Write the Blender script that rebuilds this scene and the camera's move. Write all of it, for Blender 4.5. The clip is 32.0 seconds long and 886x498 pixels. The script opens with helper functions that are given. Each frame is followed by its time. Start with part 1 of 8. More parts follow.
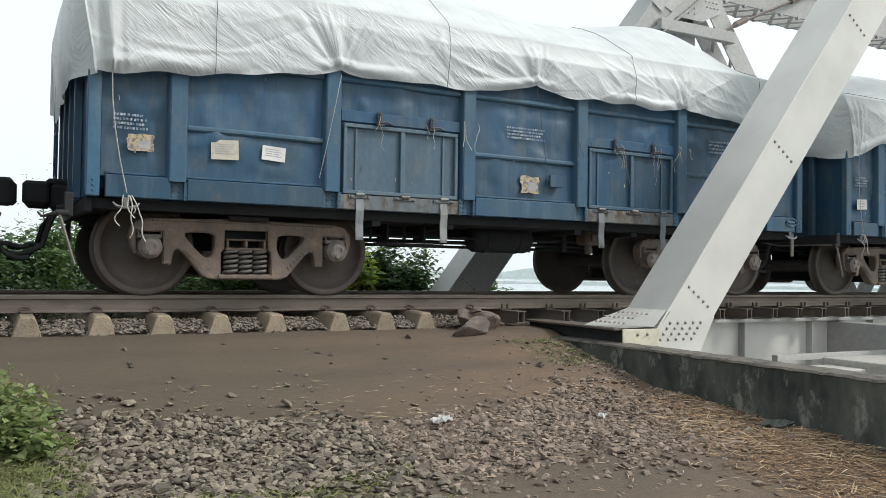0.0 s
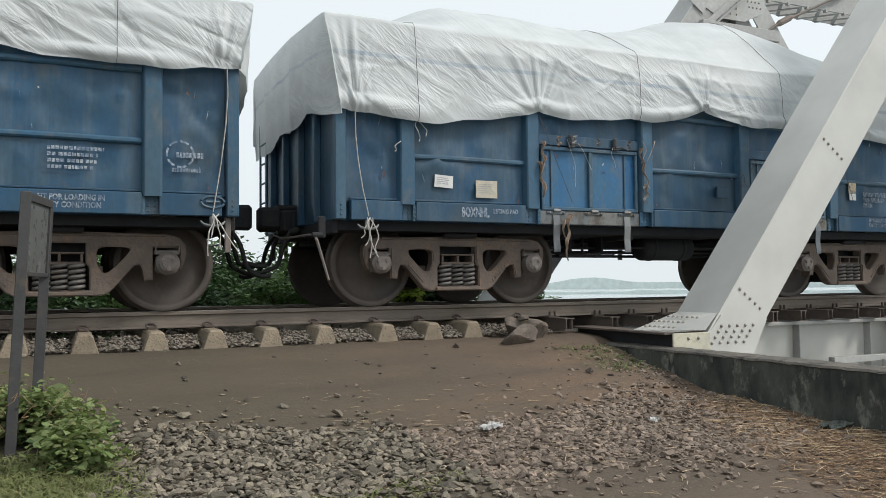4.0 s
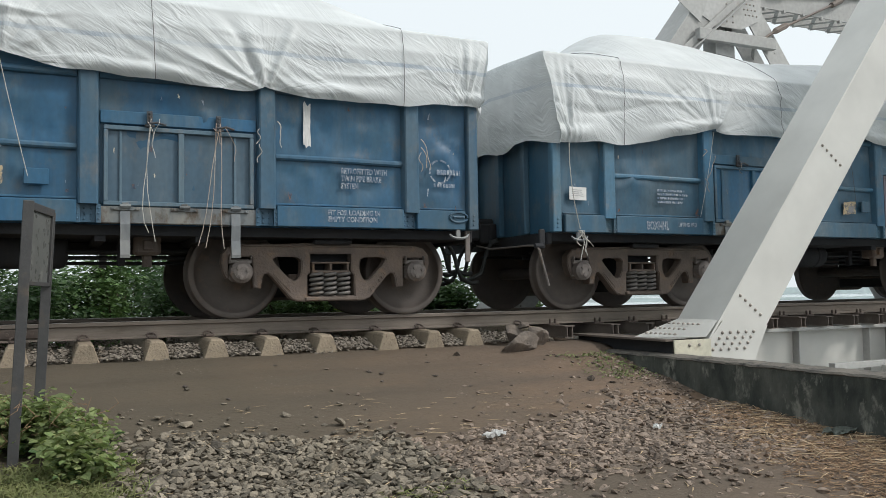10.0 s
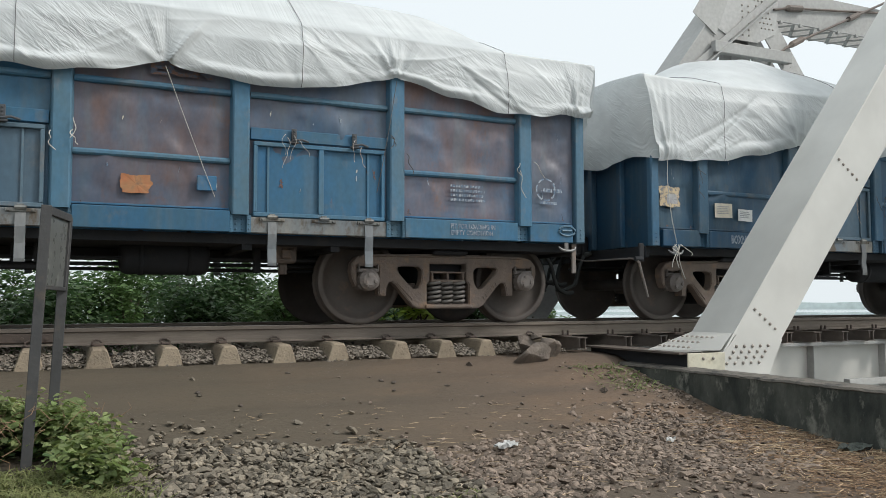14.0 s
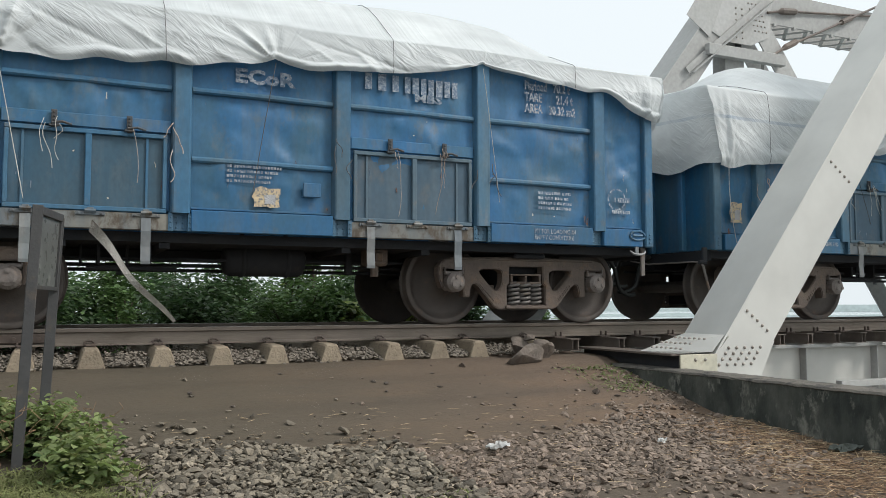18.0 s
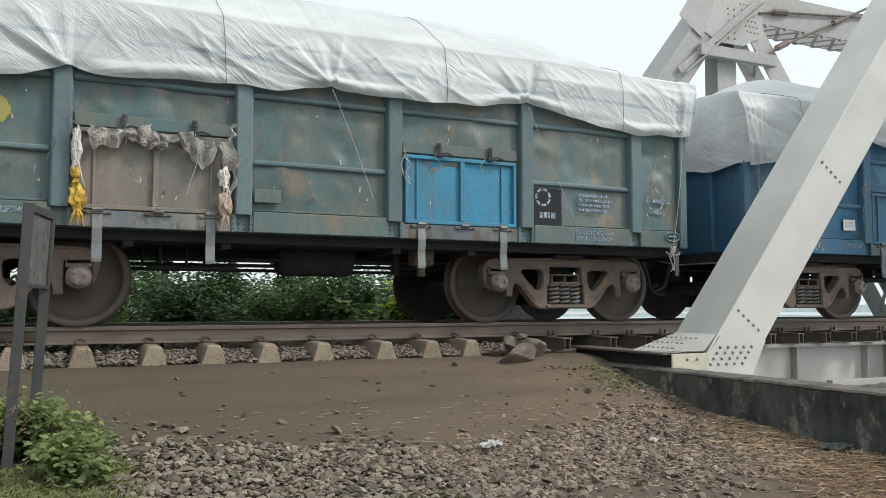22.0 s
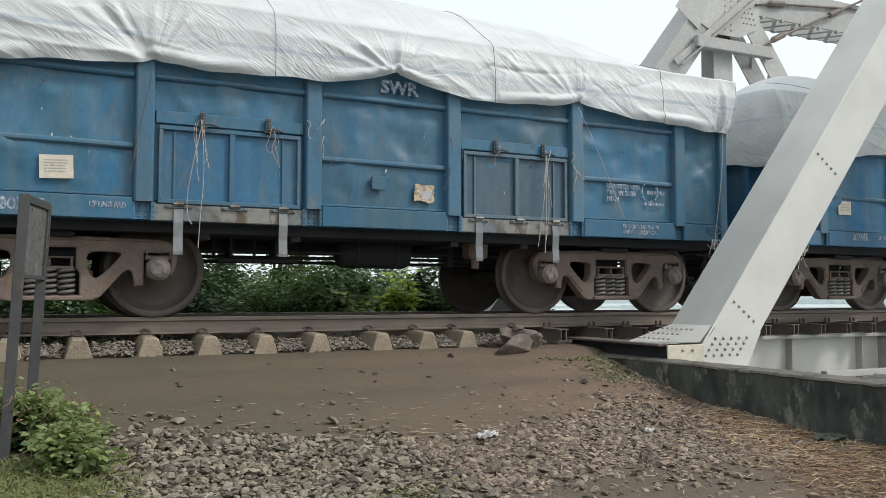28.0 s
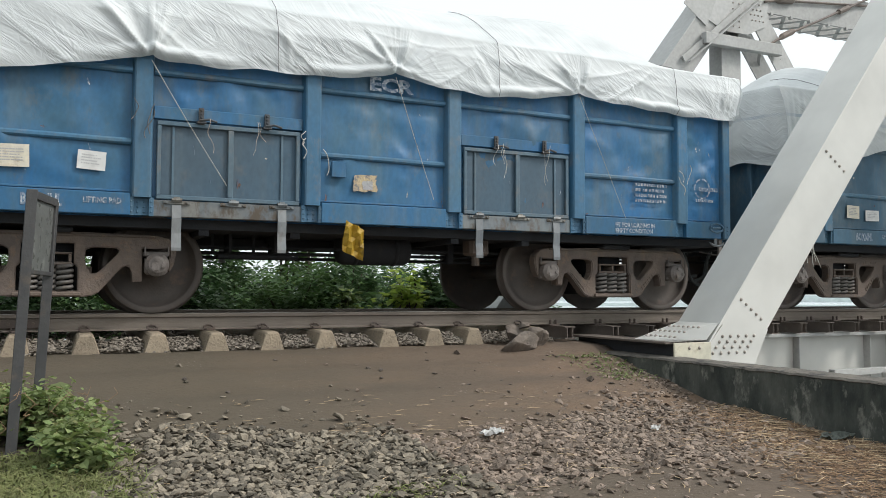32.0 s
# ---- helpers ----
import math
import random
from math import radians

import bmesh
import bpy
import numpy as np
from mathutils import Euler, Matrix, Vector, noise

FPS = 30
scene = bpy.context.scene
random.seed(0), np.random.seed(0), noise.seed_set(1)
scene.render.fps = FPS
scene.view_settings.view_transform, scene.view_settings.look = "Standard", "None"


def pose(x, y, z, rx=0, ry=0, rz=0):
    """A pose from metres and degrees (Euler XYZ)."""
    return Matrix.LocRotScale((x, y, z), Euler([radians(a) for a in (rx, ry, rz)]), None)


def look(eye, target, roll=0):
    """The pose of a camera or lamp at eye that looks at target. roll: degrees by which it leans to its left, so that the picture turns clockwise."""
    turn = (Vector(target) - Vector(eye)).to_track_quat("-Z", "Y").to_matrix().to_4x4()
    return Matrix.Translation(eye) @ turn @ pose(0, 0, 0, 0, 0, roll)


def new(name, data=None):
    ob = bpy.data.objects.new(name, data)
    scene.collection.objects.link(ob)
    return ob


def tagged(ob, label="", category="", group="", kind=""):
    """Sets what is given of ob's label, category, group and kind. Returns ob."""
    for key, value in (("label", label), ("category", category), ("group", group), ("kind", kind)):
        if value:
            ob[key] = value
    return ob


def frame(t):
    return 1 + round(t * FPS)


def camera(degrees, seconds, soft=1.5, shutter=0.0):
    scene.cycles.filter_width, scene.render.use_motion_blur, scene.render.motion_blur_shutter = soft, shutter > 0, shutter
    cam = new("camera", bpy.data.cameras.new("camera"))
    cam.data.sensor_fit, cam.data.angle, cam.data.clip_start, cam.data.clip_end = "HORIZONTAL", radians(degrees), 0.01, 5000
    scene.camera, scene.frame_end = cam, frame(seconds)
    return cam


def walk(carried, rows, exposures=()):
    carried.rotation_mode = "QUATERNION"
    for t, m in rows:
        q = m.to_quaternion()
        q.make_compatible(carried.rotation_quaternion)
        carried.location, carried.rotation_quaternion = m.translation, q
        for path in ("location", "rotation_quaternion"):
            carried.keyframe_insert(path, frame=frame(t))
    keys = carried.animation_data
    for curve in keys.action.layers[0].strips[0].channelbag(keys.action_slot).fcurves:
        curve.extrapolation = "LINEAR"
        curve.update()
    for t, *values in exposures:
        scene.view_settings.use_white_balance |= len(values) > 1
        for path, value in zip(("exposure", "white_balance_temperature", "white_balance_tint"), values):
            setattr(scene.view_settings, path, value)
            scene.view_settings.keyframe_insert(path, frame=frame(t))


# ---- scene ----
cam = camera(55.66, 32.0, soft=0.75)
# seconds, x, y, z, yaw, pitch, roll of the hand-held camera; x runs along the track, the near rail lies at y = 0, z = 0
ROWS = [
    (0.0, 0.046, -9.251, 0.314, -28.42, 1.43, -0.92),
    (0.5, 0.046, -9.253, 0.302, -26.21, 2.06, -0.91),
    (1.0, 0.038, -9.258, 0.307, -25.08, 0.81, -0.90),
    (1.5, 0.026, -9.250, 0.308, -25.29, 2.78, -0.66),
    (2.0, 0.030, -9.265, 0.293, -25.32, 3.35, -0.56),
    (2.5, 0.031, -9.264, 0.279, -25.36, 3.40, -0.47),
    (4.5, 0.044, -9.291, 0.267, -25.01, 2.02, 1.31),
    (5.0, 0.041, -9.307, 0.275, -24.85, 1.97, 1.93),
    (5.5, 0.063, -9.307, 0.275, -25.21, 1.88, 1.97),
    (6.0, 0.074, -9.299, 0.296, -26.12, 1.96, 1.91),
    (6.5, 0.040, -9.306, 0.275, -26.41, 2.37, 1.94),
    (7.0, 0.004, -9.287, 0.272, -26.53, 2.67, 1.84),
    (7.5, 0.004, -9.284, 0.268, -26.43, 2.76, 1.64),
    (8.0, 0.001, -9.263, 0.260, -26.07, 2.79, 1.25),
    (8.5, -0.003, -9.261, 0.261, -25.67, 2.75, 1.12),
    (9.0, 0.002, -9.254, 0.266, -25.53, 2.79, 1.06),
    (9.5, -0.005, -9.255, 0.264, -25.54, 2.89, 0.91),
    (10.0, -0.000, -9.254, 0.260, -25.47, 2.91, 0.89),
    (10.5, -0.006, -9.264, 0.254, -25.46, 3.03, 0.82),
    (11.0, 0.002, -9.253, 0.256, -25.46, 3.18, 0.81),
    (11.5, -0.003, -9.256, 0.257, -25.53, 3.37, 0.72),
    (12.0, -0.003, -9.250, 0.247, -25.52, 3.48, 0.61),
    (12.5, -0.017, -9.241, 0.242, -25.43, 3.51, 0.49),
    (13.0, -0.012, -9.239, 0.245, -25.04, 3.48, 0.36),
    (13.5, -0.018, -9.252, 0.250, -24.78, 3.49, 0.29),
    (14.0, -0.016, -9.244, 0.253, -24.71, 3.62, 0.14),
    (14.5, -0.015, -9.244, 0.248, -24.69, 3.61, 0.03),
    (16.5, -0.003, -9.252, 0.246, -24.91, 3.80, 0.04),
    (17.0, -0.006, -9.266, 0.240, -24.96, 3.81, 0.04),
    (17.5, 0.001, -9.251, 0.245, -25.00, 3.76, 0.04),
    (18.0, 0.004, -9.263, 0.244, -25.02, 3.75, 0.05),
    (18.5, 0.005, -9.257, 0.241, -25.11, 3.79, 0.00),
    (19.0, -0.001, -9.249, 0.251, -25.20, 3.75, -0.00),
    (19.5, 0.003, -9.253, 0.241, -25.24, 3.85, 0.01),
    (20.0, 0.004, -9.263, 0.241, -25.24, 3.77, 0.01),
    (20.5, -0.011, -9.259, 0.236, -25.39, 3.74, -0.02),
    (21.0, 0.007, -9.254, 0.230, -25.37, 3.74, 0.01),
    (21.5, 0.006, -9.256, 0.232, -25.44, 3.72, 0.01),
    (22.0, 0.001, -9.261, 0.240, -25.55, 3.71, -0.04),
    (22.5, 0.008, -9.254, 0.233, -25.61, 3.69, -0.01),
    (23.0, 0.009, -9.259, 0.237, -25.65, 3.58, -0.03),
    (23.5, 0.010, -9.251, 0.232, -25.68, 3.38, -0.02),
    (24.0, 0.015, -9.259, 0.235, -25.69, 3.14, -0.04),
    (24.5, 0.006, -9.259, 0.242, -25.76, 3.16, -0.06),
    (26.5, -0.001, -9.266, 0.230, -25.86, 3.18, -0.02),
    (27.0, -0.006, -9.272, 0.239, -25.82, 3.13, -0.07),
    (27.5, -0.000, -9.252, 0.242, -25.86, 3.12, -0.08),
    (28.0, -0.004, -9.265, 0.233, -25.82, 3.16, -0.05),
    (28.5, -0.006, -9.274, 0.228, -25.79, 3.21, -0.05),
    (29.0, -0.002, -9.266, 0.234, -25.71, 3.11, -0.13),
    (29.5, -0.006, -9.264, 0.231, -25.73, 3.06, -0.05),
    (30.0, 0.002, -9.267, 0.233, -25.67, 3.11, -0.07),
    (30.5, 0.002, -9.263, 0.234, -25.67, 3.11, -0.11),
    (31.0, 0.001, -9.255, 0.230, -25.74, 3.11, -0.12),
    (31.5, -0.005, -9.262, 0.232, -25.71, 3.02, -0.27),
    (32.0, 0.004, -9.263, 0.232, -25.36, 2.96, -0.22),
]
walk(cam, [(t, pose(x, y, z, 90 + pitch, roll, yaw)) for t, x, y, z, yaw, pitch, roll in ROWS],
     exposures=[(0.0, 0.18), (0.5, 0.35), (1.0, 0.54), (1.4, 0.22), (2.0, -0.28), (2.5, -0.28), (4.5, 0.1), (5.0, 0.17), (5.5, -0.04), (6.0, -0.15), (7.0, -0.14), (8.0, 0.02), (9.0, -0.01), (10.0, 0.0), (11.0, -0.19), (12.0, -0.12), (13.0, -0.05),
                (14.0, 0.01), (17.0, -0.02), (18.0, 0.03), (19.0, 0.09), (20.0, 0.06), (21.0, 0.07), (22.0, 0.08), (23.0, 0.10), (24.0, 0.20), (27.0, 0.20), (28.0, 0.11), (29.0, 0.21), (30.0, 0.20), (31.0, 0.18), (32.0, 0.20)])

# ---------------------------------------------------------------- light
SUN_EL, SUN_AZ = 43.0, 127.0          # degrees; azimuth clockwise from +y


def make_world():
    world = bpy.data.worlds.new("hazy_sky")
    scene.world = world
    world.use_nodes = True
    nt = world.node_tree
    nt.nodes.clear()
    sky = nt.nodes.new("ShaderNodeTexSky")
    sky.sky_type = "NISHITA"
    sky.sun_disc = False
    sky.sun_elevation = radians(SUN_EL)
    sky.sun_rotation = radians(SUN_AZ)
    sky.air_density, sky.dust_density, sky.ozone_density = 1.0, 8.0, 1.0
    hsv = nt.nodes.new("ShaderNodeHueSaturation")
    hsv.inputs["Saturation"].default_value = 0.45
    dim = nt.nodes.new("ShaderNodeVectorMath")
    dim.operation = "SCALE"
    dim.inputs["Scale"].default_value = 0.10
    haze = nt.nodes.new("ShaderNodeMix")
    haze.data_type = "RGBA"
    haze.inputs[0].default_value = 0.74
    haze.inputs[7].default_value = (0.89, 0.965, 1.0, 1)
    bg = nt.nodes.new("ShaderNodeBackground")
    bg.inputs["Strength"].default_value = 1.2
    out = nt.nodes.new("ShaderNodeOutputWorld")
    nt.links.new(sky.outputs[0], hsv.inputs["Color"])
    nt.links.new(hsv.outputs[0], dim.inputs[0])
    nt.links.new(dim.outputs[0], haze.inputs[6])
    nt.links.new(haze.outputs[2], bg.inputs["Color"])
    nt.links.new(bg.outputs[0], out.inputs[0])
    sun = new("sun", bpy.data.lights.new("sun", "SUN"))
    sun.data.energy, sun.data.angle, sun.data.color = 1.95, radians(9), (1.0, 0.965, 0.92)
    a, e = radians(SUN_AZ), radians(SUN_EL)
    way = Vector((math.sin(a) * math.cos(e), math.cos(a) * math.cos(e), math.sin(e)))
    sun.matrix_world = look(way * 60, (0, 0, 0))


make_world()
scene.view_settings.exposure = 0.0

# ---------------------------------------------------------------- materials
def ramp_mix(nt, fac, a, b):
    m = nt.nodes.new("ShaderNodeMix")
    m.data_type = "RGBA"
    for sock, v in ((0, fac), (6, a), (7, b)):
        if isinstance(v, bpy.types.NodeSocket):
            nt.links.new(v, m.inputs[sock])
        elif sock == 0:
            m.inputs[0].default_value = v
        else:
            m.inputs[sock].default_value = (*v, 1)
    return m.outputs[2]


def noise_mask(nt, vec, scale, detail, lo, hi, rough=0.6):
    n = nt.nodes.new("ShaderNodeTexNoise")
    n.inputs["Scale"].default_value, n.inputs["Detail"].default_value, n.inputs["Roughness"].default_value = scale, detail, rough
    nt.links.new(vec, n.inputs["Vector"])
    r = nt.nodes.new("ShaderNodeMapRange")
    r.inputs["From Min"].default_value, r.inputs["From Max"].default_value = lo, hi
    nt.links.new(n.outputs[0], r.inputs["Value"])
    return r.outputs[0]


def surface(name, main, other=None, dirt=None, rough=0.7, metal=0.0, big=1.2, fine=14.0, dirt_at=(0.55, 0.72), dirt_scale=5.0,
            bump=0.2, bump_scale=40.0, stretch=(1, 1, 1), spread=0.12, island=False, place="Object", sheen=0.5, streak=None, bump_detail=6):
    """A worn surface: a main colour, a second one in large soft patches, dirt in small hard ones, a fine grain and relief."""
    m = bpy.data.materials.new(name)
    m.use_nodes = True
    nt = m.node_tree
    bsdf = nt.nodes["Principled BSDF"]
    co = nt.nodes.new("ShaderNodeTexCoord")
    info = nt.nodes.new("ShaderNodeObjectInfo")
    shift = nt.nodes.new("ShaderNodeVectorMath")
    shift.operation = "MULTIPLY_ADD"
    geo = nt.nodes.new("ShaderNodeNewGeometry")
    chance = geo.outputs["Random Per Island"] if island else info.outputs["Random"]
    nt.links.new(chance, shift.inputs[0])
    shift.inputs[1].default_value = (37.0, 53.0, 71.0)
    nt.links.new(co.outputs[place], shift.inputs[2])
    stretched = nt.nodes.new("ShaderNodeMapping")
    stretched.inputs["Scale"].default_value = stretch
    nt.links.new(shift.outputs[0], stretched.inputs[0])
    vec = stretched.outputs[0]
    other = other or tuple(c * 0.7 for c in main)
    col = ramp_mix(nt, noise_mask(nt, vec, big, 5, 0.35, 0.68), main, other)
    if dirt:
        col = ramp_mix(nt, noise_mask(nt, vec, dirt_scale, 8, dirt_at[0], dirt_at[1], 0.7), col, dirt)
    if streak:
        run = nt.nodes.new("ShaderNodeMapping")
        run.inputs["Scale"].default_value = (5.5, 5.5, 0.45)
        nt.links.new(shift.outputs[0], run.inputs[0])
        amount = nt.nodes.new("ShaderNodeMath")
        amount.operation = "MULTIPLY"
        nt.links.new(noise_mask(nt, run.outputs[0], 1.0, 5, 0.5, 0.8), amount.inputs[0])
        amount.inputs[1].default_value = 0.7
        col = ramp_mix(nt, amount.outputs[0], col, streak)
    grain = nt.nodes.new("ShaderNodeTexNoise")
    grain.inputs["Scale"].default_value, grain.inputs["Detail"].default_value = fine, 6
    nt.links.new(vec, grain.inputs["Vector"])
    val = nt.nodes.new("ShaderNodeMath")
    val.operation = "MULTIPLY_ADD"
    nt.links.new(chance, val.inputs[0])
    val.inputs[1].default_value, val.inputs[2].default_value = 2 * spread, 1 - spread
    val2 = nt.nodes.new("ShaderNodeMath")
    val2.operation = "MULTIPLY_ADD"
    nt.links.new(grain.outputs[0], val2.inputs[0])
    val2.inputs[1].default_value, val2.inputs[2].default_value = 0.5, 0.75
    both = nt.nodes.new("ShaderNodeMath")
    both.operation = "MULTIPLY"
    nt.links.new(val.outputs[0], both.inputs[0])
    nt.links.new(val2.outputs[0], both.inputs[1])
    hsv = nt.nodes.new("ShaderNodeHueSaturation")
    nt.links.new(both.outputs[0], hsv.inputs["Value"])
    nt.links.new(col, hsv.inputs["Color"])
    nt.links.new(hsv.outputs[0], bsdf.inputs["Base Color"])
    bsdf.inputs["Metallic"].default_value = metal
    bsdf.inputs["Specular IOR Level"].default_value = sheen
    rr = nt.nodes.new("ShaderNodeMapRange")
    rr.inputs["To Min"].default_value, rr.inputs["To Max"].default_value = max(0.05, rough - 0.12), min(1.0, rough + 0.12)
    nt.links.new(grain.outputs[0], rr.inputs["Value"])
    nt.links.new(rr.outputs[0], bsdf.inputs["Roughness"])
    if bump:
        bn = nt.nodes.new("ShaderNodeTexNoise")
        bn.inputs["Scale"].default_value, bn.inputs["Detail"].default_value = bump_scale, bump_detail
        nt.links.new(vec, bn.inputs["Vector"])
        b = nt.nodes.new("ShaderNodeBump")
        b.inputs["Strength"].default_value, b.inputs["Distance"].default_value = bump, 0.02
        nt.links.new(bn.outputs[0], b.inputs["Height"])
        nt.links.new(b.outputs[0], bsdf.inputs["Normal"])
    return m


def paint(name, main, other, dirt, **more):
    opts = dict(rough=0.5, big=1.5, fine=26, dirt_at=(0.55, 0.74), dirt_scale=3.6, bump=0.5, bump_scale=2.6, bump_detail=3, stretch=(1, 1, 0.6), spread=0.12, sheen=0.45, streak=(0.105, 0.145, 0.17))
    opts.update(more)
    return surface(name, main, other, dirt, **opts)


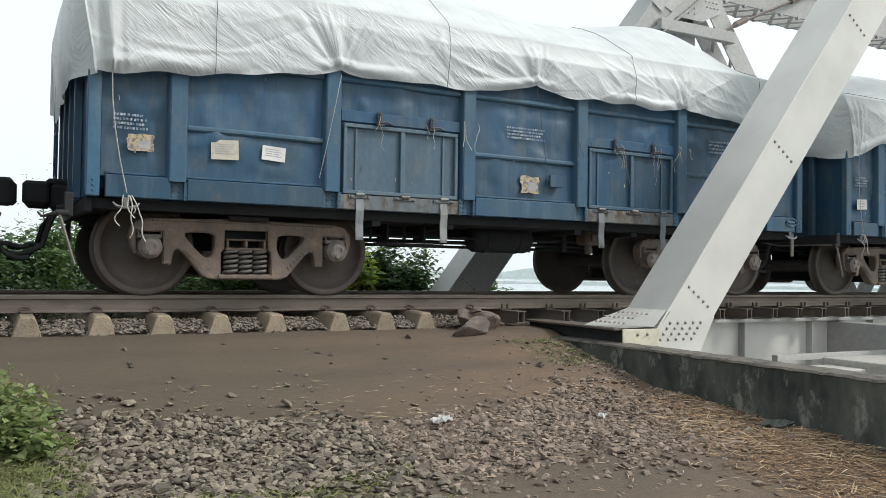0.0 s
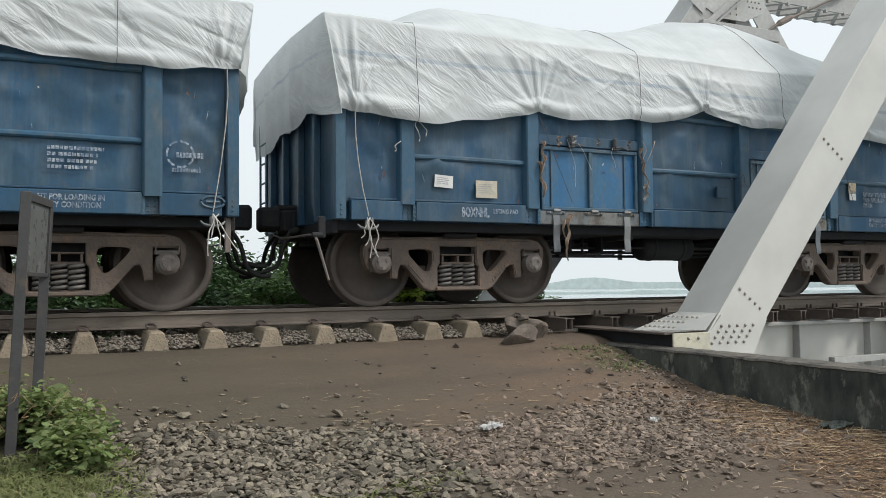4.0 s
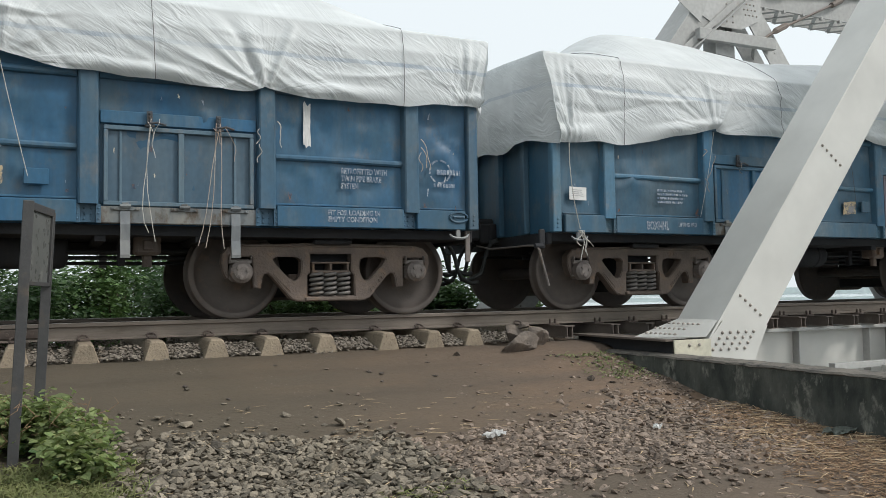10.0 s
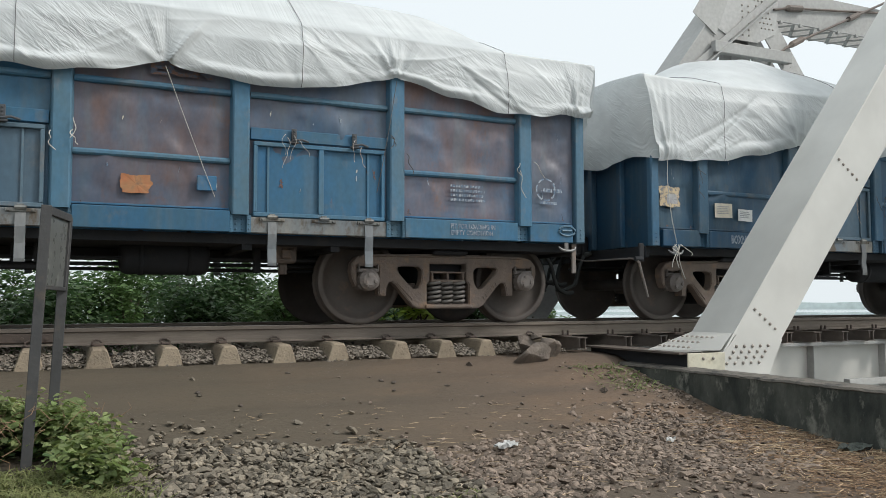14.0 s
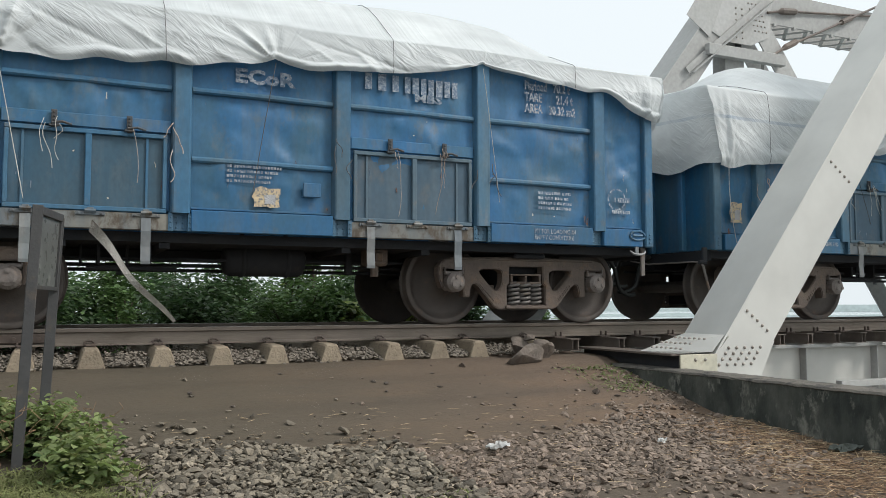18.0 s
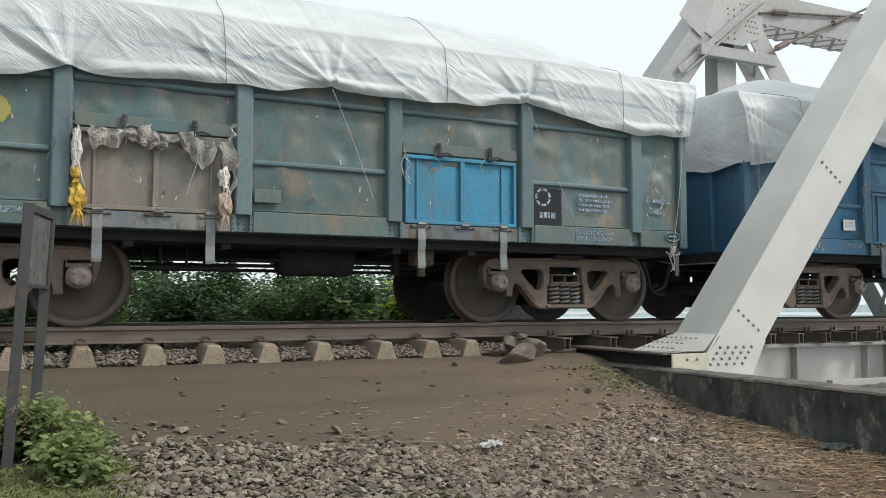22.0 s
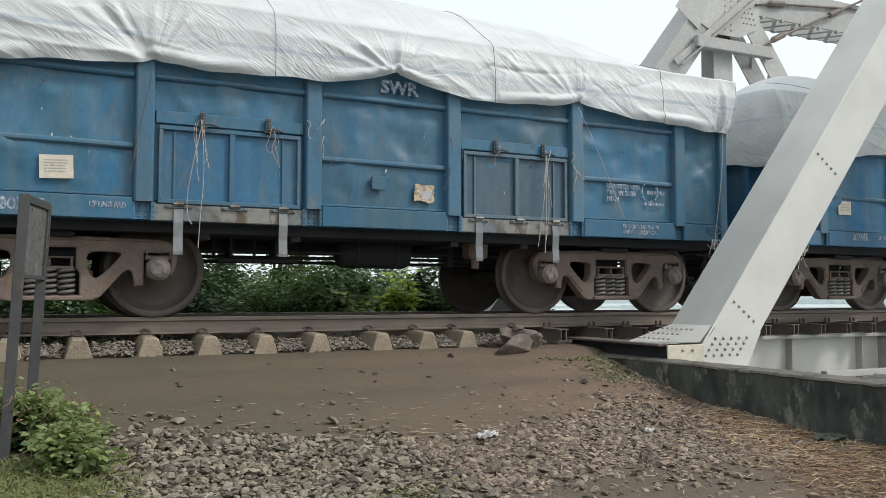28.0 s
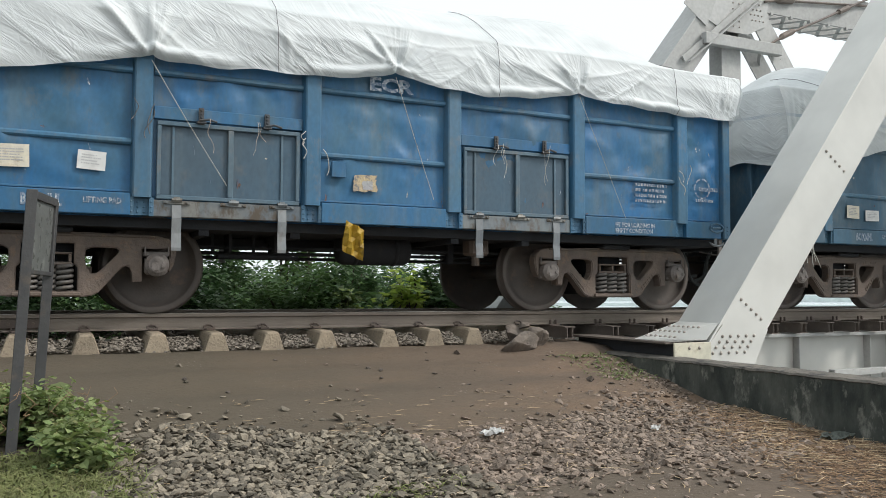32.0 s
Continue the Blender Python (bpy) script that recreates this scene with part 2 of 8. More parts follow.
DUST = (0.10, 0.13, 0.15)
MAT = {
    "blue": paint("wagon_paint_blue", (0.018, 0.116, 0.236), (0.04, 0.11, 0.162), DUST),
    "soft": paint("wagon_paint_softened_blue", (0.022, 0.118, 0.216), (0.042, 0.108, 0.15), (0.10, 0.125, 0.14)),
    "worn": paint("wagon_paint_worn_blue", (0.018, 0.096, 0.192), (0.038, 0.092, 0.135), (0.088, 0.11, 0.125)),
    "dull": paint("wagon_paint_dull_blue", (0.016, 0.074, 0.148), (0.032, 0.07, 0.102), (0.075, 0.092, 0.105)),
    "deep": paint("wagon_paint_deep_blue", (0.018, 0.122, 0.278), (0.038, 0.115, 0.185), DUST),
    "pale": paint("wagon_paint_faded_blue", (0.032, 0.102, 0.168), (0.052, 0.098, 0.132), DUST),
    # paler than the sheets: light and dust on projecting bars, put into the colour
    "post_blue": paint("post_paint_lit_blue", (0.043, 0.14, 0.235), (0.066, 0.134, 0.18), (0.15, 0.16, 0.17), spread=0.12),
    "post_dull": paint("post_paint_lit_dull_blue", (0.033, 0.104, 0.18), (0.052, 0.1, 0.138), (0.125, 0.135, 0.14), spread=0.12),
    "post_deep": paint("post_paint_lit_deep_blue", (0.038, 0.138, 0.252), (0.06, 0.132, 0.19), (0.15, 0.16, 0.17), spread=0.12),
    "post_green": paint("post_paint_lit_grey_green", (0.12, 0.175, 0.18), (0.09, 0.15, 0.17), (0.17, 0.15, 0.12), spread=0.12),
    "post_grey": paint("post_paint_lit_dusty_grey", (0.095, 0.145, 0.18), (0.075, 0.135, 0.185), (0.19, 0.17, 0.15), spread=0.12),
    "brownish": paint("wagon_paint_stained_brown", (0.10, 0.10, 0.125), (0.05, 0.11, 0.19), (0.13, 0.095, 0.085)),
    "rusty": paint("wagon_paint_rust_stained", (0.15, 0.095, 0.085), (0.06, 0.11, 0.18), (0.16, 0.09, 0.07)),
    "greygreen": paint("wagon_paint_grey_green", (0.085, 0.155, 0.16), (0.115, 0.135, 0.125), (0.20, 0.165, 0.125), dirt_at=(0.52, 0.66), streak=(0.2, 0.165, 0.13)),
    "cyan": paint("wagon_paint_bright_cyan", (0.03, 0.25, 0.42), (0.05, 0.2, 0.3), (0.13, 0.17, 0.19)),
    "grey": paint("wagon_paint_dusty_grey", (0.062, 0.102, 0.138), (0.05, 0.105, 0.158), (0.12, 0.13, 0.135)),
    "sill": paint("door_sill_worn_cream", (0.22, 0.21, 0.18), (0.10, 0.13, 0.16), (0.09, 0.07, 0.05), dirt_at=(0.48, 0.6), dirt_scale=7),
    "strap": paint("door_strap_pale_grey", (0.24, 0.24, 0.23), (0.12, 0.14, 0.16), (0.10, 0.08, 0.06)),
    "dark": surface("underframe_black_steel", (0.024, 0.026, 0.03), (0.034, 0.034, 0.036), (0.042, 0.038, 0.036), rough=0.85, bump=0.2, sheen=0.3),
    "bogie": surface("bogie_rust_brown_steel", (0.168, 0.128, 0.102), (0.11, 0.09, 0.079), (0.23, 0.145, 0.09), rough=0.8, big=3, bump=0.4, bump_scale=30, spread=0.2),
    "wheel": surface("wheel_dark_brown_steel", (0.1, 0.083, 0.072), (0.07, 0.06, 0.055), (0.14, 0.1, 0.076), rough=0.7, metal=0.1, big=2.5, bump=0.15),
    "tread": surface("wheel_polished_tread", (0.25, 0.24, 0.23), (0.18, 0.17, 0.16), None, rough=0.35, metal=0.8, bump=0.05),
    "cap": surface("axle_cap_grey_steel", (0.20, 0.175, 0.16), (0.14, 0.125, 0.115), (0.26, 0.18, 0.13), rough=0.6, metal=0.2),
    "spring": surface("spring_grey_steel", (0.19, 0.18, 0.17), (0.13, 0.12, 0.11), (0.18, 0.14, 0.1), rough=0.6, metal=0.3, bump=0.2),
    "rubber": surface("black_rubber_hose", (0.014, 0.015, 0.014), (0.02, 0.022, 0.02), (0.04, 0.04, 0.035), rough=0.7, bump=0.1),
    "white_paint": surface("stencil_white_paint", (0.46, 0.49, 0.51), (0.30, 0.35, 0.40), (0.12, 0.17, 0.24), rough=0.8, dirt_at=(0.41, 0.54), dirt_scale=26, bump=0),
    "paper": surface("sticker_white_paper", (0.72, 0.72, 0.70), (0.62, 0.62, 0.6), None, rough=0.85, bump=0.05),
    "paper_old": surface("sticker_cream_paper", (0.60, 0.55, 0.44), (0.52, 0.49, 0.42), (0.38, 0.30, 0.2), rough=0.9, bump=0.1, big=9, dirt_scale=16),
    "paper_torn": surface("sticker_torn_yellow_paper", (0.52, 0.42, 0.26), (0.45, 0.36, 0.25), (0.2, 0.2, 0.2), rough=0.9, big=12, dirt_scale=20, dirt_at=(0.5, 0.56)),
    "print": surface("grey_print", (0.40, 0.40, 0.41), None, None, rough=0.9, bump=0),
    "orange_print": surface("orange_print", (0.42, 0.17, 0.08), (0.36, 0.2, 0.1), (0.1, 0.08, 0.08), rough=0.9, big=10, bump=0),
    "yellow": surface("yellow_plastic_sheet", (0.62, 0.42, 0.05), (0.5, 0.3, 0.02), (0.15, 0.1, 0.03), rough=0.5, big=5),
    "rope": surface("pale_plastic_twine", (0.55, 0.54, 0.5), (0.38, 0.36, 0.33), None, rough=0.8, fine=60),
    "rope_dark": surface("dark_tie_rope", (0.09, 0.09, 0.095), (0.14, 0.14, 0.14), None, rough=0.9),
    "rope_red": surface("red_brown_twine", (0.36, 0.27, 0.22), (0.46, 0.42, 0.37), None, rough=0.9),
    "sack": surface("dirty_white_sacking", (0.66, 0.64, 0.60), (0.52, 0.49, 0.45), (0.32, 0.26, 0.2), rough=0.9, big=5, bump=0.6, bump_scale=60),
    "tan": paint("door_paint_dusty_tan", (0.20, 0.175, 0.145), (0.15, 0.145, 0.13), (0.30, 0.26, 0.21), dirt_at=(0.6, 0.66), streak=(0.25, 0.22, 0.18)),
    "rag": surface("faded_orange_brown_rag", (0.36, 0.24, 0.17), (0.46, 0.38, 0.31), (0.2, 0.13, 0.1), rough=0.95, big=9, dirt_scale=14, bump=0.4),
    "straw": surface("dry_straw", (0.36, 0.26, 0.15), (0.5, 0.39, 0.26), None, rough=0.9, island=True, spread=0.35, bump=0),
    "chaff": surface("brown_straw_chaff", (0.2, 0.125, 0.074), (0.26, 0.17, 0.1), None, rough=0.95, island=True, spread=0.4, bump=0),
    "truss": surface("bridge_pale_grey_paint", (0.55, 0.54, 0.505), (0.52, 0.515, 0.485), (0.36, 0.33, 0.28), rough=0.4, big=0.35, fine=1.5, dirt_scale=7, dirt_at=(0.68, 0.8), bump=0.02, bump_scale=5, spread=0.03),
    "truss_worn": surface("bridge_weathered_grey_paint", (0.40, 0.40, 0.39), (0.36, 0.36, 0.345), (0.27, 0.24, 0.20), rough=0.6, big=0.9, dirt_scale=3, dirt_at=(0.62, 0.8), bump=0.06),
    "shoe": surface("shoe_yellowed_grey_paint", (0.50, 0.47, 0.37), (0.44, 0.42, 0.34), (0.3, 0.24, 0.17), rough=0.6, big=2, dirt_scale=6, bump=0.08),
    "rivet": surface("rivet_worn_grey_paint", (0.36, 0.33, 0.29), (0.24, 0.21, 0.18), None, rough=0.42, metal=0.2, bump=0),
    "rail": surface("rail_side_brown_rust", (0.19, 0.16, 0.13), (0.155, 0.13, 0.11), (0.11, 0.09, 0.07), rough=0.8, big=0.8, bump=0.25, stretch=(0.3, 1, 1)),
    "railhead": surface("rail_head_polished_steel", (0.34, 0.32, 0.30), (0.28, 0.25, 0.22), None, rough=0.38, metal=0.75, bump=0.02, stretch=(0.1, 1, 1)),
    "latch": surface("latch_dirty_steel", (0.07, 0.085, 0.1), (0.055, 0.05, 0.048), (0.13, 0.095, 0.07), rough=0.75, big=8, dirt_scale=16),
    "clip": surface("rail_clip_rusty_steel", (0.10, 0.075, 0.06), (0.07, 0.055, 0.05), None, rough=0.8),
    "sleeper": surface("sleeper_pale_concrete", (0.32, 0.262, 0.19), (0.26, 0.212, 0.155), (0.15, 0.116, 0.086), rough=0.92, big=5, dirt_scale=30, dirt_at=(0.56, 0.66), bump=0.5, bump_scale=50, spread=0.14),
    "steel_sleeper": surface("steel_sleeper_brown", (0.15, 0.12, 0.1), (0.1, 0.085, 0.075), (0.2, 0.17, 0.14), rough=0.7, bump=0.2),
    "parapet": surface("parapet_black_stained_concrete", (0.036, 0.042, 0.038), (0.115, 0.12, 0.104), (0.22, 0.22, 0.19), rough=0.94, big=3.2, dirt_scale=5.0, dirt_at=(0.56, 0.66), bump=1.0, bump_scale=18, stretch=(1, 1, 0.55), streak=(0.11, 0.118, 0.10), sheen=0.25),
    "coping": surface("parapet_top_grey_concrete", (0.14, 0.125, 0.105), (0.09, 0.083, 0.072), (0.045, 0.043, 0.04), rough=0.94, big=3.5, dirt_at=(0.5, 0.64), bump=0.6, bump_scale=30),
    "concrete": surface("pale_bed_concrete", (0.5, 0.49, 0.46), (0.44, 0.43, 0.4), (0.34, 0.32, 0.28), rough=0.9, big=1.2, bump=0.4),
    "stone": surface("crushed_grey_basalt", (0.19, 0.162, 0.122), (0.125, 0.108, 0.084), (0.26, 0.222, 0.165), rough=0.92, island=True, spread=0.6, big=6, dirt_scale=14, bump=0.5, bump_scale=60),
    "stone_brown": surface("crushed_brown_stone", (0.215, 0.166, 0.13), (0.15, 0.117, 0.092), (0.28, 0.217, 0.168), rough=0.92, island=True, spread=0.52, big=6, dirt_scale=14, bump=0.5, bump_scale=60),
    "stone_bed": surface("dusty_ballast_stone", (0.21, 0.183, 0.15), (0.165, 0.143, 0.118), (0.28, 0.245, 0.2), rough=0.93, island=True, spread=0.34, big=6, dirt_scale=14, bump=0.5, bump_scale=60),
    "rock": surface("weathered_brown_rock", (0.15, 0.122, 0.10), (0.105, 0.09, 0.078), (0.21, 0.175, 0.14), rough=0.92, big=4, bump=0.8, bump_scale=20, spread=0.15),
    "soil": None,
    "leaf": surface("leaf_mid_green", (0.07, 0.135, 0.04), (0.105, 0.175, 0.055), (0.14, 0.15, 0.05), rough=0.55, island=True, spread=0.45, big=3, dirt_at=(0.62, 0.7), bump=0),
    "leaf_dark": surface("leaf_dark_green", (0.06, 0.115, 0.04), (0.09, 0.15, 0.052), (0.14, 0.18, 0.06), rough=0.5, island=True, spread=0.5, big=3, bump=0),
    "leaf_light": surface("leaf_yellow_green", (0.21, 0.30, 0.05), (0.27, 0.33, 0.08), None, rough=0.5, island=True, spread=0.35, bump=0),
    "creeper": surface("creeper_dusty_green", (0.145, 0.2, 0.072), (0.235, 0.265, 0.115), (0.3, 0.245, 0.13), rough=0.72, island=True, spread=0.45, big=3, dirt_at=(0.6, 0.7), bump=0),
    "grass": surface("grass_dull_green", (0.17, 0.205, 0.075), (0.24, 0.235, 0.10), (0.32, 0.26, 0.14), rough=0.8, island=True, spread=0.4, big=2, bump=0),
    "bark": surface("shrub_bark", (0.09, 0.07, 0.05), (0.06, 0.05, 0.04), None, rough=0.9),
    # distance haze is mixed into this pale base colour
    "far_land": surface("far_bank_painted_haze", (0.62, 0.68, 0.66), (0.68, 0.74, 0.73), None, rough=1.0, big=0.02, fine=0.2, bump=0, place="Object", spread=0.02, sheen=0),
    "sign_steel": surface("sign_post_dark_grey_paint", (0.055, 0.055, 0.055), (0.04, 0.04, 0.042), (0.1, 0.08, 0.06), rough=0.6, big=6, bump=0.15),
    "sign_board": surface("sign_weathered_glass", (0.12, 0.125, 0.12), (0.085, 0.09, 0.085), (0.24, 0.24, 0.23), rough=0.3, big=4, dirt_scale=8, dirt_at=(0.55, 0.75), bump=0.1),
    "litter": surface("crumpled_white_wrapper", (0.85, 0.85, 0.83), (0.7, 0.7, 0.69), None, rough=0.6, big=12, bump=0.4),
    "scrap": surface("pale_green_plastic_scrap", (0.2, 0.22, 0.19), (0.15, 0.17, 0.15), None, rough=0.7, big=9, bump=0.3),
    "water": None,
}


def tarp_material():
    m = surface("tarpaulin_white_woven_plastic", (0.72, 0.75, 0.75), (0.64, 0.67, 0.675), (0.55, 0.55, 0.525), rough=0.5, big=0.9, fine=3,
                dirt_scale=1.8, dirt_at=(0.62, 0.82), bump=0.1, bump_scale=5, stretch=(0.8, 1, 1.3), spread=0.03, sheen=0.4)
    nt = m.node_tree
    bsdf = nt.nodes["Principled BSDF"]
    bsdf.inputs["Transmission Weight"].default_value = 0.0
    # faint blue stripes woven into the sheet
    src = bsdf.inputs["Base Color"].links[0].from_socket
    co = nt.nodes.new("ShaderNodeUVMap")
    sep = nt.nodes.new("ShaderNodeSeparateXYZ")
    nt.links.new(co.outputs[0], sep.inputs[0])
    band = nt.nodes.new("ShaderNodeMath")
    band.operation = "COMPARE"
    nt.links.new(sep.outputs["Y"], band.inputs[0])
    band.inputs[1].default_value, band.inputs[2].default_value = 0.5, 0.026
    info = nt.nodes.new("ShaderNodeObjectInfo")
    some = nt.nodes.new("ShaderNodeMath")
    some.operation = "MULTIPLY"
    nt.links.new(band.outputs[0], some.inputs[0])
    nt.links.new(info.outputs["Alpha"], some.inputs[1])
    faint = noise_mask(nt, co.outputs[0], 1.3, 3, 0.3, 0.75)
    some2 = nt.nodes.new("ShaderNodeMath")
    some2.operation = "MULTIPLY"
    nt.links.new(some.outputs[0], some2.inputs[0])
    nt.links.new(faint, some2.inputs[1])
    nt.links.new(ramp_mix(nt, some2.outputs[0], src, (0.36, 0.44, 0.53)), bsdf.inputs["Base Color"])
    # creases: fans that spread from the ties, and patches of fine slanting wrinkles
    def node(kind, **inputs):
        n = nt.nodes.new(kind)
        for key, value in inputs.items():
            n.inputs[key.replace("_", " ")].default_value = value
        return n

    def maths(op, a, b):
        n = nt.nodes.new("ShaderNodeMath")
        n.operation = op
        for k, v in enumerate((a, b)):
            if isinstance(v, bpy.types.NodeSocket):
                nt.links.new(v, n.inputs[k])
            else:
                n.inputs[k].default_value = v
        return n.outputs[0]

    fan = nt.nodes.new("ShaderNodeUVMap")
    fan.uv_map = "Fan"
    co.uv_map = "UVMap"
    cut = nt.nodes.new("ShaderNodeSeparateXYZ")
    nt.links.new(fan.outputs[0], cut.inputs[0])
    rays = node("ShaderNodeMapping", Scale=(3.2, 0.7, 1))
    nt.links.new(fan.outputs[0], rays.inputs[0])
    ray = node("ShaderNodeTexNoise", Scale=1.0, Detail=3.0, Roughness=0.6, Distortion=0.25)
    nt.links.new(rays.outputs[0], ray.inputs["Vector"])
    ridge = maths("ABSOLUTE", maths("SUBTRACT", ray.outputs[0], 0.5), 0.0)
    fade = node("ShaderNodeMapRange", From_Min=1.15, From_Max=0.25)
    nt.links.new(cut.outputs["Y"], fade.inputs["Value"])
    some = noise_mask(nt, rays.outputs[0], 0.33, 1, 0.36, 0.6)
    h1 = maths("MULTIPLY", maths("MULTIPLY", ridge, maths("MULTIPLY", fade.outputs[0], some)), maths("MINIMUM", cut.outputs["Y"], 0.5))
    turn = node("ShaderNodeMapping", Scale=(1.7, 0.42, 1.0), Rotation=(0, 0, 0.74))
    turn.vector_type = "TEXTURE"
    nt.links.new(co.outputs[0], turn.inputs[0])
    wrinkle = node("ShaderNodeTexNoise", Scale=3.6, Detail=3.0, Roughness=0.6, Distortion=0.7)
    nt.links.new(turn.outputs[0], wrinkle.inputs["Vector"])
    w1 = maths("ABSOLUTE", maths("SUBTRACT", wrinkle.outputs[0], 0.5), 0.0)
    patches = noise_mask(nt, co.outputs[0], 1.1, 2, 0.42, 0.62)
    h2 = maths("MULTIPLY", w1, maths("MULTIPLY_ADD", patches, 0.8))
    h2.node.inputs[1].links[0].from_node.inputs[2].default_value = 0.22
    total = maths("ADD", maths("MULTIPLY", h1, 1.0), maths("MULTIPLY", h2, 0.27))
    soft = bsdf.inputs["Normal"].links[0].from_socket
    b = nt.nodes.new("ShaderNodeBump")
    b.inputs["Strength"].default_value, b.inputs["Distance"].default_value = 0.7, 0.2
    nt.links.new(total, b.inputs["Height"])
    nt.links.new(soft, b.inputs["Normal"])
    nt.links.new(b.outputs[0], bsdf.inputs["Normal"])
    # thin sheet that lets some light through
    through_light = nt.nodes.new("ShaderNodeBsdfTranslucent")
    through_light.inputs["Color"].default_value = (0.66, 0.70, 0.70, 1)
    mix = nt.nodes.new("ShaderNodeMixShader")
    mix.inputs[0].default_value = 0.22
    end = nt.nodes["Material Output"]
    nt.links.new(bsdf.outputs[0], mix.inputs[1])
    nt.links.new(through_light.outputs[0], mix.inputs[2])
    nt.links.new(mix.outputs[0], end.inputs["Surface"])
    return m


def soil_material():
    """Trodden grey-brown earth, redder in patches, with pale and dark specks of small stone."""
    m = surface("trodden_earth", (0.14, 0.104, 0.078), (0.105, 0.083, 0.066), (0.185, 0.126, 0.085), rough=0.95, big=0.55, fine=26, dirt_scale=0.9,
                dirt_at=(0.5, 0.72), bump=0.75, bump_scale=38, place="Object", spread=0.0, sheen=0.2, stretch=(0.55, 1.5, 1))
    nt = m.node_tree
    bsdf = nt.nodes["Principled BSDF"]
    src = bsdf.inputs["Base Color"].links[0].from_socket
    co = nt.nodes.new("ShaderNodeTexCoord")
    cell = nt.nodes.new("ShaderNodeTexVoronoi")
    cell.inputs["Scale"].default_value = 30
    nt.links.new(co.outputs["Object"], cell.inputs["Vector"])
    near = nt.nodes.new("ShaderNodeMapRange")
    near.inputs["From Min"].default_value, near.inputs["From Max"].default_value = 0.16, 0.10
    nt.links.new(cell.outputs["Distance"], near.inputs["Value"])
    where = noise_mask(nt, co.outputs["Object"], 1.7, 4, 0.5, 0.62)
    mul = nt.nodes.new("ShaderNodeMath")
    mul.operation = "MULTIPLY"
    nt.links.new(near.outputs[0], mul.inputs[0])
    nt.links.new(where, mul.inputs[1])
    # earth graded greyer and darker along x, away from the bridge
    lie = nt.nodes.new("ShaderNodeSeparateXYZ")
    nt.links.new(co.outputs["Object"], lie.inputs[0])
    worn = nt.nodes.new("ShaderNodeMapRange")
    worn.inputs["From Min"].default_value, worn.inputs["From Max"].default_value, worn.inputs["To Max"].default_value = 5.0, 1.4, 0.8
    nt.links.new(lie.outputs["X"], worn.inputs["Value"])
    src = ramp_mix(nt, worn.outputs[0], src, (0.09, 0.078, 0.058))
    nt.links.new(ramp_mix(nt, mul.outputs[0], src, (0.27, 0.24, 0.21)), bsdf.inputs["Base Color"])
    return m


def water_material():
    m = surface("hazy_river_water", (0.35, 0.42, 0.43), (0.40, 0.46, 0.47), None, rough=0.2, big=0.01, fine=0.05, bump=0.05, bump_scale=0.4, spread=0)
    return m


def let_light_through(key, amount, colour):
    """Thin leaves glow softly when the light is behind them."""
    nt = MAT[key].node_tree
    bsdf, end = nt.nodes["Principled BSDF"], nt.nodes["Material Output"]
    thin = nt.nodes.new("ShaderNodeBsdfTranslucent")
    thin.inputs["Color"].default_value = (*colour, 1)
    mix = nt.nodes.new("ShaderNodeMixShader")
    mix.inputs[0].default_value = amount
    nt.links.new(bsdf.outputs[0], mix.inputs[1])
    nt.links.new(thin.outputs[0], mix.inputs[2])
    nt.links.new(mix.outputs[0], end.inputs["Surface"])


for key, colour in (("leaf", (0.11, 0.19, 0.06)), ("leaf_dark", (0.075, 0.145, 0.06)), ("leaf_light", (0.5, 0.62, 0.12)), ("creeper", (0.24, 0.33, 0.1)), ("grass", (0.26, 0.32, 0.1))):
    let_light_through(key, 0.5 if key == "leaf_light" else 0.33, colour)
MAT["tarp"] = tarp_material()
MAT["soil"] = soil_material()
MAT["water"] = water_material()

# ---------------------------------------------------------------- building tools
def mesh_of(bm, name, smooth=False):
    bmesh.ops.recalc_face_normals(bm, faces=bm.faces)
    me = bpy.data.meshes.new(name)
    bm.to_mesh(me)
    bm.free()
    if smooth:
        for p in me.polygons:
            p.use_smooth = True
    return me


STORE = {}


def kept(key, build, smooth=False):
    """A mesh that is built once and shared by all alike pieces."""
    if key not in STORE:
        STORE[key] = mesh_of(build(), str(key).split("|")[0], smooth)
    return STORE[key]


def part(name, mesh, material, parent=None, at=None, label=""):
    """Links a mesh (or bmesh) as one object under a thing or a part. at: a pose in the parent's space."""
    if isinstance(mesh, bmesh.types.BMesh):
        mesh = mesh_of(mesh, name)
    ob = new(name, mesh)
    if isinstance(material, str):
        material = MAT[material]
    if not mesh.materials:
        mesh.materials.append(material)
    elif mesh.materials[0] is not material:
        ob.material_slots[0].link = "OBJECT"
        ob.material_slots[0].material = material
    if parent is not None:
        ob.parent = parent
    if at is not None:
        ob.matrix_basis = at
    return tagged(ob, label)


def empty(name, at, label, category, group="", kind=""):
    ob = new(name)
    ob.empty_display_size = 0.3
    ob.matrix_basis = at
    return tagged(ob, label, category, group, kind)


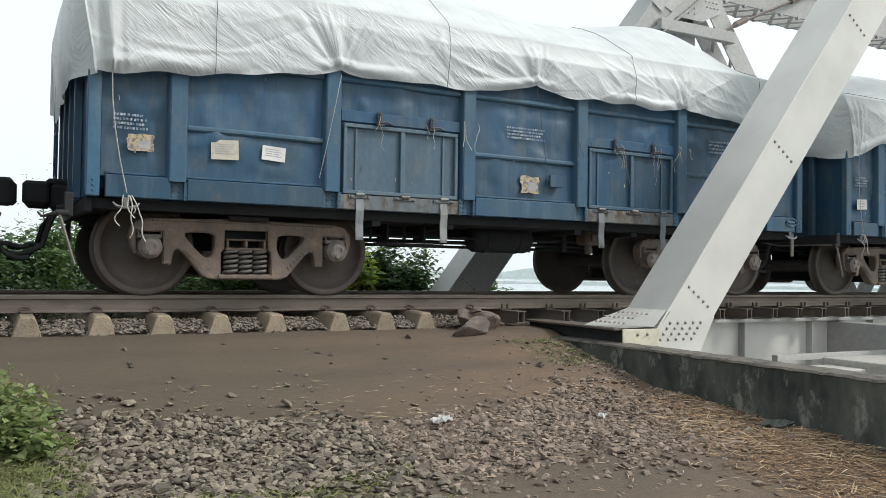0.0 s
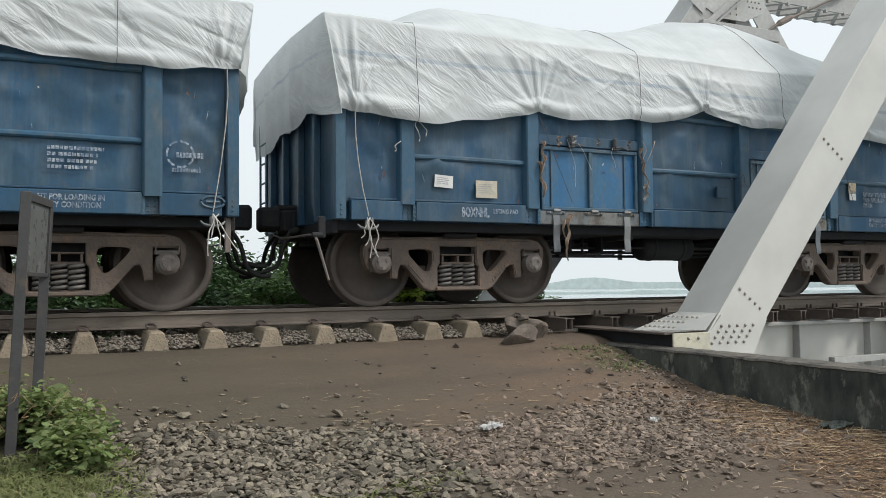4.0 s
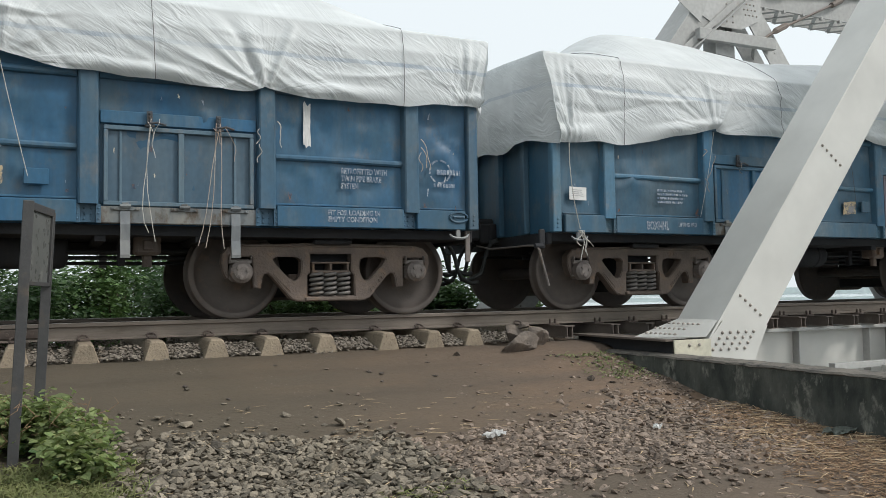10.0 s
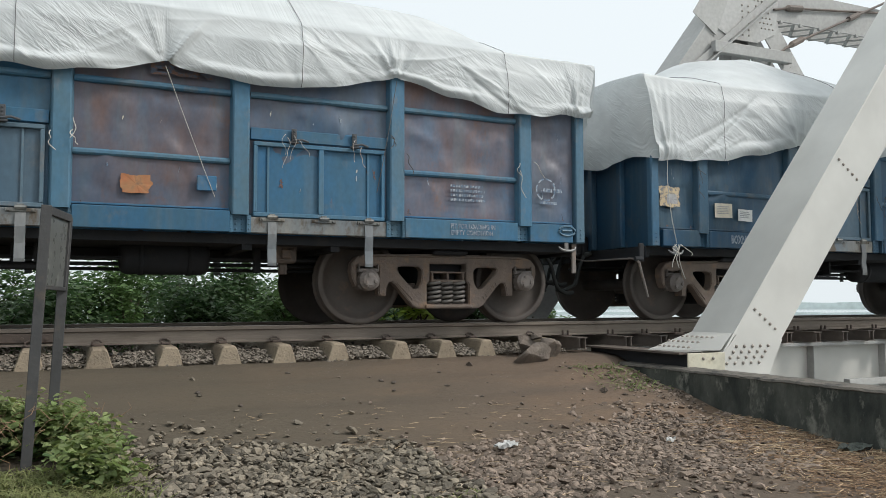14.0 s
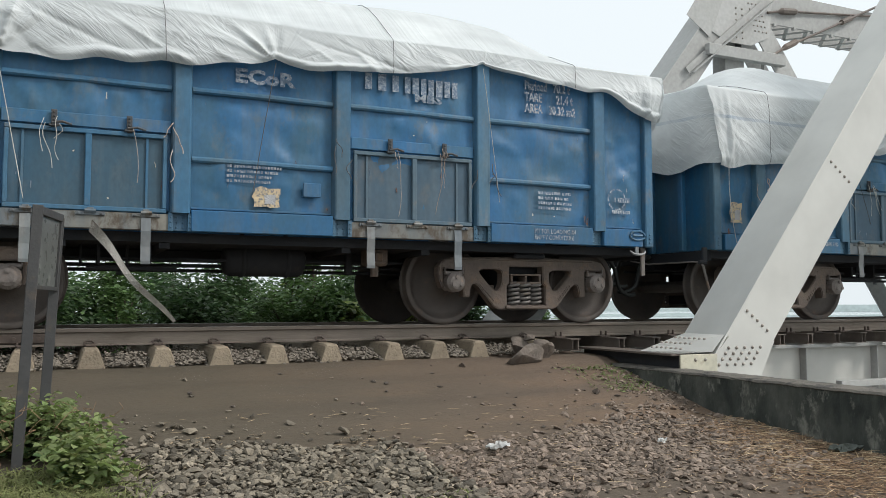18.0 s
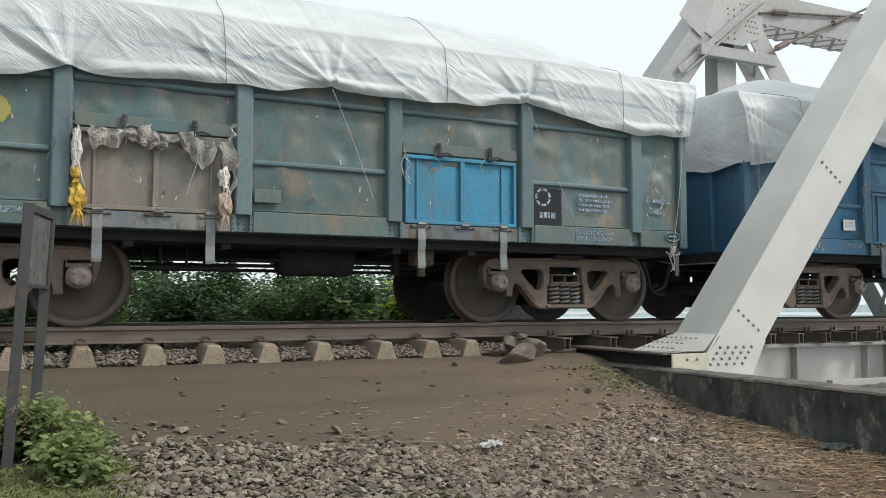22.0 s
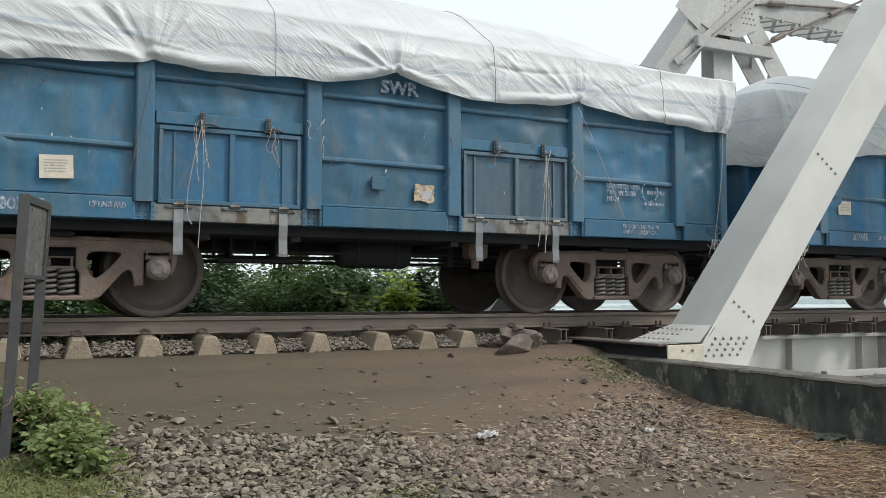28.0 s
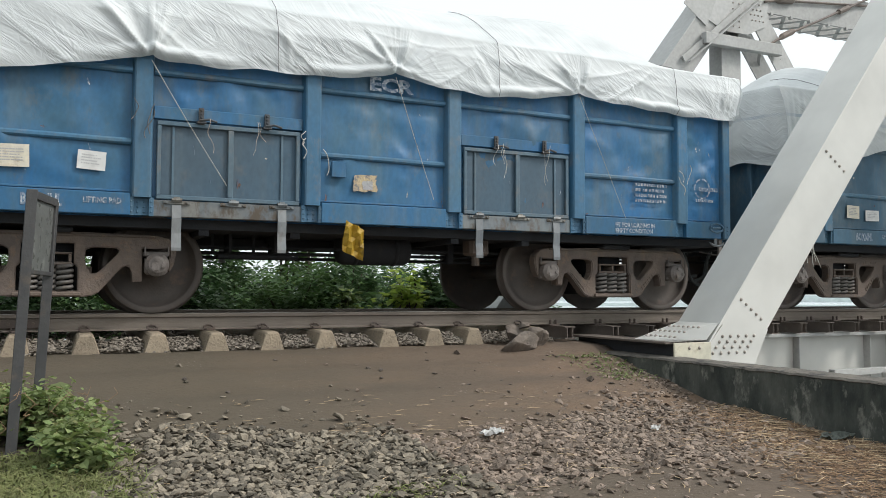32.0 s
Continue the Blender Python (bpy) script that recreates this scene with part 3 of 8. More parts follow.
def add_box(bm, x0, y0, z0, x1, y1, z1, bevel=0.0, taper=0.0):
    v = [bm.verts.new(p) for p in ((x0, y0, z0), (x1, y0, z0), (x1, y1, z0), (x0, y1, z0),
                                   (x0 + taper, y0 + taper, z1), (x1 - taper, y0 + taper, z1), (x1 - taper, y1 - taper, z1), (x0 + taper, y1 - taper, z1))]
    fs = [bm.faces.new([v[i] for i in q]) for q in ((3, 2, 1, 0), (4, 5, 6, 7), (0, 1, 5, 4), (1, 2, 6, 5), (2, 3, 7, 6), (3, 0, 4, 7))]
    if bevel:
        edges = {e for f in fs for e in f.edges}
        bmesh.ops.bevel(bm, geom=list(edges), offset=bevel, segments=1, affect="EDGES")
    return fs


def box(x0, y0, z0, x1, y1, z1, bevel=0.006, taper=0.0):
    bm = bmesh.new()
    add_box(bm, x0, y0, z0, x1, y1, z1, bevel, taper)
    return bm


def add_beam(bm, a, b, w, h, up=(0, 0, 1)):
    """A square bar from a to b, w wide and h high."""
    a, b = Vector(a), Vector(b)
    d = (b - a).normalized()
    side = d.cross(Vector(up))
    side = side.normalized() if side.length > 1e-4 else Vector((1, 0, 0))
    top = side.cross(d)
    v = []
    for p in (a, b):
        for i, j in ((-1, -1), (1, -1), (1, 1), (-1, 1)):
            v.append(bm.verts.new(p + side * (i * w / 2) + top * (j * h / 2)))
    for q in ((3, 2, 1, 0), (4, 5, 6, 7), (0, 1, 5, 4), (1, 2, 6, 5), (2, 3, 7, 6), (3, 0, 4, 7)):
        bm.faces.new([v[i] for i in q])


def add_tube(bm, pts, r, sides=6, close=True):
    """A round bar along the points; r: one radius, or one for each point."""
    pts = [Vector(p) for p in pts]
    rings = []
    for i, p in enumerate(pts):
        d = (pts[min(i + 1, len(pts) - 1)] - pts[max(i - 1, 0)]).normalized()
        ref = Vector((0, 0, 1)) if abs(d.z) < 0.9 else Vector((1, 0, 0))
        s = d.cross(ref).normalized()
        t = s.cross(d)
        rr = r[i] if isinstance(r, (list, tuple)) else r
        rings.append([bm.verts.new(p + s * (rr * math.cos(k * math.tau / sides)) + t * (rr * math.sin(k * math.tau / sides))) for k in range(sides)])
    for a, b in zip(rings, rings[1:]):
        for k in range(sides):
            bm.faces.new((a[k], a[(k + 1) % sides], b[(k + 1) % sides], b[k]))
    if close:
        bm.faces.new(rings[0][::-1])
        bm.faces.new(rings[-1])


def tube(pts, r, sides=6):
    bm = bmesh.new()
    add_tube(bm, pts, r, sides)
    return bm


def add_lathe(bm, profile, sides=24, axis="y", at=(0, 0, 0)):
    """Turns (radius, along) pairs round an axis through at."""
    rings = []
    for r, s in profile:
        ring = []
        for k in range(sides):
            a = k * math.tau / sides
            c, d = r * math.cos(a), r * math.sin(a)
            p = {"y": (c, s, d), "x": (s, c, d), "z": (c, d, s)}[axis]
            ring.append(bm.verts.new(Vector(p) + Vector(at)))
        rings.append(ring)
    for a, b in zip(rings, rings[1:]):
        for k in range(sides):
            bm.faces.new((a[k], a[(k + 1) % sides], b[(k + 1) % sides], b[k]))
    if profile[0][0] > 0:
        bm.faces.new(rings[0])
    if profile[-1][0] > 0:
        bm.faces.new(rings[-1][::-1])


def plate(outline, holes, y0, y1):
    """A plate in the x, z plane with holes, from y0 to y1."""
    bm = bmesh.new()
    edges = []
    for loop in [outline] + list(holes):
        vs = [bm.verts.new((x, y0, z)) for x, z in loop]
        edges += [bm.edges.new((vs[i], vs[(i + 1) % len(vs)])) for i in range(len(vs))]
    bmesh.ops.triangle_fill(bm, use_beauty=True, use_dissolve=False, edges=edges)
    faces = list(bm.faces)
    made = bmesh.ops.extrude_face_region(bm, geom=faces)["geom"]
    for v in made:
        if isinstance(v, bmesh.types.BMVert):
            v.co.y = y1
    return bm


def smooth_loop(pts, n=3):
    """Rounds the corners of a closed outline."""
    for _ in range(n):
        out = []
        for i, p in enumerate(pts):
            q = pts[(i + 1) % len(pts)]
            out += [(p[0] * 0.8 + q[0] * 0.2, p[1] * 0.8 + q[1] * 0.2), (p[0] * 0.2 + q[0] * 0.8, p[1] * 0.2 + q[1] * 0.8)]
        pts = out
    return pts


def lerp_table(table, x):
    """A value from (x, value) pairs by smooth steps."""
    if x <= table[0][0]:
        return table[0][1]
    for (a, va), (b, vb) in zip(table, table[1:]):
        if x <= b:
            u = (x - a) / (b - a)
            u = u * u * (3 - 2 * u)
            return va + (vb - va) * u
    return table[-1][1]


def lettering(text, size):
    """A mesh of flat letters, the first line's left edge at the origin, upright in the x, z plane and facing -y."""
    key = ("letters|", text, size)
    if key not in STORE:
        cu = bpy.data.curves.new("letters", "FONT")
        cu.body, cu.size, cu.extrude, cu.resolution_u, cu.space_line = text, size, 0.001, 2, 0.95
        cu.offset = 0.004 * size / 0.1
        ob = bpy.data.objects.new("letters", cu)
        scene.collection.objects.link(ob)
        me = bpy.data.meshes.new_from_object(ob.evaluated_get(bpy.context.evaluated_depsgraph_get()))
        bpy.data.objects.remove(ob)
        bpy.data.curves.remove(cu)
        me.transform(Matrix.Rotation(radians(90), 4, "X"))
        me.name = "letters"
        STORE[key] = me
    return STORE[key]

# ---------------------------------------------------------------- ground and river
TRACK = 0.8725                      # y of the track's middle; the near rail is at y = 0
NEAR = [(-3000, -1.4), (-14, -1.4), (-9.3, -1.27), (-6.0, -1.06), (-4.6, -0.95), (-3.0, -0.85), (-2.0, -0.66), (-1.2, -0.50), (-0.78, -0.40), (-0.45, -0.375), (2.2, -0.375),
        (2.7, -0.45), (4.5, -1.1), (9.0, -2.2), (20, -5.0), (40, -9.5), (3000, -9.5)]


def ground_height(x, y):
    z = lerp_table(NEAR, y)
    z += 0.03 * noise.noise((x * 0.5, y * 0.5, 0)) * min(1, max(0, (-y - 0.6) / 1.0))
    if -12 < y < -0.3 and -8 < x < 6.2:
        z += 0.012 * noise.noise((x * 2.1, y * 2.1, 3)) + 0.006 * noise.noise((x * 6, y * 6, 7))
    brink = 6.2 if y < 3.4 else 9.6
    if x > brink:
        z = min(z, max(-9.5, -1.6 - (x - brink) * 1.2))
    return z


def build_ground():
    xs = [-3000, -1000, -300, -100, -40, -20, -12] + [round(-8 + 0.1 * i, 3) for i in range(142)] + [6.19, 6.24, 7, 8.5, 10.5, 13, 20, 40, 100, 400, 1200, 3000]
    ys = [-3000, -1000, -300, -100, -40, -20] + [round(-12 + 0.1 * i, 3) for i in range(118)] + [-0.2, 0.3, 0.9, 1.6, 2.2, 2.5, 2.8, 3.3, 4, 5, 6, 7.5, 9, 12, 16, 20, 26, 33, 40, 100, 400, 1200, 3000]
    verts = [(x, y, ground_height(x, y)) for y in ys for x in xs]
    n = len(xs)
    faces = [(j * n + i, j * n + i + 1, (j + 1) * n + i + 1, (j + 1) * n + i) for j in range(len(ys) - 1) for i in range(n - 1)]
    me = bpy.data.meshes.new("ground")
    me.from_pydata(verts, [], faces)
    for p in me.polygons:
        p.use_smooth = True
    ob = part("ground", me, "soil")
    tagged(ob, "trodden grey-brown earth sloping down from the track", "ground", kind="structure")
    bm = bmesh.new()
    for f in ((6.3, -3000, 3000, 3000), (-3000, 28, 6.3, 3000)):
        bm.faces.new([bm.verts.new(p) for p in ((f[0], f[1], -7.6), (f[2], f[1], -7.6), (f[2], f[3], -7.6), (f[0], f[3], -7.6))])
    tagged(part("river", bm, "water"), "pale hazy river water under the bridge", "water", kind="structure")
    # far bank with a low uneven line of trees, its haze painted as pale colour
    bm = bmesh.new()
    rnd = random.Random(5)
    for row, (dist, high, base) in enumerate(((520, 1.5, -7.6), (900, 7.0, -7.6))):
        prev = None
        for i in range(161):
            a = radians(-25 + i * 0.75)
            h = high * (0.6 + 0.8 * max(0, noise.noise((i * 0.13, row * 9, 0)))) + 0.9 * abs(noise.noise((i * 0.9, row * 5, 4)))
            lo = Vector((dist * math.sin(a), dist * math.cos(a), base))
            hi = lo + Vector((0, 0, max(0.8, h * 1.5)))
            cur = (bm.verts.new(lo), bm.verts.new(hi))
            if prev:
                bm.faces.new((prev[0], cur[0], cur[1], prev[1]))
            prev = cur
    tagged(part("far_bank", bm, "far_land"), "far river bank with low trees, haze painted into its pale colour", "backdrop", kind="structure")


build_ground()


# ---------------------------------------------------------------- track
def rail_mesh(x0, x1):
    prof = [(-0.036, -0.004), (-0.03, 0.0), (0.03, 0.0), (0.036, -0.004), (0.036, -0.035), (0.012, -0.048), (0.009, -0.10), (0.012, -0.145), (0.075, -0.162), (0.075, -0.172),
            (-0.075, -0.172), (-0.075, -0.162), (-0.012, -0.145), (-0.009, -0.10), (-0.012, -0.048), (-0.036, -0.035)]
    bm = bmesh.new()
    a = [bm.verts.new((x0, y, z)) for y, z in prof]
    b = [bm.verts.new((x1, y, z)) for y, z in prof]
    for i in range(len(prof)):
        j = (i + 1) % len(prof)
        bm.faces.new((a[i], a[j], b[j], b[i]))
    bm.faces.new(a)
    bm.faces.new(b[::-1])
    return bm


def build_rail(y, what):
    rail = empty("rail", pose(0, y, 0), what, "rail", "two rails of the track", "structure")
    part("rail_bar", rail_mesh(-90, 160), "rail", rail)
    part("running_surface", box(-90, -0.027, 0.0, 160, 0.027, 0.0025, 0), "railhead", rail, label="polished steel running surface")
    return rail


near_rail = build_rail(0.0, "brown rusty steel rail with a polished top")
far_rail = build_rail(2 * TRACK, "brown rusty steel rail on the far side")
fish = part("fishplate", box(-0.45, -0.05, -0.14, 0.45, -0.018, -0.05, 0.008), "clip", near_rail, pose(-0.42, 0, 0), "rusty joint plate")
for i in range(4):
    part("bolt", kept("fish_bolt", lambda: tube([(0, -0.075, 0), (0, -0.045, 0)], 0.018, 6)), "clip", near_rail, pose(-0.75 + i * 0.22, 0, -0.095))


def clip_build():
    bm = bmesh.new()
    add_tube(bm, [(-0.05, -0.10, 0.0), (-0.05, -0.06, 0.035), (-0.02, -0.05, 0.05), (0.02, -0.055, 0.045), (0.045, -0.09, 0.02), (0.03, -0.13, 0.01), (0.0, -0.14, 0.012)], 0.011, 6)
    add_box(bm, -0.045, -0.16, -0.005, 0.045, -0.08, 0.018, 0.004)
    return bm


def sleeper_build():
    # a prestressed concrete sleeper with sloping end faces
    bm = bmesh.new()
    h, w0, w1 = 0.23, 0.14, 0.064
    ys = [(-1.375, 0.0), (-1.345, -0.012), (-0.75, 0.0), (0, -0.035), (0.75, 0.0), (1.345, -0.012), (1.375, 0.0)]
    rings = []
    for i, (y, dz) in enumerate(ys):
        end = i in (0, len(ys) - 1)
        top = 0.0 + dz - (0.03 if end else 0)
        k = 0.93 if end else 1.0
        rings.append([bm.verts.new(p) for p in ((-w0 * k, y, -h), (w0 * k, y, -h), (w1 * k + 0.012, y, top - 0.02), (w1 * k - 0.008, y, top), (-w1 * k + 0.008, y, top), (-w1 * k - 0.012, y, top - 0.02))])
    for a, b in zip(rings, rings[1:]):
        for i in range(6):
            bm.faces.new((a[i], a[(i + 1) % 6], b[(i + 1) % 6], b[i]))
    bm.faces.new(rings[0])
    bm.faces.new(rings[-1][::-1])
    return bm


SLEEPERS = [0.38, 1.02, 1.59, 2.18, 2.77, 3.47, 4.06, 4.58, 5.43]
rnd = random.Random(11)
for i in range(-26, 9):
    x = SLEEPERS[i] if i >= 0 else 0.38 + i * 0.62 + rnd.uniform(-0.03, 0.03)
    s = empty("concrete_sleeper", pose(x, TRACK + rnd.uniform(-0.02, 0.02), -0.176, 0, 0, rnd.uniform(-0.8, 0.8)), "pale dusty concrete sleeper half sunk in ballast", "sleeper", "concrete sleepers under the rails")
    part("sleeper_beam", kept("sleeper_beam", sleeper_build), "sleeper", s)
    for y, turn in ((-TRACK, 0), (-TRACK + 0.16, 180), (TRACK - 0.16, 0), (TRACK, 180)):
        off = 0.012
        part("rail_clip", kept("rail_clip", clip_build), "clip", s, pose(0, y + (off if turn == 0 else -off), 0.005, 0, 0, turn))


def steel_sleeper_build():
    bm = bmesh.new()
    for z in (-0.010, -0.150):
        add_box(bm, -0.075, -1.35, z, 0.075, 1.35, z + 0.012)
    for x in (-0.045, 0.035):
        add_box(bm, x, -1.35, -0.138, x + 0.01, 1.35, -0.010)
    return bm


def chair_build():
    bm = bmesh.new()
    add_box(bm, -0.08, -0.13, 0.0, 0.08, 0.13, 0.016, 0.004)
    for y in (-0.105, 0.085):
        add_box(bm, -0.05, y, 0.016, -0.028, y + 0.03, 0.075, 0.004)
        add_box(bm, 0.028, y, 0.016, 0.05, y + 0.03, 0.075, 0.004)
    return bm


BRIDGE_SLEEPERS = [5.92, 6.62, 7.18] + [round(7.74 + 0.555 * i, 3) for i in range(50)]
for x in BRIDGE_SLEEPERS:
    s = empty("steel_sleeper", pose(x, TRACK, -0.188), "brown painted steel channel sleeper on the bridge", "sleeper", "steel sleepers on the bridge")
    part("channel", kept("steel_channel", steel_sleeper_build), "steel_sleeper", s)
    for y in (-TRACK, TRACK):
        part("rail_chair", kept("rail_chair", chair_build), "clip", s, pose(0, y, 0.002))


# ---------------------------------------------------------------- bridge
LEFT, SLOPE, WIDE, DEEP = 6.70, 0.785, 0.76, 0.65     # end post: outer edge at z = -0.3, dx/dz, width along the track, depth across it
NODE_X, NODE_Z = 12.35, 6.45
NEAR_Y, FAR_Y = -2.08, 3.17                            # camera-side faces of the two trusses


def post_x(z):
    return LEFT + SLOPE * (z + 0.3)


GUSSET_Z = -0.247


def rivet_build():
    bm = bmesh.new()
    add_lathe(bm, [(0.020, 0.0), (0.019, -0.006), (0.0145, -0.013), (0.0065, -0.0175), (0.0, -0.0185)], 8, "y")
    return bm


def slanted_box(z0, z1, y0, y1, dx0=0.0, dx1=None, wall=0.0):
    dx1 = WIDE if dx1 is None else dx1
    bm = bmesh.new()
    v = [bm.verts.new((post_x(z) + dx, y, z)) for z in (z0, z1) for dx, y in ((dx0, y0), (dx1, y0), (dx1, y1), (dx0, y1))]
    for q in ((3, 2, 1, 0), (4, 5, 6, 7), (0, 1, 5, 4), (1, 2, 6, 5), (2, 3, 7, 6), (3, 0, 4, 7)):
        bm.faces.new([v[i] for i in q])
    return bm


def build_truss(y0, far):
    paint_name = "truss_worn" if far else "truss"
    t = empty("bridge_truss", pose(0, 0, 0), "weathered pale grey riveted steel truss behind the train" if far else "pale grey painted riveted steel truss with a slanting end post", "bridge truss", "two trusses of the bridge")
    y1 = y0 + DEEP
    # end post: outer cover plate, two webs, inner lacing
    post = part("end_post", slanted_box(-0.52, NODE_Z, y0 + 0.004, y0 + 0.05), paint_name, t)
    part("cover_plate", slanted_box(-0.40, NODE_Z, y0 - 0.012, y1 + 0.012, -0.03, -0.002), paint_name, post)
    part("back_web", slanted_box(-0.52, NODE_Z, y1 - 0.05, y1 - 0.004), paint_name, post)
    bm = bmesh.new()
    z = 0.2
    while z < NODE_Z - 0.5:
        add_beam(bm, (post_x(z) + WIDE - 0.02, y0 + 0.05, z), (post_x(z + 0.55) + WIDE - 0.02, y1 - 0.05, z + 0.55), 0.07, 0.012, (1, 0, -0.7))
        add_beam(bm, (post_x(z) + WIDE - 0.02, y1 - 0.05, z), (post_x(z + 0.55) + WIDE - 0.02, y0 + 0.05, z + 0.55), 0.07, 0.012, (1, 0, -0.7))
        z += 0.55
    part("lacing", bm, paint_name, post)
    # foot gusset with its rivets
    g = plate([(post_x(-0.62) - 0.04, -0.62), (post_x(-0.62) + WIDE + 0.10, -0.62), (post_x(-0.18) + WIDE - 0.004, -0.18), (post_x(-0.12) + 0.02, -0.12), (post_x(-0.36) - 0.02, -0.36)], [], y0 - 0.016, y0)
    gusset = part("foot_gusset", g, paint_name, t)
    rv = kept("rivet", rivet_build, True)
    for r in range(4):
        z = GUSSET_Z - r * 0.061
        for c in range(5):
            part("rivet", rv, "rivet", gusset, pose(post_x(z) + 0.115 + c * 0.118, y0 - 0.016, z))
    for z in (0.164, 1.97, 3.78):
        for c in range(5):
            part("rivet", rv, "rivet", post, pose(post_x(z) + 0.10 + c * 0.0745, y0 + 0.004, z - c * 0.056))
    # base plate that runs out from under the post, with rivet rows on the outer face
    shoe = part("shoe_plate", box(LEFT - 0.54, y0 - 0.03, -0.62, LEFT - 0.02, y0 - 0.012, -0.305, 0.004), "shoe", t, label="pale yellowish riveted shoe plate")
    for c in range(2):
        part("rivet", rv, "rivet", shoe, pose(LEFT - 0.33 + c * 0.14, y0 - 0.03, -0.365))
    flare = bmesh.new()
    v = [flare.verts.new(p) for p in ((LEFT - 0.54, y0 + 0.0, -0.295), (LEFT - 0.06, y0 + 0.0, -0.285), (post_x(-0.10) - 0.04, y0 + 0.0, -0.10), (post_x(-0.10) - 0.04, y1 - 0.0, -0.10), (LEFT - 0.54, y1 + 0.0, -0.295))]
    flare.faces.new(v[:3] + v[3:])
    bmesh.ops.solidify(flare, geom=flare.faces[:], thickness=0.012)
    fl = part("base_flare", flare, paint_name, t)
    for r in range(3):
        for c in range(7):
            z = -0.262 + r * 0.05
            part("rivet", rv, "rivet", fl, pose(LEFT - 0.54 + (z + 0.295) / 0.195 * 0.65 - 0.02, y0 + 0.06 + (c + 0.5 * (r % 2)) * 0.08, z + 0.012, -70, 0, -90))
    # bottom chord and the short run of flange that leads off the post's foot
    part("bottom_chord", box(LEFT + 0.4, y0 + 0.03, -1.30, 10.4, y1 - 0.03, -0.92, 0.01), paint_name, t)
    part("bottom_chord", box(10.4, y0 - 0.35, -1.12, 75, y1 + 0.05, -0.83, 0.01), "concrete" if not far else paint_name, t, label="pale painted bottom chord")
    part("chord_angle", box(9.5, y1 + 0.06, -0.86, 75, y1 + 0.16, -0.775, 0.004), "truss_worn", t)
    if not far:
        # end floor beam whose dark flange comes out from under the rails to the shoe
        part("floor_beam_flange", box(LEFT - 0.62, y0 + 0.02, -0.32, LEFT - 0.30, -0.25, -0.297, 0.003), "steel_sleeper", t, label="dark brown floor beam flange")
        # web in black, painting in the dark gap below the flange
        part("floor_beam_web", box(LEFT - 0.50, y0 + 0.04, -0.62, LEFT - 0.46, -0.25, -0.322, 0.003), "dark", t)
    # top node: gusset, hanger, second diagonal, top chord
    gx = NODE_X
    top = plate([(gx - 0.95, NODE_Z - 0.75), (gx - 0.35, NODE_Z - 1.02), (gx + 0.30, NODE_Z - 1.02), (gx + 0.80, NODE_Z - 0.78), (gx + 0.95, NODE_Z + 0.25), (gx - 0.35, NODE_Z + 0.25)], [], y0 - 0.018, y0 + 0.002)
    tg = part("node_gusset", top, paint_name, t)
    for i in range(6):
        for j in range(4):
            part("rivet", rv, "rivet", tg, pose(gx + 0.25 + j * 0.10 + i * 0.035, y0 - 0.018, NODE_Z - 0.15 - i * 0.11))
    for i in range(6):
        part("rivet", rv, "rivet", tg, pose(gx - 0.08, y0 - 0.018, NODE_Z - 0.3 - i * 0.12))
        part("rivet", rv, "rivet", tg, pose(gx + 0.08, y0 - 0.018, NODE_Z - 0.3 - i * 0.12))
    part("top_chord", box(gx + 0.45, y0 + 0.004, NODE_Z - 0.48, gx + 60, y0 + 0.04, NODE_Z + 0.2, 0.006), paint_name, t)
    part("top_chord", box(gx + 0.45, y1 - 0.04, NODE_Z - 0.48, gx + 60, y1 - 0.004, NODE_Z + 0.2, 0.006), paint_name, t)
    bm = bmesh.new()
    for i in range(24):
        x = gx + 0.8 + i * 0.55
        add_beam(bm, (x, y0 + 0.02, NODE_Z - 0.49), (x + 0.55, y1 - 0.02, NODE_Z - 0.49), 0.075, 0.014)
        add_beam(bm, (x, y1 - 0.02, NODE_Z - 0.505), (x + 0.55, y0 + 0.02, NODE_Z - 0.505), 0.075, 0.014)
        add_box(bm, x + 0.15, y0 - 0.02, NODE_Z - 0.52, x + 0.21, y0 + 0.05, NODE_Z - 0.46)
    tagged(part("chord_lacing", bm, paint_name, t), kind="stuff")
    bm = bmesh.new()
    add_box(bm, gx - 0.19, y0 + 0.10, -0.8, gx - 0.16, y1 - 0.10, NODE_Z - 0.3, 0.004)
    add_box(bm, gx + 0.16, y0 + 0.10, -0.8, gx + 0.19, y1 - 0.10, NODE_Z - 0.3, 0.004)
    add_box(bm, gx - 0.16, y0 + 0.26, -0.8, gx + 0.16, y0 + 0.28, NODE_Z - 0.3, 0.004)
    part("hanger", bm, paint_name, t)
    for k, x0 in enumerate((gx, gx + 11.3, gx + 22.6)):
        for sign in ((1,) if k == 0 else (-1, 1)):
            bm = bmesh.new()
            for y in (y0 + 0.03, y1 - 0.06):
                add_beam(bm, (x0 + sign * 0.33, y, NODE_Z - 0.2), (x0 + sign * 5.5, y, -0.7), 0.03, 0.46, (sign * 0.8, 0, 1))
            for i in range(10):
                f = 0.08 + i * 0.09
                add_beam(bm, (x0 + sign * (0.33 + 5.17 * f), y0 + 0.03, NODE_Z - 0.2 - 6.95 * f), (x0 + sign * (0.33 + 5.17 * (f + 0.09)), y1 - 0.06, NODE_Z - 0.2 - 6.95 * (f + 0.09)), 0.07, 0.012, (sign * 0.8, 0, 1))
            part("diagonal", bm, paint_name, t)
    part("strut", box(post_x(5.2) + WIDE - 0.35, y0 - 0.16, 5.07, 13.45, y0 - 0.02, 5.30, 0.012), paint_name, t)
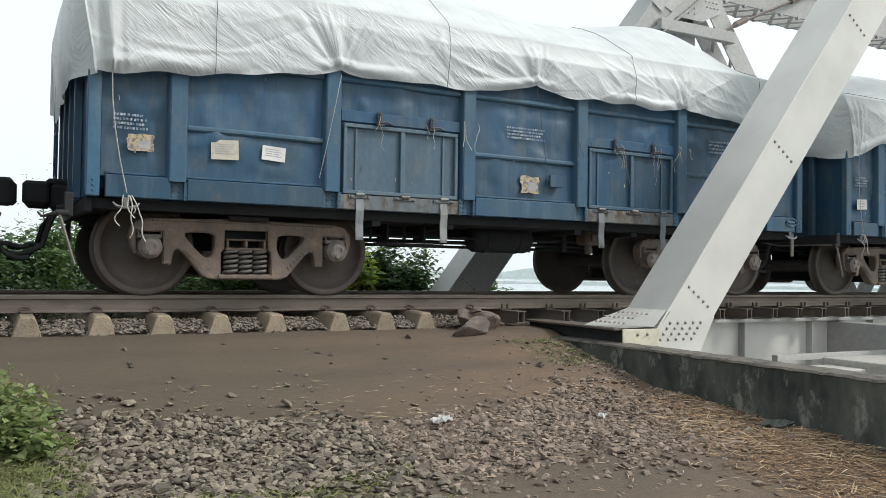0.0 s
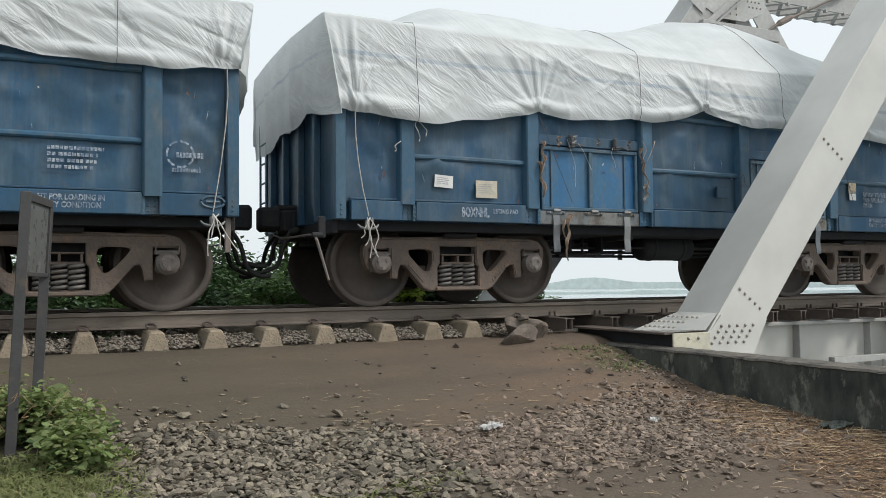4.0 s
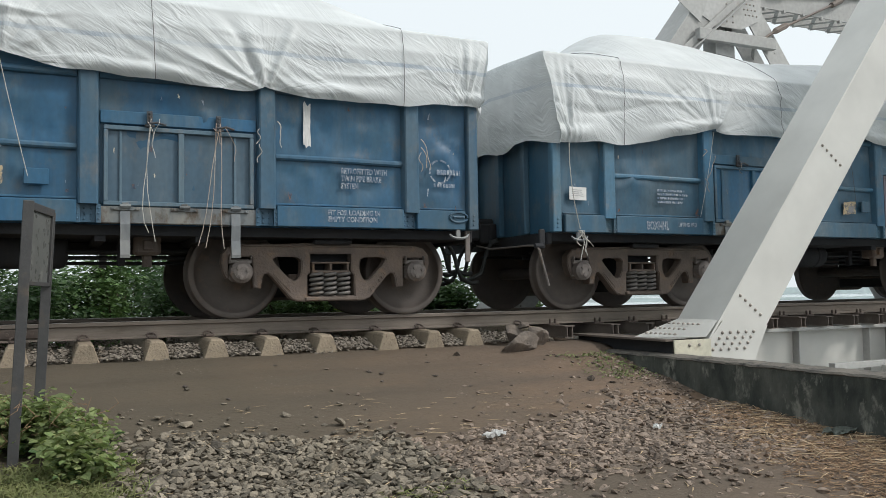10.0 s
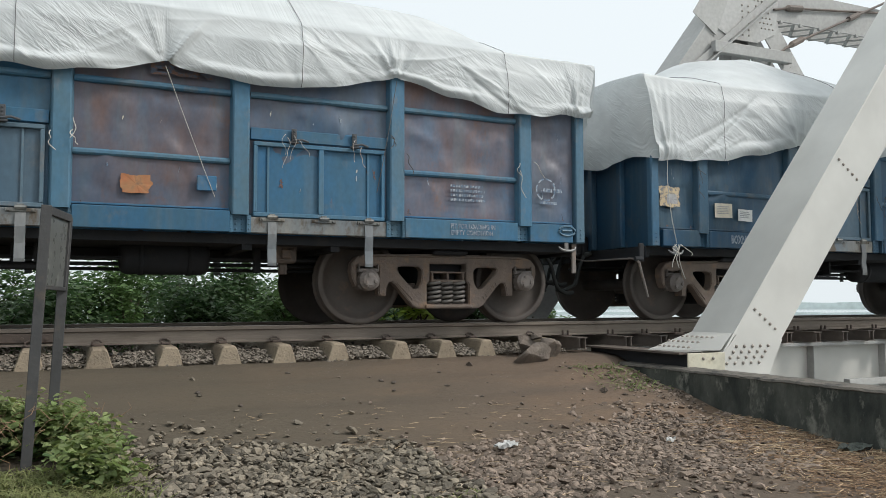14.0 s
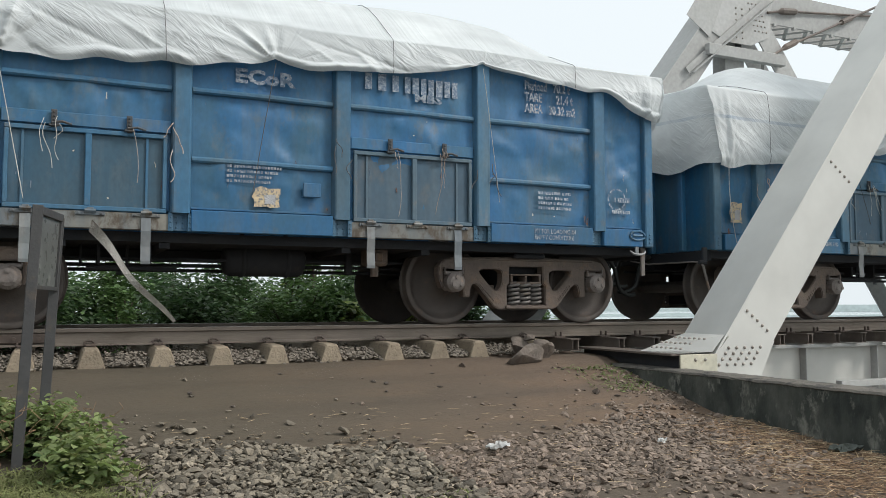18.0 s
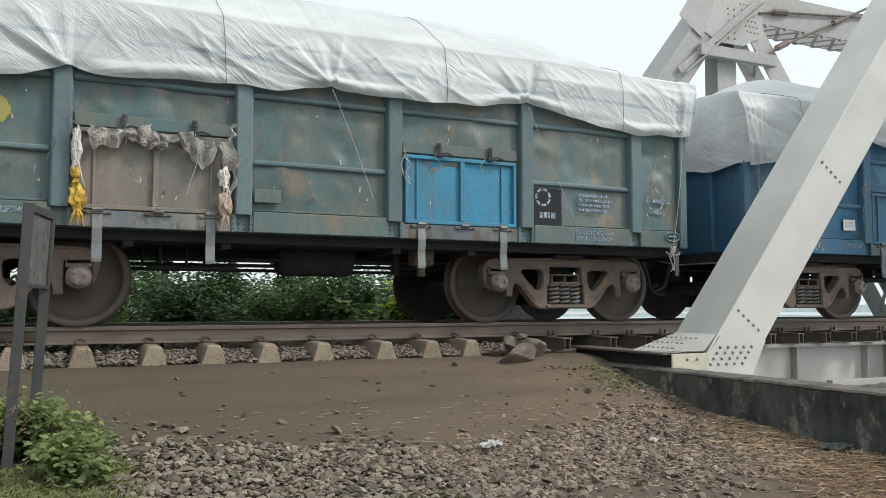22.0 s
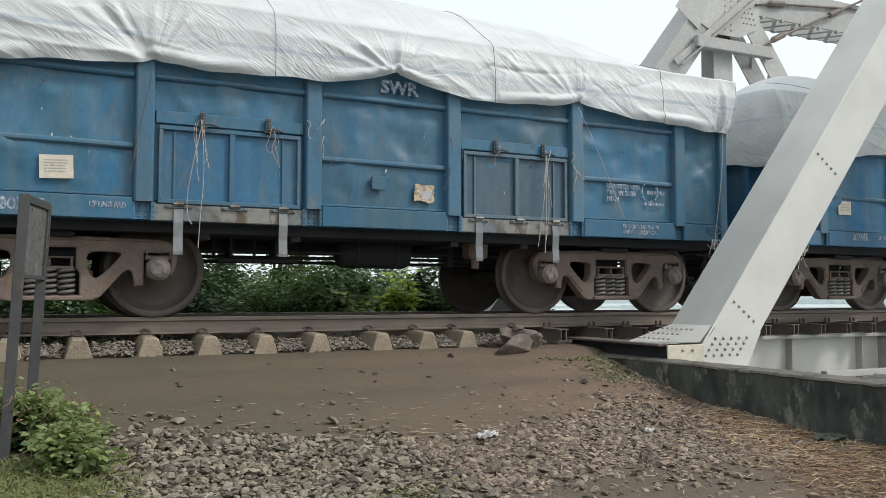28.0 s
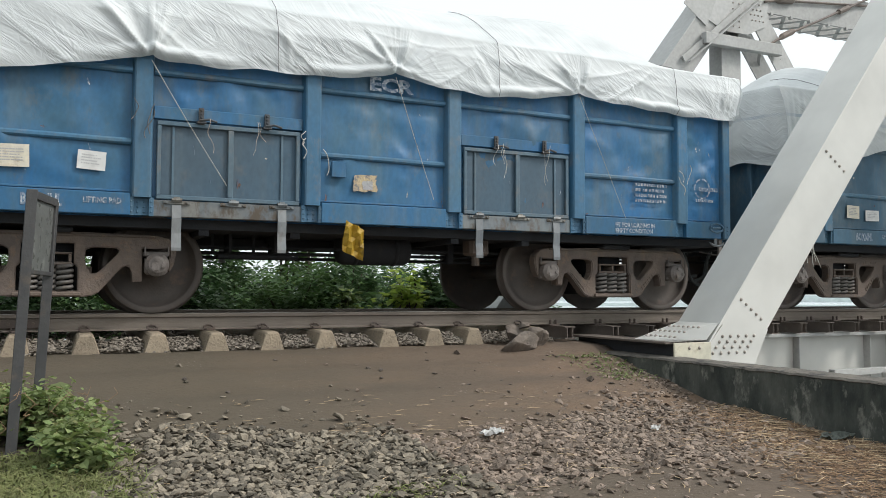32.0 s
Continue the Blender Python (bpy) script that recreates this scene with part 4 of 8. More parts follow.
    if far:
        # slanting angle bar across the end post, box face of the hanger, stiffening plate on the diagonal
        bm = bmesh.new()
        add_beam(bm, (10.95, y0 - 0.06, 4.72), (13.10, y0 - 0.06, 6.44), 0.02, 0.13, (-0.6, 0, 0.8))
        add_beam(bm, (11.02, y0 - 0.12, 4.66), (13.17, y0 - 0.12, 6.38), 0.12, 0.02, (-0.6, 0, 0.8))
        part("brace", bm, paint_name, t)
        part("hanger_plate", box(gx - 0.34, y0 + 0.04, -0.8, gx + 0.16, y0 + 0.08, NODE_Z - 1.1, 0.004), paint_name, t)
        seam = plate([(gx - 1.35, NODE_Z - 0.62), (gx - 0.78, NODE_Z - 1.0), (gx - 0.30, NODE_Z + 0.1), (gx - 0.75, NODE_Z + 0.25)], [], y0 - 0.03, y0 - 0.019)
        part("splice_plate", seam, paint_name, t)
        # tie rods with turnbuckles beside the top chord
        bm = bmesh.new()
        add_tube(bm, [(13.19, y0 - 0.08, 5.29), (13.5, y0 - 0.08, 5.48), (14.6, y0 - 0.08, 5.98), (16.8, y0 - 0.08, 6.99)], 0.028, 6)
        add_tube(bm, [(13.45, y0 - 0.08, 5.44), (13.52, y0 - 0.08, 5.49), (13.82, y0 - 0.08, 5.64), (13.9, y0 - 0.08, 5.67)], [0.03, 0.065, 0.065, 0.03], 8)
        add_tube(bm, [(15.2, y0 - 0.08, 6.255), (15.5, y0 - 0.08, 6.395)], 0.06, 8)
        part("tie_rod", bm, "steel_sleeper", t, label="dull grey-brown tie rod with a turnbuckle")
        bm = bmesh.new()
        add_tube(bm, [(13.1, y0 - 0.04, 6.17), (13.5, y0 - 0.04, 6.26), (18.0, y0 - 0.04, 6.74)], 0.026, 6)
        add_tube(bm, [(13.42, y0 - 0.04, 6.245), (13.5, y0 - 0.04, 6.26), (13.86, y0 - 0.04, 6.30), (13.94, y0 - 0.04, 6.31)], [0.03, 0.07, 0.07, 0.03], 8)
        part("tie_rod", bm, "steel_sleeper", t, label="dull grey-brown tie rod with a turnbuckle")
    return t


build_truss(NEAR_Y, False)
build_truss(FAR_Y, True)


def build_girder(y):
    g = empty("plate_girder", pose(0, 0, 0), "pale grey steel plate girder carrying the sleepers", "girder", "girders under the rails")
    part("web", box(6.5, y - 0.008, -1.25, 60, y + 0.008, -0.40, 0), "truss", g)
    part("top_flange", box(6.5, y - 0.16, -0.40, 60, y + 0.16, -0.352, 0.004), "truss_worn", g)
    part("bottom_flange", box(6.5, y - 0.16, -1.29, 60, y + 0.16, -1.25, 0.004), "truss_worn", g)
    for i in range(34):
        x = 7.05 + i * 1.52
        part("stiffener", kept("stiffener", lambda: box(-0.006, -0.13, -1.25, 0.006, -0.008, -0.40, 0)), "truss_worn", g, pose(x, y, 0))
        part("stiffener", kept("stiffener_far", lambda: box(-0.006, 0.008, -1.25, 0.006, 0.13, -0.40, 0)), "truss_worn", g, pose(x, y, 0))


build_girder(-0.15)
build_girder(2 * TRACK + 0.15)
for x in (12.3, 17.9, 23.6, 29.2):
    part_ob = part("cross_girder", box(x - 0.18, NEAR_Y + 0.2, -1.3, x + 0.18, FAR_Y + 0.4, -0.42, 0.01), "truss_worn")
    tagged(part_ob, "dull grey steel cross girder between the trusses", "girder", "cross girders of the bridge")


def build_parapet():
    bm = bmesh.new()
    # front face with an uneven surface
    ny, nz = 70, 10
    y0, y1, z0, z1 = -14.0, -1.05, -1.6, -0.475
    grid = []
    for j in range(nz + 1):
        row = []
        for i in range(ny + 1):
            y, z = y0 + (y1 - y0) * i / ny, z0 + (z1 - z0) * j / nz
            row.append(bm.verts.new((6.0 + 0.02 * noise.noise((y * 1.2, z * 2, 0)), y, z)))
        grid.append(row)
    for j in range(nz):
        for i in range(ny):
            bm.faces.new((grid[j][i], grid[j][i + 1], grid[j + 1][i + 1], grid[j + 1][i]))
    for q in (((6.0, y1, z0), (6.24, y1, z0), (6.24, y1, z1), (6.0, y1, z1)), ((6.24, y0, z0 - 6), (6.24, y1, z0 - 6), (6.24, y1, z1), (6.24, y0, z1))):
        bm.faces.new([bm.verts.new(p) for p in q])
    wall = part("wall_parapet", bm, "parapet")
    tagged(wall, "low concrete parapet wall stained black with pale streaks", "wall", kind="structure")
    bm = bmesh.new()
    n = 260
    prev = None
    for i in range(n + 1):
        y = y0 + (y1 + 0.02 - y0) * i / n
        w = 0.014 * noise.noise((y * 6, 0, 0)) + 0.012 * noise.noise((y * 17, 3, 0)) + 0.02 * noise.noise((y * 0.9, 5, 0))
        h = 0.012 * noise.noise((y * 4, 9, 0)) + 0.008 * noise.noise((y * 13, 2, 0))
        chip = 0.02 * max(0, noise.noise((y * 3.1, 8, 1)) - 0.25)
        cur = [bm.verts.new(p) for p in ((6.012, y, z1 - 0.02), (5.988 + w * 0.4 + chip, y, z1 - 0.008 + h - chip), (6.006 + w + 2 * chip, y, z1 + 0.012 + h - chip), (6.10 + w, y, z1 + 0.022 + h), (6.25, y, z1 + 0.022 + h * 0.6), (6.255, y, z1 - 0.035))]
        if prev:
            for a in range(5):
                bm.faces.new((prev[a], cur[a], cur[a + 1], prev[a + 1]))
        prev = cur
    bm.faces.new(prev)
    tagged(part("coping", bm, "coping", wall), "worn grey concrete coping")
    # abutment under the track, hidden in the shade
    ab = part("wall_abutment", box(5.72, -1.04, -9.0, 6.24, 3.9, -0.46, 0.02), "coping")
    tagged(ab, "grey concrete bridge abutment under the rails", "wall", kind="structure")


build_parapet()

# ---------------------------------------------------------------- the train
PITCH, MID = 10.9846, 4.335          # coupled length of a wagon; leading axle to the wagon's middle
POSTS = (-4.15, -2.53, -0.83, 0.83, 2.53, 4.15)
SILL0, SILL1, TOP, END = 0.96, 1.175, 3.14, 4.97
OUT, SKIN = -1.625, -1.535           # outer face of the posts, outer face of the side sheets


def train_x(t):
    """Where the leading axle of wagon 0 stands at t seconds."""
    return 1.459 - 4.9511 * t - 7.237e-3 * t ** 2 - 4.058e-5 * t ** 3


# small surges of the train about its mean run: metres at each whole second
SURGE = (0.014, -0.004, -0.076, -0.06, -0.044, 0.068, 0.045, -0.043, 0.089, -0.013, 0.09, 0.005, -0.059, 0.026, -0.038, -0.05, -0.062,
         -0.074, 0.0, -0.068, 0.051, -0.036, -0.123, 0.027, -0.08, -0.071, -0.061, -0.052, 0.036, -0.021, 0.1, 0.034, -0.034)


def train_at(t):
    i = min(31, int(t))
    return train_x(t) + SURGE[i] + (SURGE[i + 1] - SURGE[i]) * (t - i)


def dented_sheet(x0, x1, z0, z1, seed, depth=0.032, coarse=False):
    """A side sheet, bulged and dented by its loads."""
    rr = random.Random(seed)
    bm = bmesh.new()
    nx, nz = max(6, int((x1 - x0) / (0.2 if coarse else 0.05))), 10 if coarse else 40
    dents = [(rr.uniform(x0, x1), rr.uniform(z0, z1), rr.uniform(0.06, 0.2), rr.uniform(-1, 1)) for _ in range(9)]
    dents += [(rr.uniform(x0, x1), rr.uniform(z0 + 0.1, 2.4), rr.uniform(0.04, 0.07), rr.choice((-0.7, 0.6, 0.9))) for _ in range(10)]
    folds = [(rr.uniform(x0, x1), rr.uniform(z0 + 0.1, 2.3), rr.uniform(-1.2, 1.2), rr.uniform(0.1, 0.3), rr.choice((-1, 1))) for _ in range(6)]
    g = []
    for j in range(nz + 1):
        row = []
        for i in range(nx + 1):
            x, z = x0 + (x1 - x0) * i / nx, z0 + (z1 - z0) * j / nz
            edge = min(1, 6 * min(i, nx - i) / nx) * min(1, 6 * min(j, nz - j) / nz)
            d = noise.noise((x * 1.4 + seed, z * 1.7, 0)) * depth + noise.noise((x * 5 + seed, z * 3, 4)) * depth * 0.45
            for a, b, r, s in dents:
                q = ((x - a) ** 2 + (z - b) ** 2) / (r * r)
                if q < 6:
                    d += 0.030 * s * math.exp(-q)
            for a, b, c, ln, s in folds:
                u, v = (x - a) * math.cos(c) + (z - b) * math.sin(c), (z - b) * math.cos(c) - (x - a) * math.sin(c)
                if abs(u) < 2 * ln and abs(v) < 0.2:
                    d += 0.024 * s * math.exp(-abs(v) / 0.042 - (u / ln) ** 4)
            row.append(bm.verts.new((x, SKIN - d * edge, z)))
        g.append(row)
    for j in range(nz):
        for i in range(nx):
            bm.faces.new((g[j][i], g[j][i + 1], g[j + 1][i + 1], g[j + 1][i]))
    return bm


def post_build():
    # pressed channel with a sloping flange on both edges and a cut foot
    bm = bmesh.new()
    sec = [(-0.105, SKIN + 0.01), (-0.085, OUT + 0.012), (-0.07, OUT), (0.07, OUT), (0.085, OUT + 0.012), (0.105, SKIN + 0.01)]
    lo = [bm.verts.new((x, y, 1.14)) for x, y in sec]
    hi = [bm.verts.new((x, y, TOP - 0.03)) for x, y in sec]
    for i in range(len(sec) - 1):
        bm.faces.new((lo[i], lo[i + 1], hi[i + 1], hi[i]))
    bm.faces.new(lo[::-1])
    bm.faces.new(hi)
    return bm


def foot_build():
    # riveted bracket under a post
    bm = bmesh.new()
    add_box(bm, -0.10, SKIN - 0.01, SILL0 + 0.01, 0.10, SKIN + 0.03, 1.145)
    add_box(bm, -0.115, OUT + 0.03, SILL0, -0.07, SKIN, 1.14, 0.003)
    add_box(bm, 0.07, OUT + 0.03, SILL0, 0.115, SKIN, 1.14, 0.003)
    for x in (-0.0925, 0.0925, -0.03, 0.03):
        for z in (1.0, 1.05, 1.10):
            add_lathe(bm, [(0.011, 0.0), (0.009, -0.008), (0.0, -0.011)], 6, "y", (x, (OUT + 0.03 if abs(x) > 0.05 else SKIN - 0.01), z))
    return bm


def rib_build(length):
    bm = bmesh.new()
    h = length / 2
    prof = [(0.035, SKIN + 0.01), (0.03, SKIN - 0.03), (0.012, SKIN - 0.045), (-0.012, SKIN - 0.045), (-0.03, SKIN - 0.03), (-0.035, SKIN + 0.01)]
    n = 8
    rings = []
    for k in range(n + 1):
        x = -h + length * k / n
        sag = 0.006 * noise.noise((x * 1.7, length, 2))
        rings.append([bm.verts.new((x, y, z + sag)) for z, y in prof])
    for a, b in zip(rings, rings[1:]):
        for i in range(len(prof) - 1):
            bm.faces.new((a[i], b[i], b[i + 1], a[i + 1]))
    return bm


def door_leaf():
    bm = bmesh.new()
    add_box(bm, -0.68, SKIN - 0.012, 1.15, 0.68, SKIN + 0.01, 1.885)
    return bm


def door_frame():
    bm = bmesh.new()
    y0, y1 = SKIN - 0.052, SKIN - 0.013
    add_box(bm, -0.715, y0, 1.862, 0.715, y1, 1.905, 0.006)
    add_box(bm, -0.715, y0, 1.132, 0.715, y1, 1.175, 0.006)
    for x in (-0.695, 0.695):
        add_box(bm, x - 0.02, y0, 1.175, x + 0.02, y1, 1.862, 0.006)
    add_box(bm, -0.028, y0, 1.175, 0.028, y1, 1.862, 0.006)
    for x in (-0.56, 0.53):
        add_box(bm, x - 0.012, SKIN - 0.03, 1.175, x + 0.012, y1, 1.862, 0.003)
    return bm


def hinge_build():
    bm = bmesh.new()
    add_box(bm, -0.13, SKIN - 0.062, 1.085, 0.13, SKIN - 0.04, 1.12, 0.004)
    add_tube(bm, [(-0.05, SKIN - 0.066, 1.125), (0.05, SKIN - 0.066, 1.125)], 0.022, 6)
    add_box(bm, -0.03, SKIN - 0.065, 1.12, 0.03, SKIN - 0.05, 1.16, 0.004)
    for x in (-0.1, 0.1):
        add_lathe(bm, [(0.014, 0.0), (0.012, -0.012), (0.0, -0.014)], 6, "y", (x, SKIN - 0.062, 1.102))
    return bm


def latch_build():
    bm = bmesh.new()
    add_box(bm, -0.026, SKIN - 0.075, 1.895, 0.026, SKIN - 0.052, 2.06, 0.004)
    add_box(bm, -0.045, SKIN - 0.10, 1.90, 0.045, SKIN - 0.06, 1.925, 0.004)
    add_tube(bm, [(-0.02, SKIN - 0.10, 1.93), (0.07, SKIN - 0.10, 1.945), (0.15, SKIN - 0.09, 1.925)], 0.013, 6)
    for z in (1.965, 2.0, 2.035):
        add_lathe(bm, [(0.013, 0.0), (0.011, -0.01), (0.0, -0.012)], 6, "y", (0, SKIN - 0.075, z))
    return bm


def strap_build():
    bm = bmesh.new()
    prof = [(SKIN - 0.055, 1.08), (SKIN - 0.075, 0.95), (SKIN - 0.06, 0.80), (SKIN - 0.075, 0.66), (SKIN - 0.07, 0.63)]
    rings = [[bm.verts.new(p) for p in ((-0.045, y, z), (0.045, y, z), (0.045, y + 0.014, z), (-0.045, y + 0.014, z))] for y, z in prof]
    for a, b in zip(rings, rings[1:]):
        for i in range(4):
            bm.faces.new((a[i], a[(i + 1) % 4], b[(i + 1) % 4], b[i]))
    bm.faces.new(rings[0])
    bm.faces.new(rings[-1][::-1])
    return bm


def hook_build():
    # anchor-shaped lashing hook
    bm = bmesh.new()
    add_box(bm, -0.03, OUT + 0.02, 0.87, 0.03, OUT + 0.04, 1.0, 0.012)
    add_tube(bm, [(-0.12, OUT + 0.01, 0.91), (-0.09, OUT - 0.005, 0.878), (-0.04, OUT - 0.01, 0.862), (0.04, OUT - 0.01, 0.862), (0.09, OUT - 0.005, 0.878), (0.12, OUT + 0.01, 0.91)], [0.008, 0.014, 0.016, 0.016, 0.014, 0.008], 6)
    return bm


def lever_build():
    # uncoupling rod that runs from the coupler to the corner and bends down into a handle
    bm = bmesh.new()
    add_tube(bm, [(-5.32, -0.25, 0.86), (-5.30, -0.6, 0.80), (-5.22, -1.45, 0.80), (-5.20, OUT + 0.06, 0.79), (-5.19, OUT + 0.03, 0.74), (-5.06, OUT + 0.03, 0.31)], [0.011, 0.012, 0.013, 0.016, 0.018, 0.014], 6)
    return bm


def lever_bracket_build():
    bm = bmesh.new()
    add_box(bm, -5.16, OUT + 0.06, 0.76, -5.08, OUT + 0.10, 0.99, 0.01)
    add_tube(bm, [(-5.23, OUT + 0.06, 0.79), (-5.12, OUT + 0.06, 0.79)], 0.03, 8)
    return bm


def side_frame_build():
    """Cast side frame of a three-piece bogie; x from its middle."""
    half = [(0.3, 0.81), (1.0, 0.795), (1.12, 0.765), (1.185, 0.69), (1.195, 0.60), (1.17, 0.50), (1.135, 0.43), (1.115, 0.45), (1.125, 0.52), (1.125, 0.66), (0.865, 0.66), (0.865, 0.33),
            (0.78, 0.325), (0.768, 0.42), (0.745, 0.475), (0.71, 0.485), (0.66, 0.45), (0.46, 0.215), (0.40, 0.185), (0.33, 0.175)]
    out = half + [(-x, z) for x, z in half[::-1]]
    tri = smooth_loop([(0.335, 0.665), (0.63, 0.665), (0.655, 0.62), (0.45, 0.405), (0.385, 0.405), (0.335, 0.50)], 2)
    tri2 = [(-x, z) for x, z in tri][::-1]
    nest = [(-0.27, 0.235), (0.27, 0.235), (0.27, 0.46), (0.235, 0.50), (0.235, 0.70), (-0.235, 0.70), (-0.235, 0.50), (-0.27, 0.46)]
    bm = plate(out, [tri, tri2, nest], -1.205, -1.075)
    bmesh.ops.bevel(bm, geom=[e for e in bm.edges if len(e.link_faces) == 2 and e.calc_face_angle(0) > 0.9 and (e.verts[0].co.y < -1.2 and e.verts[1].co.y < -1.2)], offset=0.012, segments=2, affect="EDGES")
    # raised rim along the top and the spring seat
    add_box(bm, -0.98, -1.222, 0.768, 0.98, -1.20, 0.793, 0.008)
    add_box(bm, -0.30, -1.24, 0.182, 0.30, -1.19, 0.222, 0.008)
    # raised casting marks on the slanting arms and the top member
    for side in (-1, 1):
        for k in range(6):
            f = 0.16 + 0.11 * k
            x, z = side * (0.42 + 0.30 * f), 0.255 + 0.30 * f
            add_beam(bm, (x - 0.012, -1.206, z + 0.02), (x + 0.012, -1.206, z - 0.02), 0.012, 0.016, (0, 1, 0))
    for k in range(7):
        add_box(bm, 0.36 + k * 0.055, -1.209, 0.70, 0.39 + k * 0.055, -1.20, 0.735)
    return bm


def bolster_end_build():
    bm = bmesh.new()
    add_box(bm, -0.22, -1.20, 0.485, 0.22, 1.20, 0.515, 0.008)
    return bm


def bolster_web_build():
    return box(-0.0125, -1.20, 0.515, 0.0125, 1.20, 0.59, 0.004)


def spring_build():
    bm = bmesh.new()
    turns, n = 5.0, 80
    pts = [(0.068 * math.cos(k / n * turns * math.tau), 0.068 * math.sin(k / n * turns * math.tau), 0.225 + 0.262 * k / n) for k in range(n + 1)]
    add_tube(bm, pts, 0.0195, 6)
    return bm


def adapter_build():
    bm = bmesh.new()
    add_box(bm, -0.125, -1.235, 0.585, 0.118, -1.07, 0.632, 0.010)
    add_box(bm, -0.112, -1.225, 0.40, 0.112, -1.10, 0.588, 0.03)
    for x in (-0.118, 0.108):
        add_box(bm, x, -1.242, 0.60, x + 0.012, -1.20, 0.68, 0.003)
    return bm


def cap_build():
    bm = bmesh.new()
    add_lathe(bm, [(0.0, -1.325), (0.055, -1.325), (0.085, -1.315), (0.10, -1.30), (0.118, -1.285), (0.118, -1.17), (0.0, -1.17)], 20, "y")
    for k in range(3):
        a = k * math.tau / 3 + 0.4
        add_lathe(bm, [(0.024, -1.315), (0.024, -1.338), (0.0, -1.340)], 6, "y", (0.058 * math.cos(a), 0, 0.058 * math.sin(a)))
    return bm


def wheel_build():
    bm = bmesh.new()
    c = -TRACK
    add_lathe(bm, [(0.0, c - 0.075), (0.115, c - 0.075), (0.125, c - 0.06), (0.15, c - 0.035), (0.24, c + 0.012), (0.34, c + 0.02), (0.415, c - 0.012), (0.43, c - 0.055), (0.438, c - 0.066), (0.490, c - 0.066),
                   (0.497, c - 0.06), (0.5, c - 0.03), (0.503, c + 0.03), (0.512, c + 0.04), (0.528, c + 0.052), (0.528, c + 0.064), (0.515, c + 0.07), (0.43, c + 0.07), (0.40, c + 0.045), (0.15, c + 0.06), (0.0, c + 0.09)], 48, "y")
    return bm


def tank_build():
    bm = bmesh.new()
    add_lathe(bm, [(0.0, -0.47), (0.10, -0.465), (0.16, -0.44), (0.185, -0.39), (0.185, 0.39), (0.16, 0.44), (0.10, 0.465), (0.0, 0.47)], 20, "x")
    for x in (-0.25, 0.25):
        add_lathe(bm, [(0.192, x - 0.025), (0.192, x + 0.025)], 20, "x")
        add_box(bm, x - 0.02, -0.03, 0.15, x + 0.02, 0.03, 0.32)
    return bm


def coupler_build():
    bm = bmesh.new()
    add_box(bm, -0.62, -0.17, 0.88, 0.0, 0.17, 1.17, 0.02)
    add_box(bm, -0.42, -0.13, 0.90, 0.12, 0.13, 1.18, 0.03)
    add_box(bm, 0.10, -0.20, 0.92, 0.36, -0.05, 1.22, 0.035)
    add_box(bm, 0.14, 0.06, 0.94, 0.40, 0.19, 1.20, 0.035)
    add_box(bm, -0.1, -0.10, 1.17, 0.16, 0.10, 1.24, 0.02)
    add_tube(bm, [(-0.1, -1.25, 0.95), (-0.05, -0.4, 0.98), (0.12, -0.12, 1.05)], 0.017, 6)
    return bm


def hose_build(y, low, sway):
    bm = bmesh.new()
    pts = [(-0.05, y, 0.93), (0.06, y, 0.90), (0.14 + sway, y - 0.01, 0.74), (0.20 + sway, y, 0.50), (0.30, y + 0.01, low + 0.05), (0.42, y, low), (0.52, y, low + 0.02)]
    fine = []
    for a, b in zip(pts, pts[1:]):
        for k in range(3):
            fine.append(Vector(a).lerp(Vector(b), k / 3))
    fine.append(Vector(pts[-1]))
    sm = [fine[0]] + [(fine[i - 1] + fine[i] * 2 + fine[i + 1]) / 4 for i in range(1, len(fine) - 1)] + [fine[-1]]
    add_tube(bm, sm, 0.027, 8)
    add_tube(bm, [(-0.05, y, 0.93), (0.07, y, 0.895)], 0.038, 8)
    return bm


def add_underframe(wagon):
    part("underframe", kept("underframe", lambda: box(-4.9, -1.40, 0.86, 4.9, 1.40, 0.958, 0)), "dark", wagon)
    part("centre_sill", kept("centre_sill", lambda: box(-4.88, -0.22, 0.74, 4.88, 0.22, 0.858, 0.01)), "dark", wagon)
    for x in (-3.335, 3.335):
        part("body_bolster", kept("body_bolster", lambda: box(-0.22, -1.30, 0.80, 0.22, 1.30, 0.858, 0.02)), "dark", wagon, pose(x, 0, 0))
    for x in (-1.9, -0.95, 0.95, 1.9):
        part("cross_bearer", kept("cross_bearer", lambda: box(-0.05, -1.38, 0.80, 0.05, 1.38, 0.858, 0)), "dark", wagon, pose(x, 0, 0))
    for x in (-4.94, 4.94):
        part("headstock", kept("headstock", lambda: box(-0.035, -1.45, 0.82, 0.035, 1.45, 0.965, 0.01)), "dark", wagon, pose(x, 0, 0))


